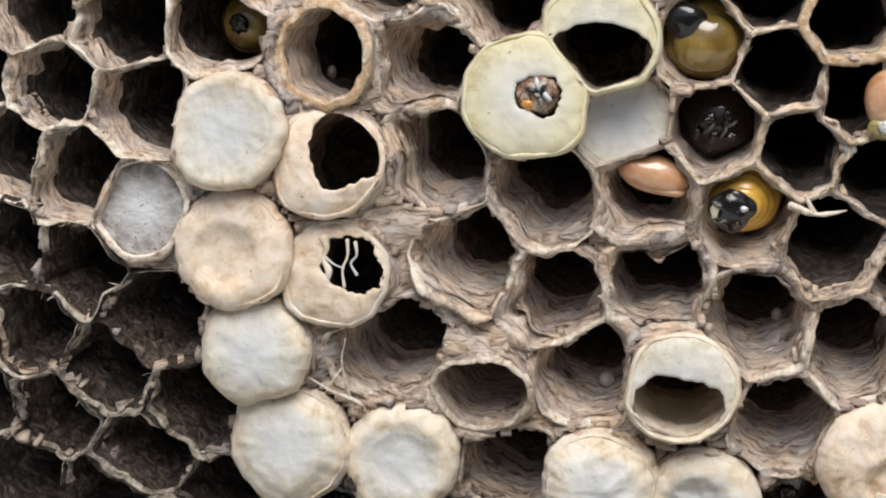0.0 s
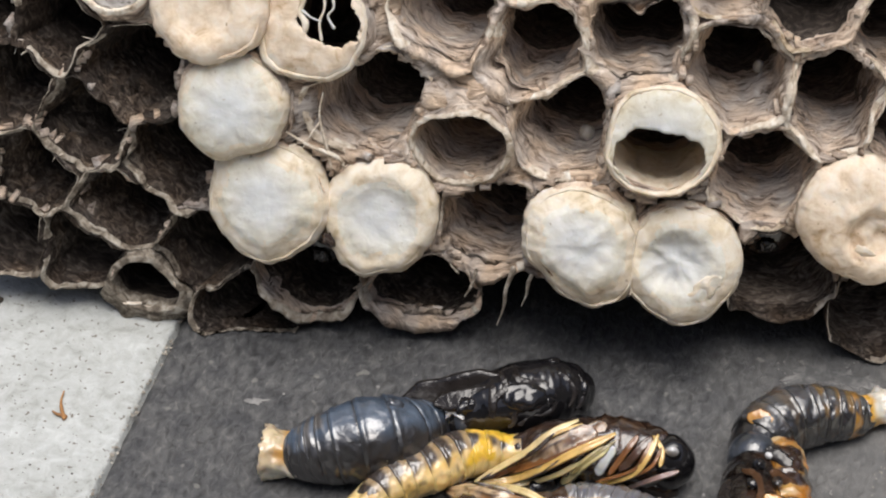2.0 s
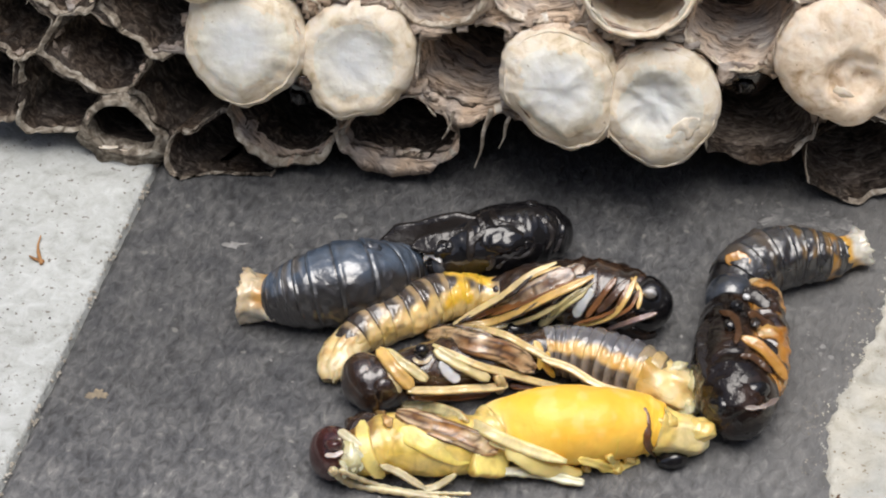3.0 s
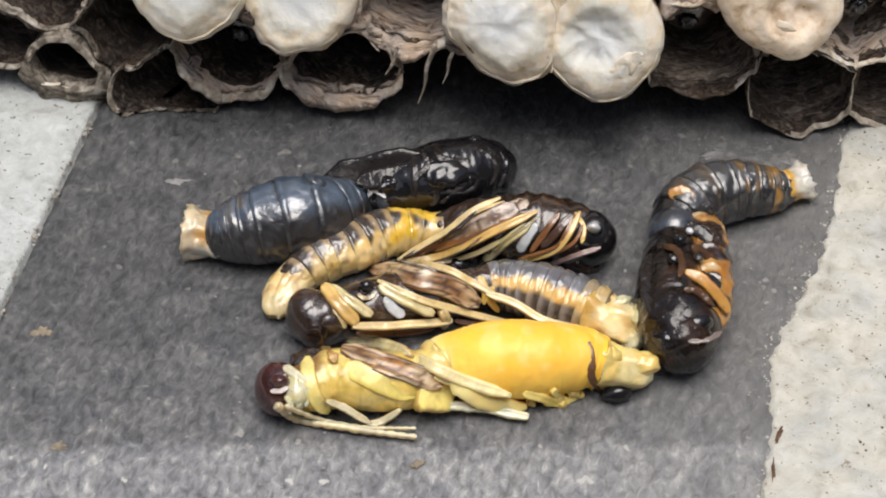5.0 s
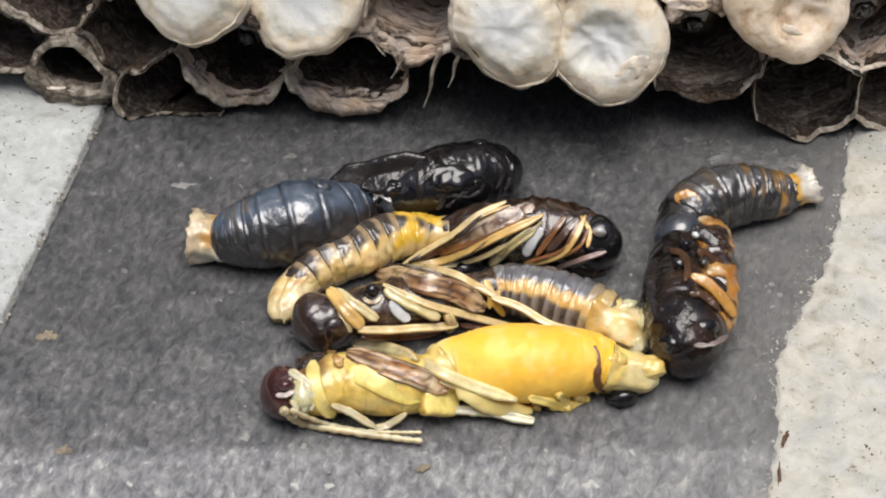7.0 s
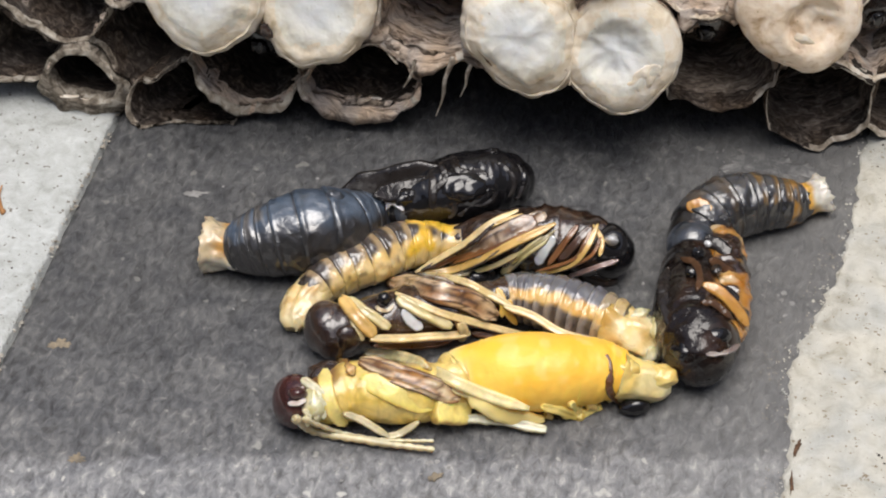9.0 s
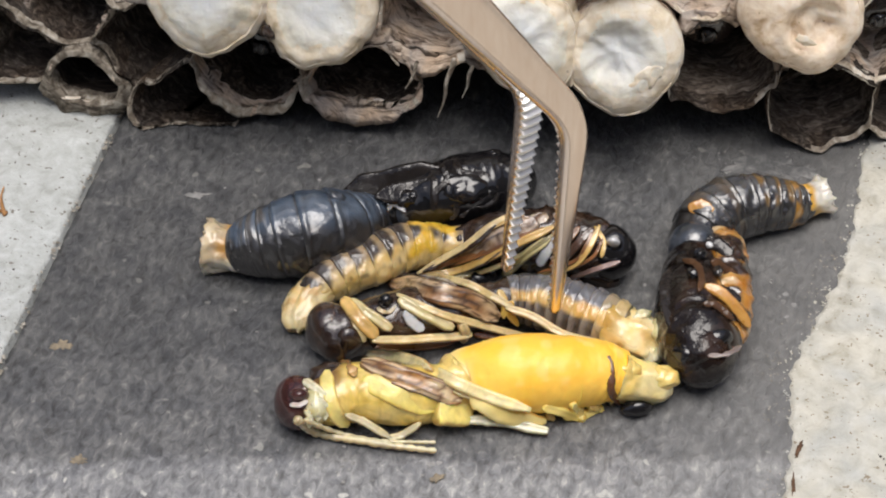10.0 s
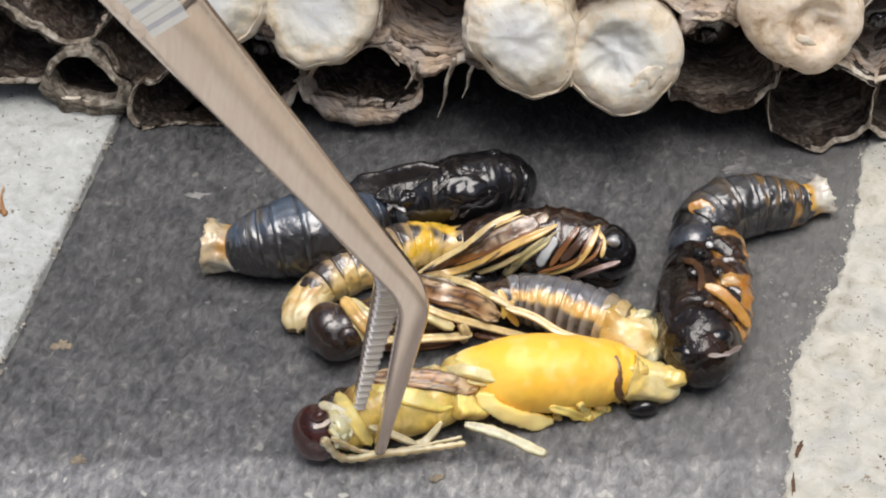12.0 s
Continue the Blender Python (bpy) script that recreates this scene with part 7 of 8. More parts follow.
    part("face", blob((-8.9, -17.9, 2.5), (1.15, 1.35, 1.4), (0, 0, 10), seed=8, wobble=0.2, scale=2, u=26, v=18), PALE, chest, "cream face")
    face_tone = streaked((0.74, 0.70, 0.52), (0.68, 0.60, 0.34), (0.5, 0.36, 0.14), 3)
    ribbon(chest, "brow", [(-9.7, -17.0, 4.0), (-8.9, -17.6, 3.9), (-8.1, -18.2, 3.5)], 0.36, SKIN_PALE, face_tone, 1, 0.28)
    ribbon(chest, "jaw", [(-10.6, -18.7, 3.4), (-9.9, -18.8, 3.5), (-9.4, -18.5, 3.6)], 0.2, SKIN_PALE, streaked((0.62, 0.50, 0.46), (0.7, 0.62, 0.56), MAHO, 3), 2, 0.2)
    ribbon(chest, "jaw", [(-10.2, -18.5, 3.7), (-9.9, -18.2, 3.9), (-9.6, -17.7, 4.0)], 0.16, SKIN_PALE, streaked((0.60, 0.44, 0.42), (0.66, 0.56, 0.52), MAHO, 3), 3, 0.16)
    for k, pts in enumerate((((((-9.2, -18.6, 3.5), (-8.6, -18.8, 3.1), (-8.7, -19.2, 2.3)),)), ((((-8.7, -18.3, 3.6), (-8.1, -18.6, 3.2), (-8.2, -19.0, 2.2)),)), ((((-9.6, -19.0, 3.2), (-9.2, -19.2, 2.7), (-9.3, -19.4, 1.9)),)))):
        ribbon(chest, "mouth_part", pts[0], 0.22, SKIN_PALE, face_tone, 11 + k, 0.24, knots=0.3)
    ribbon(chest, "collar", [(-8.1, -16.0, 3.9), (-8.0, -17.8, 3.8), (-7.5, -18.8, 2.7), (-6.7, -18.4, 0.9)], 0.55, SKIN_PALE, streaked((0.90, 0.74, 0.28), (0.87, 0.67, 0.18), (0.62, 0.40, 0.09), 5), 9, 0.22, ends=0.4, knots=0.1)
    ribbon(chest, "shoulder", [(-5.6, -16.8, 4.1), (-3.2, -18.0, 3.6), (-0.5, -18.2, 2.3)], 0.75, SKIN_PALE, streaked((0.90, 0.73, 0.22), (0.87, 0.66, 0.15), (0.70, 0.46, 0.09), 7), 12, 0.18, ends=0.3, groove=0.1, knots=0.08)
    part("neck", blob((-8.0, -15.6, 2.6), (1.6, 1.1, 1.3), seed=11, wobble=0.2, scale=1.8, u=26, v=18), BROWN, chest)
    ribbon(chest, "neck_scale", [(-7.4, -11.9, 0.3), (-6.5, -15.9, 4.2), (-6.1, -16.8, 4.2)], 0.3, SKIN_PALE, streaked(RUSSET, STRAW, UMBER, 3), 13, 0.24, knots=0.5)
    bead = streaked((0.60, 0.52, 0.31), (0.70, 0.63, 0.44), (0.42, 0.31, 0.14), 6)
    feeler(chest, [(-10.1, -19.5, 2.7), (-8.8, -18.8, 0.5), (-6.2, -19.4, 0.5), (-3.2, -20.0, 0.5), (-0.6, -20.4, 0.5)], 0.27, SKIN_PALE, bead, 1)
    feeler(chest, [(-9.5, -19.6, 2.8), (-7.2, -18.9, 0.6), (-4.4, -19.6, 0.6), (-2.4, -19.7, 0.6), (-0.6, -19.7, 0.6)], 0.17, SKIN_PALE, bead, 2)
    for k, pts in enumerate(((((-6.8, -18.9, 2.6), (-5.6, -18.8, 1.8), (-3.7, -19.2, 0.5)),), (((-3.9, -19.3, 0.5), (-2.8, -18.9, 0.5), (-1.6, -18.8, 1.6)),))):
        ribbon(chest, "leg", pts[0], 0.28, SKIN_PALE, streaked((0.72, 0.66, 0.48), (0.66, 0.56, 0.32), (0.46, 0.35, 0.15), 3), 3 + k, 0.24, knots=0.25)
    ribbon(chest, "wing_pad", [(-5.7, -15.5, 4.2), (-3.2, -16.8, 4.4), (-0.8, -17.5, 3.9), (1.3, -17.8, 3.0)], 0.78, SKIN_PALE, veined((0.70, 0.54, 0.33), (0.46, 0.22, 0.06), (0.11, 0.045, 0.014), 0.7, 1.7), 4, 0.26, relief=vein_relief(0.7, 1.7, 0.12))
    ribbon(chest, "leg", [(-5.7, -11.1, 0.5), (-3.3, -11.6, 0.5), (-0.9, -16.1, 4.3)], 0.5, SKIN_PALE, streaked(CREAM, (0.76, 0.68, 0.34), HONEY, 5), 5, 0.34)
    ribbon(chest, "leg", [(-2.7, -11.9, 0.5), (0.3, -16.9, 4.2), (2.7, -17.8, 3.5), (6.1, -18.3, 2.4)], 0.46, SKIN_PALE, streaked(CREAM, (0.80, 0.68, 0.30), (0.74, 0.58, 0.22), 6), 6, 0.3)
    ribbon(chest, "leg", [(0.7, -17.6, 3.6), (2.3, -17.7, 3.0), (3.2, -17.9, 1.7)], 0.3, SKIN_PALE, streaked((0.80, 0.62, 0.16), CREAM, HONEY, 6), 16, 0.26)
    ribbon(chest, "knee", [(-0.5, -18.5, 2.5), (0.5, -18.2, 2.0), (1.8, -17.6, 1.2)], 0.95, SKIN_PALE, streaked((0.90, 0.75, 0.26), (0.88, 0.69, 0.19), (0.62, 0.38, 0.07), 2), 12, 0.7, ends=0.7, knots=0.08)
    hind = ribbon(chest, "leg", [(1.2, -18.3, 1.3), (3.0, -18.1, 1.1), (4.8, -18.15, 0.8), (6.4, -18.4, 0.55), (7.4, -18.6, 0.5)], 0.37, SKIN_PALE, streaked((0.74, 0.72, 0.56), (0.66, 0.62, 0.40), (0.5, 0.42, 0.2), 7), 7, 0.32, ends=0.6, knots=0.25, label="pale hind leg", at=(1.2, -18.3, 1.5))
    return root, chest, hind


MAHO = (0.09, 0.03, 0.026)


def curled_pupa():
    path = [(28.75, 4.55, 1.03, 0.85), (27.4, 3.44, 1.37, 1.37), (26.0, 3.0, 1.79, 1.79), (23.4, 2.56, 2.22, 2.22), (20.7, 1.28, 2.39, 2.39), (18.84, -0.88, 2.14, 2.14), (18.9, -2.88, 2.05, 2.05),
            (18.25, -6.1, 2.5, 2.4), (18.0, -10.0, 2.8, 2.75), (18.3, -12.7, 2.7, 2.7), (18.94, -13.74, 2.14, 2.14), (19.0, -14.75, 1.88, 0.94)]
    root = empty("wasp_pupa", 20, -5)
    tagged(root, "bent black and orange wasp pupa, wet and mottled", "pupa", "pupae on the tile")
    crumpled(root, "tail_skin", [(29.2, 4.6, 1.4, 1.35), (28.4, 4.2, 1.4, 1.2), (27.4, 3.7, 1.5, 1.35), (26.2, 3.2, 1.75, 1.7)], 0.0, 1.0, SKIN_WET,
             lambda t, n, p: mixed((0.60, 0.55, 0.47), (0.60, 0.32, 0.05), soft_step(t + 0.35 * speckle(p, 0.7), 0.25, 0.55)), 5, 0.26)
    belly = part("abdomen", hull(path, 0.09, 0.5, 1, 0.03, fat=0.93, paint=lambda t, n, p: (0.012, 0.011, 0.012)), SKIN_WET, root, "black abdomen with orange mottling")

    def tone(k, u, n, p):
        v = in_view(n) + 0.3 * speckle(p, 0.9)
        # Upward faces go greyer, a soft sheen put into the pigment.
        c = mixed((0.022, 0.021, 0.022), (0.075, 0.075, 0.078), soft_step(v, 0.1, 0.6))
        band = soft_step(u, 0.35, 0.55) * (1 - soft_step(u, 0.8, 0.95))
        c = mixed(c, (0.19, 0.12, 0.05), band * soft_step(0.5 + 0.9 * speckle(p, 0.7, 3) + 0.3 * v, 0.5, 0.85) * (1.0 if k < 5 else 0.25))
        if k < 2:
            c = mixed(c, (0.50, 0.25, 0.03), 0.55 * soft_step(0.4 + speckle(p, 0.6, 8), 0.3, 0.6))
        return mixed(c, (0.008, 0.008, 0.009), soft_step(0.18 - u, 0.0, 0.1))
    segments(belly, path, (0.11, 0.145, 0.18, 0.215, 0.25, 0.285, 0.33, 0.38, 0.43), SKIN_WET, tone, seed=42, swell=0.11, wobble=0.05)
    ribbon(belly, "orange_patch", [(18.3, -0.1, 4.2), (19.2, 0.0, 4.55), (20.1, -0.4, 4.4)], 0.5, SKIN_WET, streaked((0.44, 0.19, 0.025), (0.50, 0.27, 0.06), UMBER, 3), 4, 0.2, knots=0.4, groove=0.0)
    part("shoulder", blob((18.6, -2.4, 2.6), (1.95, 1.8, 1.95), seed=8, wobble=0.06, u=30, v=20), SLATE_CHITIN, root, "smooth blue-black hump")

    def side(t, n, p):
        warm = soft_step(n.x + 0.5 * speckle(p, 0.6), 0.62, 0.85) * (1 - soft_step(t, 0.55, 0.7))
        c = mixed((0.010, 0.007, 0.006), (0.030, 0.016, 0.010), soft_step(speckle(p, 0.5, 6), 0.0, 0.4))
        return mixed(c, (0.30, 0.13, 0.02), warm)

    def glow(t, n, p):
        c = mixed((0.40, 0.16, 0.02), (0.52, 0.31, 0.09), 0.5 + 0.9 * speckle(p, 0.7, 2))
        c = mixed(c, (0.62, 0.52, 0.34), 0.6 * soft_step(speckle(p, 1.0, 7), 0.25, 0.45))
        return mixed(c, (0.030, 0.014, 0.008), soft_step(speckle(p, 0.75, 4) + 0.10 * n.z - 0.18 * n.x, -0.05, 0.15))
    part("thorax", hull(path, 0.50, 0.88, 7, 0.07, sides=48, scale=1.6, paint=side, per=16), SKIN_DARK, root, "dark brown-black thorax")
    flank = [(20.4, -0.9, 2.6, 1.0), (20.8, -2.6, 2.6, 1.5), (20.9, -5.4, 2.6, 1.65), (20.8, -8.3, 2.5, 1.65), (20.5, -10.6, 2.3, 1.5), (20.1, -12.0, 2.0, 0.9)]
    part("flank", hull(flank, 0.0, 1.0, 71, 0.16, sides=40, scale=1.9, paint=glow, per=14), SKIN_WET, root, "orange translucent flank with dark mottling")
    part("head", blob((18.4, -12.3, 2.75), (2.95, 2.45, 2.7), seed=6, wobble=0.07, scale=1.3, u=40, v=28), DULL_BLACK, root, "dark brown glossy head")
    part("eye", blob((19.3, -13.1, 4.0), (1.35, 0.95, 1.15), (20, 8, 18), seed=5, wobble=0.05, u=32, v=22), BLACK, root, "glossy black eye")
    ribbon(root, "brow", [(18.6, -14.9, 4.3), (19.8, -14.9, 4.4), (21.0, -13.9, 4.2)], 0.2, SKIN_WET, streaked((0.30, 0.25, 0.22), (0.12, 0.08, 0.07), INK, 3), 15, 0.2, knots=0.6)
    warm_leg = streaked((0.42, 0.17, 0.02), (0.62, 0.36, 0.09), (0.06, 0.022, 0.01), 3, 2.2)
    dusky = streaked(UMBER, (0.09, 0.045, 0.02), INK, 4)
    # The ribbon starting at (19.4, -3.4) paints in a crevice's shade.
    for k, (pts, w, tone_) in enumerate((((((18.7, -9.2, 5.5), (19.8, -9.7, 5.3), (21.0, -10.4, 4.4), (21.9, -11.2, 3.3)),), 0.44, warm_leg),
                                         ((((19.7, -9.0, 5.1), (20.7, -9.1, 4.6), (21.3, -9.5, 4.1)),), 0.3, LEG_BLACK), ((((19.4, -3.4, 4.5), (20.3, -4.1, 4.4), (21.1, -4.9, 4.1)),), 0.5, LEG_BLACK),
                                         ((((19.4, -6.2, 5.0), (20.5, -6.4, 4.3), (21.5, -6.8, 3.5)),), 0.42, dusky),
                                         ((((17.4, -6.3, 5.2), (18.2, -7.2, 5.6), (18.5, -8.6, 5.7), (18.2, -10.0, 5.6)),), 0.3, dusky), ((((16.4, -6.8, 4.6), (15.9, -9.0, 4.7), (16.1, -11.4, 4.6), (16.9, -13.2, 4.5)),), 0.45, LEG_BLACK),
                                         ((((18.4, -11.2, 5.7), (19.4, -11.2, 5.5), (20.6, -11.8, 4.7)),), 0.28, dusky))):
        ribbon(root, "leg", pts[0], w, SKIN_DARK if tone_ is LEG_BLACK or tone_ is dusky else SKIN_WET, tone_, 50 + k, 0.22, knots=0.3, groove=0.04)
    # The small silver stub imitates a wet highlight.
    for k, (c, r, m) in enumerate((((19.5, -4.2, 4.6), (0.3, 0.28, 0.25), SILVER), ((18.7, -5.4, 4.9), (0.55, 0.5, 0.4), BLACK), ((19.9, -7.1, 4.8), (0.6, 0.45, 0.4), MOTTLE), ((18.0, -8.0, 5.5), (0.5, 0.55, 0.4), BLACK),
                                   ((17.2, -14.0, 3.6), (1.1, 0.9, 1.0), BLACK), ((18.6, -14.8, 2.2), (1.2, 0.7, 0.9), BLACK))):
        part("leg_stub", blob(c, r, (10 * k, 20, 35 * k), seed=60 + k, wobble=0.25, scale=2.0, u=24, v=16), m, root)


black_pupa()
brown_pupa()
striped_pupa()
soft_pupa, soft_chest, soft_leg = yellow_pupa()
curled_pupa()


# ---- the tweezers: two bent steel arms, the far one ridged on its inner face ----
LEAN = Vector((-0.628, 0.19, 0.767)).normalized()
WIDTHS = [(0.0, 0.36, 0.34), (3.0, 0.48, 0.42), (8.0, 0.70, 0.50), (13.0, 0.90, 0.58), (16.0, 1.02, 0.64), (20.0, 1.20, 0.70), (28.0, 1.52, 0.8), (36.0, 1.88, 0.8), (45.0, 2.35, 0.8), (60.0, 2.9, 0.8), (80.0, 3.2, 0.75), (100.0, 3.1, 0.66), (112.0, 2.4, 0.66)]


def arm_frames(step, side):
    """Stations along an arm, from its tip round the bend and up the shank."""
    out, d = [], 0.0
    stops_ = np.array(WIDTHS)
    while d <= 112.0:
        w = np.interp(d, stops_[:, 0], stops_[:, 1])
        h = np.interp(d, stops_[:, 0], stops_[:, 2])
        bend = min(max((d - 13.0) / 6.0, 0.0), 1.0)
        bend = bend * bend * (3 - 2 * bend)
        way = (Vector((0, 0, 1)) * (1 - bend) + LEAN * bend).normalized()
        if not out:
            p = Vector((0, 0, 0))
        else:
            p = out[-1][0] + out[-1][1] * (d - out[-1][4])
        out.append((p, way, w, h, d))
        d += step if d < 24 or 42 < d < 62 else 1.5
    return out


def tweezer_arm(name, side, parent, ridged, label):
    """side +1: its outer face looks towards -y, -1: its outer face looks towards +y."""
    bm = bmesh.new()
    section = [(-1.0, -0.35), (-0.86, -0.8), (-0.55, -1.0), (0.55, -1.0), (0.86, -0.8), (1.0, -0.35), (1.0, 0.5), (0.9, 0.9), (0.7, 1.0), (-0.7, 1.0), (-0.9, 0.9), (-1.0, 0.5)]
    loops, grooves = [], []
    for p, way, w, h, d in arm_frames(0.25, side):
        right = Vector((0, 1, 0)).cross(way).normalized()
        inward = (Vector((0, 1, 0)) - way * way.y).normalized() * side
        ridge = 0.0
        if ridged and 0.6 < d < 20:
            ridge = 0.16 if int(d / 0.25) % 3 == 0 else -0.16
        outer = 0.0
        if 42.5 < d < 61:
            outer = 0.10 if int(d / 0.25) % 6 < 3 else -0.10
        loop = []
        for a, b in section:
            off = h * b + (ridge if b > 0.8 else 0) - (outer if b < -0.9 else 0)
            loop.append(bm.verts.new(p + right * (w * a) + inward * off))
        loops.append(loop)
        grooves.append((ridge != 0.0, outer != 0.0))
    n = len(section)
    for k in range(len(loops) - 1):
        for i in range(n):
            j = (i + 1) % n
            f = bm.faces.new((loops[k][i], loops[k][j], loops[k + 1][j], loops[k + 1][i]))
            if (grooves[k][0] and i in (7, 8, 9)) or (grooves[k][1] and i == 2):
                f.material_index = 1
    bm.faces.new(loops[0][::-1])
    bm.faces.new(loops[-1])
    bmesh.ops.recalc_face_normals(bm, faces=bm.faces)
    ob = part(name, bm, [STEEL, STEEL_BRIGHT], parent, label, smooth=False)
    for q in ob.data.polygons:
        q.use_smooth = q.material_index == 0
    return ob


tweezers = new("tweezers")
tweezers.empty_display_size = 0.004
tagged(tweezers, "bent-tip stainless steel tweezers with ridged inner faces", "tweezers")
tweezer_arm("arm", 1, tweezers, True, "smooth outer face of brushed steel")
far_arm = tweezer_arm("arm", -1, tweezers, True, "ridged inner face of bright steel")
spine = arm_frames(0.25, 1)[-1][0]
part("joint", blob(tuple(spine), (2.6, 2.4, 3.2), (0, -38, 0), seed=2, wobble=0.02), STEEL, tweezers)


def held(tip, way, turn=0.0):
    """The tweezers with the tip of their near arm at tip (mm) and its shank along way; turn: degrees about that."""
    z = Vector(way).normalized()
    y = Vector((-math.sin(radians(27 + turn)), math.cos(radians(27 + turn)), 0.0))
    y = (y - z * y.dot(z)).normalized()
    x = y.cross(z)
    return Matrix(((x.x, y.x, z.x, tip[0] * MM), (x.y, y.y, z.y, tip[1] * MM), (x.z, y.z, z.z, tip[2] * MM), (0, 0, 0, 1)))


# ---- litter on the tiles ----
def crumb(name, x, y, size, mat, seed, label, category, z=0.0, turn=0):
    """A thin flake or grain with a broken outline."""
    bm = bmesh.new()
    frames = []
    for q, k in ((0.0, 1.05), (0.6, 1.0), (1.0, 0.62)):
        frames.append(((x, y, z - 0.03 + size[2] * q), (math.cos(radians(turn)), math.sin(radians(turn)), 0), (-math.sin(radians(turn)), math.cos(radians(turn)), 0), size[0] * k, size[1] * k))
    rings(bm, frames, 40, lambda k, th: 1 + 0.6 * noise.noise(Vector((math.cos(th) * 1.3 + seed * 3.3, math.sin(th) * 1.3, seed))) + 0.6 * noise.noise(Vector((math.cos(th) * 3.4 + seed, math.sin(th) * 3.4, 5.0))))
    bmesh.ops.recalc_face_normals(bm, faces=bm.faces)
    return tagged(part(name, bm, mat, at=(x, y, z)), label, category)


splinter = empty("straw_splinter", -33.9, 4.6, 0.3)
tagged(splinter, "forked orange-brown splinter lying on the pale slab", "splinter")
part("prong", tube([(-33.5, 3.3, 0.45, 0.16), (-33.8, 4.2, 0.5, 0.14), (-34.0, 5.2, 0.55, 0.09), (-33.9, 6.2, 0.6, 0.05)], 8, 5, wobble=0.3), DEBRIS, splinter)
part("prong", tube([(-33.4, 3.5, 0.45, 0.15), (-34.0, 3.7, 0.5, 0.12), (-34.5, 4.0, 0.55, 0.06)], 8, 5, wobble=0.3), DEBRIS, splinter)

crumb("ochre_crumb", -27.8, -9.9, (0.7, 0.4, 0.04), RUST, 1, "flat ochre crumb on the dark tile", "crumb")
crumb("brown_crumb", -25.4, -20.8, (0.55, 0.35, 0.03), RUST, 2, "flat brown stain of crumb on the dark tile", "crumb")
crumb("lime_fleck", -19.0, 5.9, (0.8, 0.3, 0.05), LIME, 3, "pale lime fleck on the dark tile", "fleck")
crumb("bark_chip", -0.4, -22.4, (0.6, 0.3, 0.05), RUST, 5, "small tan chip on the dark tile", "crumb", turn=30)
crumb("seed_husk", 24.9, -19.9, (0.16, 0.75, 0.25), HUSK, 6, "thin rusty brown husk beside the cement edge", "crumb", 0.05, turn=-20)
crumb("seed_husk", 24.2, -23.2, (0.13, 0.7, 0.2), HUSK, 7, "thin rusty brown husk beside the cement edge", "crumb", 0.05, turn=-5)
crumb("grit_grain", -40.8, 17.0, (0.4, 0.35, 0.4), GRIT, 8, "black grain of grit on the pale slab", "grit", 0.3)
litter = random.Random(5)


def scatter(name, count, box, size, mat, seed, label, z, turn=0.0, flat=0.35, bunch=0.0, bend=None):
    """Tiny grains lying on a slab, one object; turn: the box's angle, bunch: how far they gather in drifts, bend: the line that they follow."""
    bm = bmesh.new()
    rnd = random.Random(seed)
    spin = Matrix.Rotation(radians(turn), 4, "Z")
    done = 0
    for k in range(count * 6):
        x, y = rnd.uniform(box[0], box[1]), rnd.uniform(box[2], box[3])
        if noise.noise(Vector((x * 0.45, y * 0.45, seed))) < bunch - 0.5 or done >= count:
            continue
        done += 1
        x += bend(y) if bend else 0.0
        s = size * rnd.uniform(0.3, 1.0) ** 1.5 * 1.4
        m = spin @ Matrix.Translation((x, y, z)) @ Euler((rnd.uniform(-0.3, 0.3), rnd.uniform(-0.3, 0.3), rnd.uniform(0, 6))).to_matrix().to_4x4() @ Matrix.Diagonal((s, s * rnd.uniform(0.35, 1), s * flat, 1))
        made_ = bmesh.ops.create_icosphere(bm, subdivisions=1, radius=1.0, matrix=m)
        for v in made_["verts"]:
            v.co += Vector((rnd.uniform(-1, 1), rnd.uniform(-1, 1), rnd.uniform(-1, 1) * flat)) * s * 0.3
    ob = part(name, bm, mat, smooth=False)
    return tagged(ob, label, kind="stuff")


scatter("lime_grains", 60, (-25, 24, -24, 9), 0.11, LIME, 3, "scattered pale lime grains on the dark tile", -0.02, flat=0.2, bunch=0.45)
crumb("lime_smear", 24.6, 9.3, (2.6, 1.0, 0.03), SMEAR, 11, "thin pale lime smear on the dark tile by the comb", "smear", turn=8)
crumb("lime_smear", 27.6, 8.6, (1.7, 0.8, 0.03), SMEAR, 12, "thin pale lime smear on the dark tile by the comb", "smear", turn=-10)
scatter("lime_flakes", 40, (21.5, 28.3, 7.6, 11.0), 0.11, LIME, 8, "thin pale lime flakes on the dark tile near the comb", -0.03, flat=0.10, bunch=0.4)
scatter("lime_flakes", 14, (23.5, 26.0, -7.5, -3.0), 0.24, LIME, 9, "thin pale lime flakes on the dark tile beside the pupa", -0.03, flat=0.12, bunch=0.5)
scatter("lime_flakes", 36, (-14.0, 2.0, -25.0, -19.5), 0.18, LIME, 10, "thin pale lime flakes near the tile's worn front", -0.04, flat=0.10, bunch=0.5)
scatter("dark_grains", 150, (30, 44, -24, 14), 0.10, GRIT, 4, "fine dark grains on the rough cement", 0.3)
scatter("dark_grains", 90, (-48, -32, -10, 16), 0.08, GRIT, 6, "fine dark grains on the pale slab", 0.32)
scatter("mortar_grains", 420, (TILE_RIGHT - 0.9, TILE_RIGHT + 0.8, -36, 22), 0.11, CEMENT_OLD, 12, "crumbs of whitish mortar along the cement's ragged edge", 0.0, TILE_TURN, 0.3, 0.35, smear)
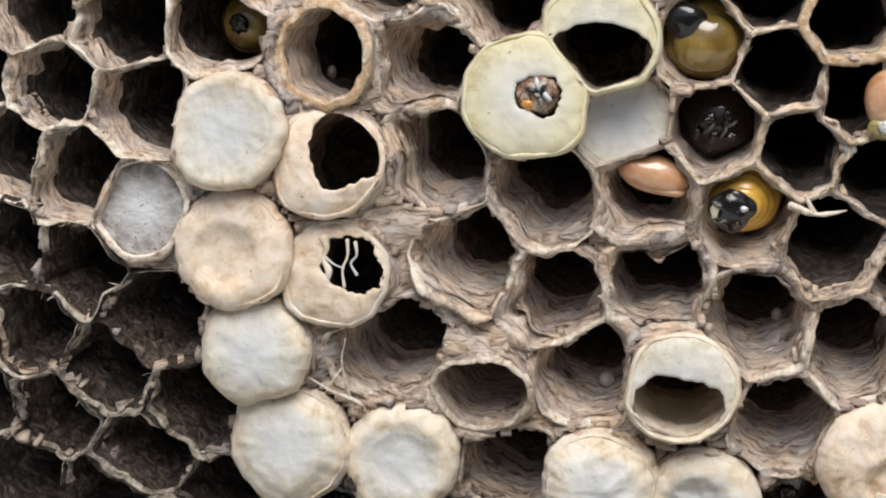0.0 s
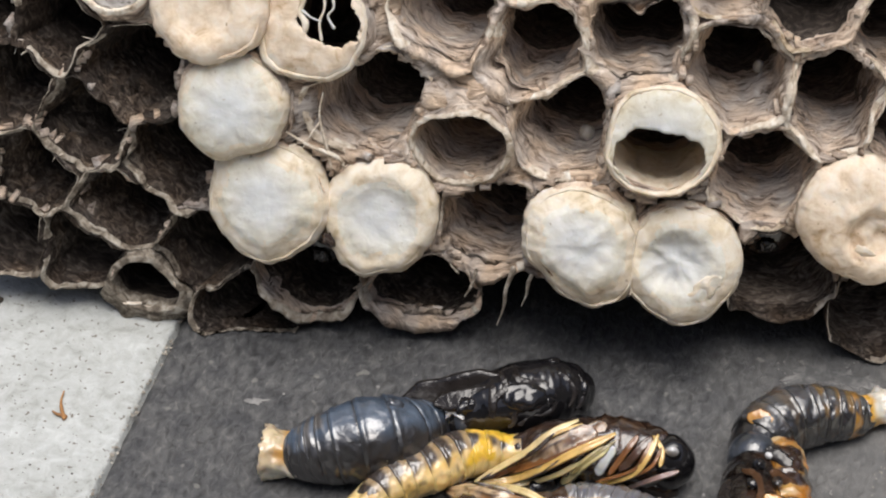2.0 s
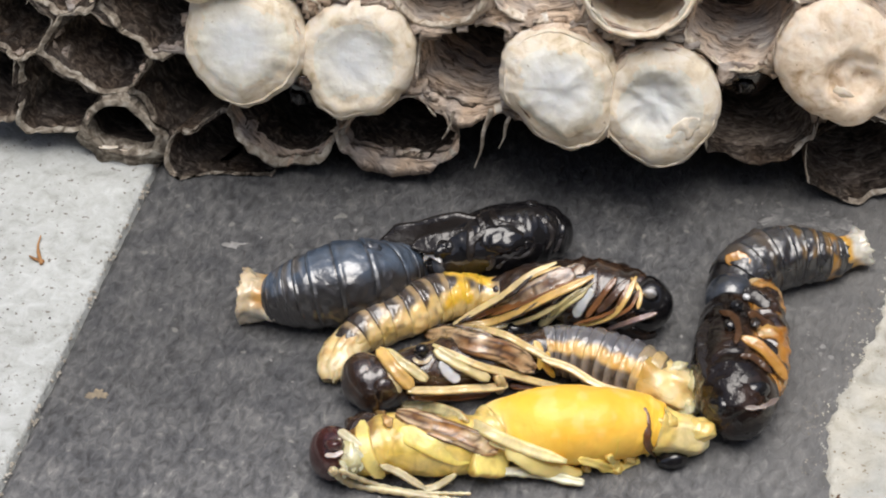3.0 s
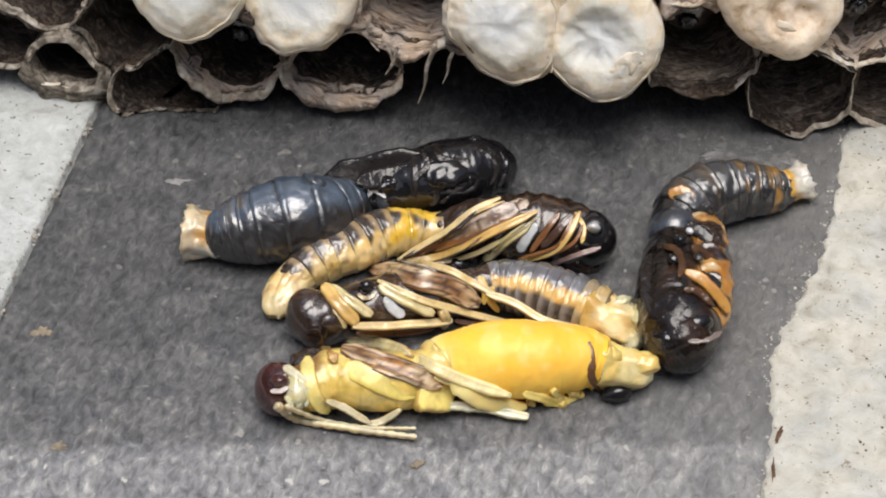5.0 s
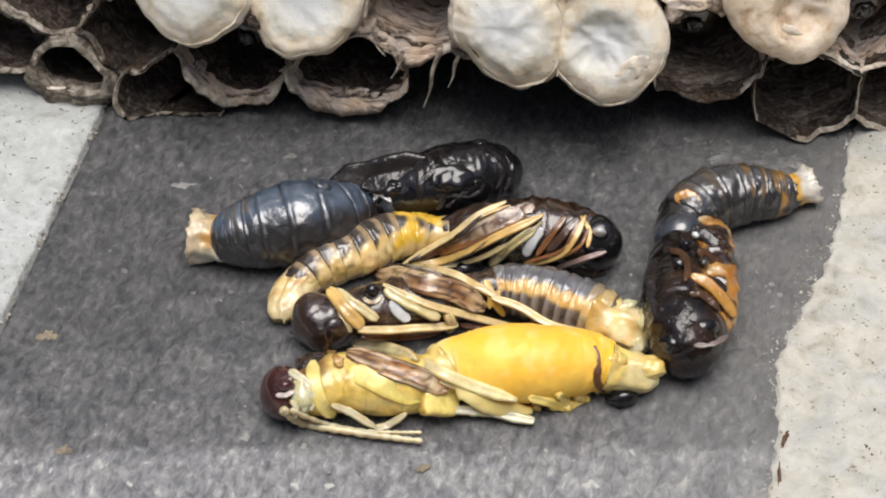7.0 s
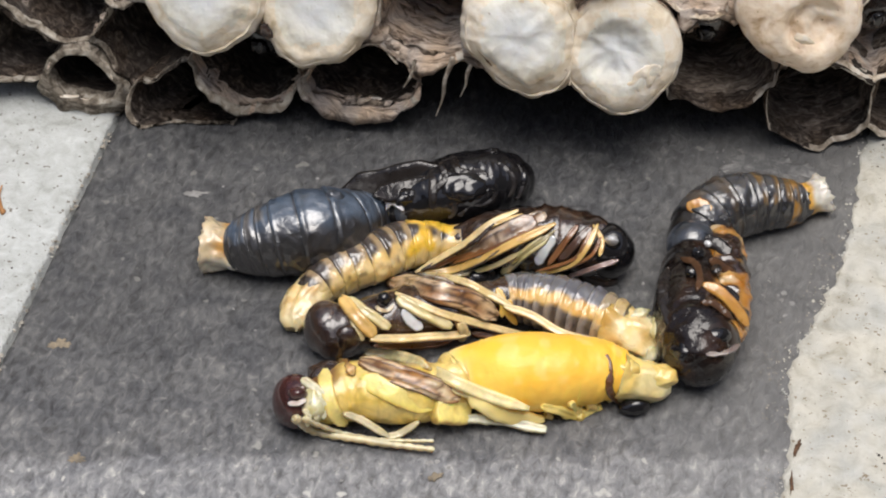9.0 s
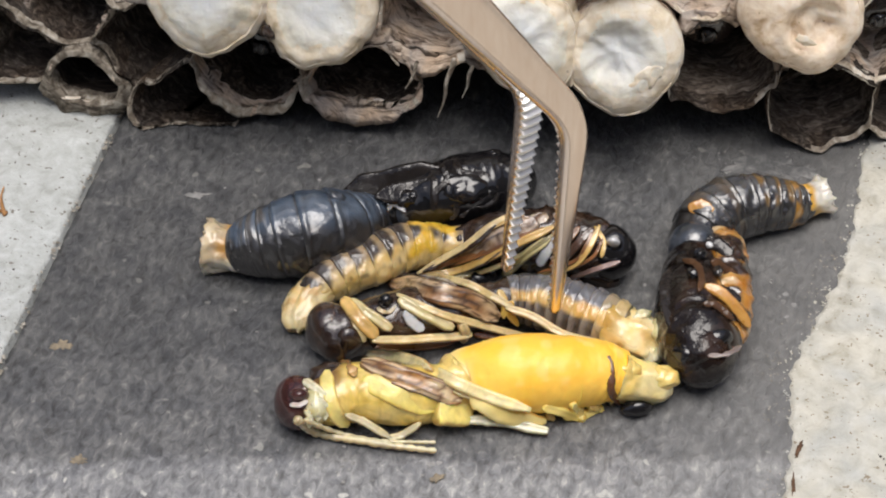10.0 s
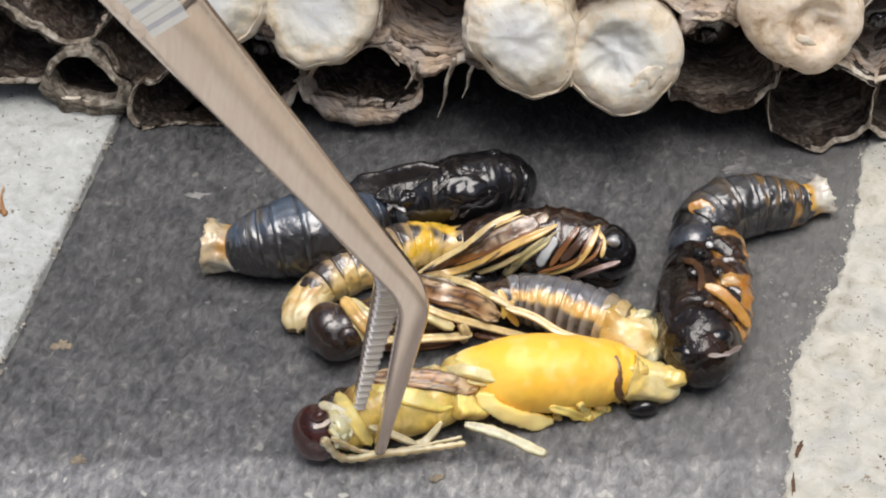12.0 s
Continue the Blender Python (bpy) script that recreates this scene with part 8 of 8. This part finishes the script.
scatter("mortar_grains", 420, (TILE_RIGHT - 2.4, TILE_RIGHT + 0.2, -36, 10), 0.075, CHIP, 14, "fine tan dust off the cement's ragged edge", -0.02, TILE_TURN, 0.25, 0.4, smear)
scatter("mortar_grains", 420, (TILE_LEFT - 0.75, TILE_LEFT + 0.15, -36, 22), 0.14, CHIP, 13, "tan crumbs along the pale slab's chipped edge", 0.05, TILE_TURN, 0.6, 0.3)


# ---- what moves: the tweezers come in, poke at the pile and drag the soft yellow pupa's fore part ----
def motions():
    walk(tweezers, [(0.0, held((150, -30, 0.1), (0.1, 0.1, 0.98))), (8.7, held((150, -30, 0.1), (0.1, 0.1, 0.98))), (9.0, held((60, 0, 60), (0.1, 0.1, 0.98))), (9.2, held((11, 1.5, 27), (0.08, 0.12, 0.98))),
        (9.3, held((9.04, 6.78, 10.00), (0.06, 0.12, 0.99), 9)),
        (9.4, held((8.12, 0.96, 6.50), (0.10, 0.15, 0.98), 9)),
        (9.5, held((9.29, -5.87, 6.50), (0.09, 0.21, 0.97), 9)),
        (9.6, held((11.57, -8.78, 6.50), (0.02, 0.12, 0.99), 9)),
        (9.7, held((11.95, -8.33, 6.50), (0.03, 0.05, 1.00), 9)),
        (9.8, held((12.05, -10.57, 6.50), (0.04, 0.21, 0.98), 9)),
        (9.9, held((10.58, -12.12, 6.50), (0.01, 0.15, 0.99), 9)),
        (10.0, held((7.86, -12.56, 6.50), (0.06, 0.13, 0.99), 9)),
        (10.1, held((4.93, -2.27, 10.00), (0.05, 0.09, 0.99), 9)),
        (10.2, held((-4.20, -4.80, 10.00), (0.11, 0.09, 0.99), 9)),
        (10.3, held((-8.21, -17.72, 5.00), (0.12, 0.12, 0.99), 9)),
        (10.4, held((-8.75, -20.22, 5.00), (0.20, 0.09, 0.98), 9)),
        (10.5, held((-8.55, -21.56, 5.00), (0.21, 0.08, 0.97), 9)),
        (10.6, held((-5.55, -17.72, 5.00), (0.16, 0.21, 0.96), 0)),
        (10.7, held((-3.81, -16.40, 5.00), (0.14, 0.09, 0.99), 0)),
        (10.8, held((-5.27, -16.61, 5.00), (0.12, 0.16, 0.98), 0)),
        (10.9, held((-8.60, -15.76, 5.00), (0.18, 0.13, 0.98), 0)),
        (11.0, held((-6.28, -20.02, 5.00), (0.18, 0.08, 0.98), 0)),
        (11.1, held((-4.89, -17.93, 5.00), (0.15, 0.04, 0.99), 0)),
        (11.2, held((-3.41, -17.41, 5.00), (0.17, 0.04, 0.98), 0)),
        (11.3, held((-3.00, -18.98, 5.00), (0.17, 0.12, 0.98), 0)),
        (11.4, held((-3.58, -21.66, 5.00), (0.18, 0.05, 0.98), 0)),
        (11.5, held((-4.82, -21.45, 5.00), (0.20, 0.04, 0.98), 0)),
        (11.6, held((-5.58, -19.86, 5.00), (0.20, -0.03, 0.98), 0)),
        (11.7, held((-6.41, -21.05, 5.00), (0.19, -0.05, 0.98), 0)),
        (11.8, held((-5.53, -20.23, 3.60), (0.16, -0.05, 0.99), 0)),
        (11.9, held((-3.94, -20.89, 2.40), (0.14, -0.10, 0.98), -12)),
        (12.0, held((-4.36, -22.02, 2.40), (0.17, -0.05, 0.98), -12)),
    ])
    gaps = [(0.0, 5.0), (9.0, 5.0), (9.5, 4.4), (9.8, 5.0), (10.0, 5.6), (10.2, 6.6), (10.5, 8.8), (10.7, 6.0), (10.9, 3.6), (11.1, 4.2), (11.2, 5.4), (11.6, 6.6), (11.8, 6.6), (11.9, 4.2), (12.0, 3.1)]
    walk(far_arm, [(t, pose(-g * (0.13 if 10.55 < t < 11.85 else 0.33 if t > 11.85 else 0.0) * MM, g * MM, 0, math.degrees(g / 110.0), 0, 0)) for t, g in gaps])
    bx, by, bz = soft_pupa.location
    walk(soft_pupa, [(t, pose(bx + x * MM, by + y * MM, bz, 0, 0, a)) for t, x, y, a in
                     ((0.0, 0, 0, 0), (11.3, 0, 0, 0), (11.5, -0.2, 0.2, 0), (11.6, -0.2, 0.35, 0.6), (11.8, -0.1, 0.2, 0.3), (11.9, 0.4, 0.0, 0.0), (12.0, 0.5, 0.0, 0.0))])
    cx, cy, cz = soft_chest.location
    walk(soft_chest, [(t, pose(cx, cy, cz, rx, 0, rz)) for t, rx, rz in
                      ((0.0, 0, 0), (11.3, 0, 0), (11.5, -3, 1.5), (11.7, -4, 2.5), (11.8, -3, 3.5), (11.9, -12, 12.0), (12.0, -16, 17.0))])
    lx, ly, lz = soft_leg.location
    walk(soft_leg, [(t, pose(lx + x * MM, ly + y * MM, lz, 0, 0, rz)) for t, x, y, rz in
                    ((0.0, 0, 0, 0), (11.4, 0, 0, 0), (11.7, 0, 0, -2), (11.8, -0.2, -0.2, -6), (11.9, -1.2, -0.8, -36.0), (12.0, -1.3, -1.1, -43.0))])


motions()
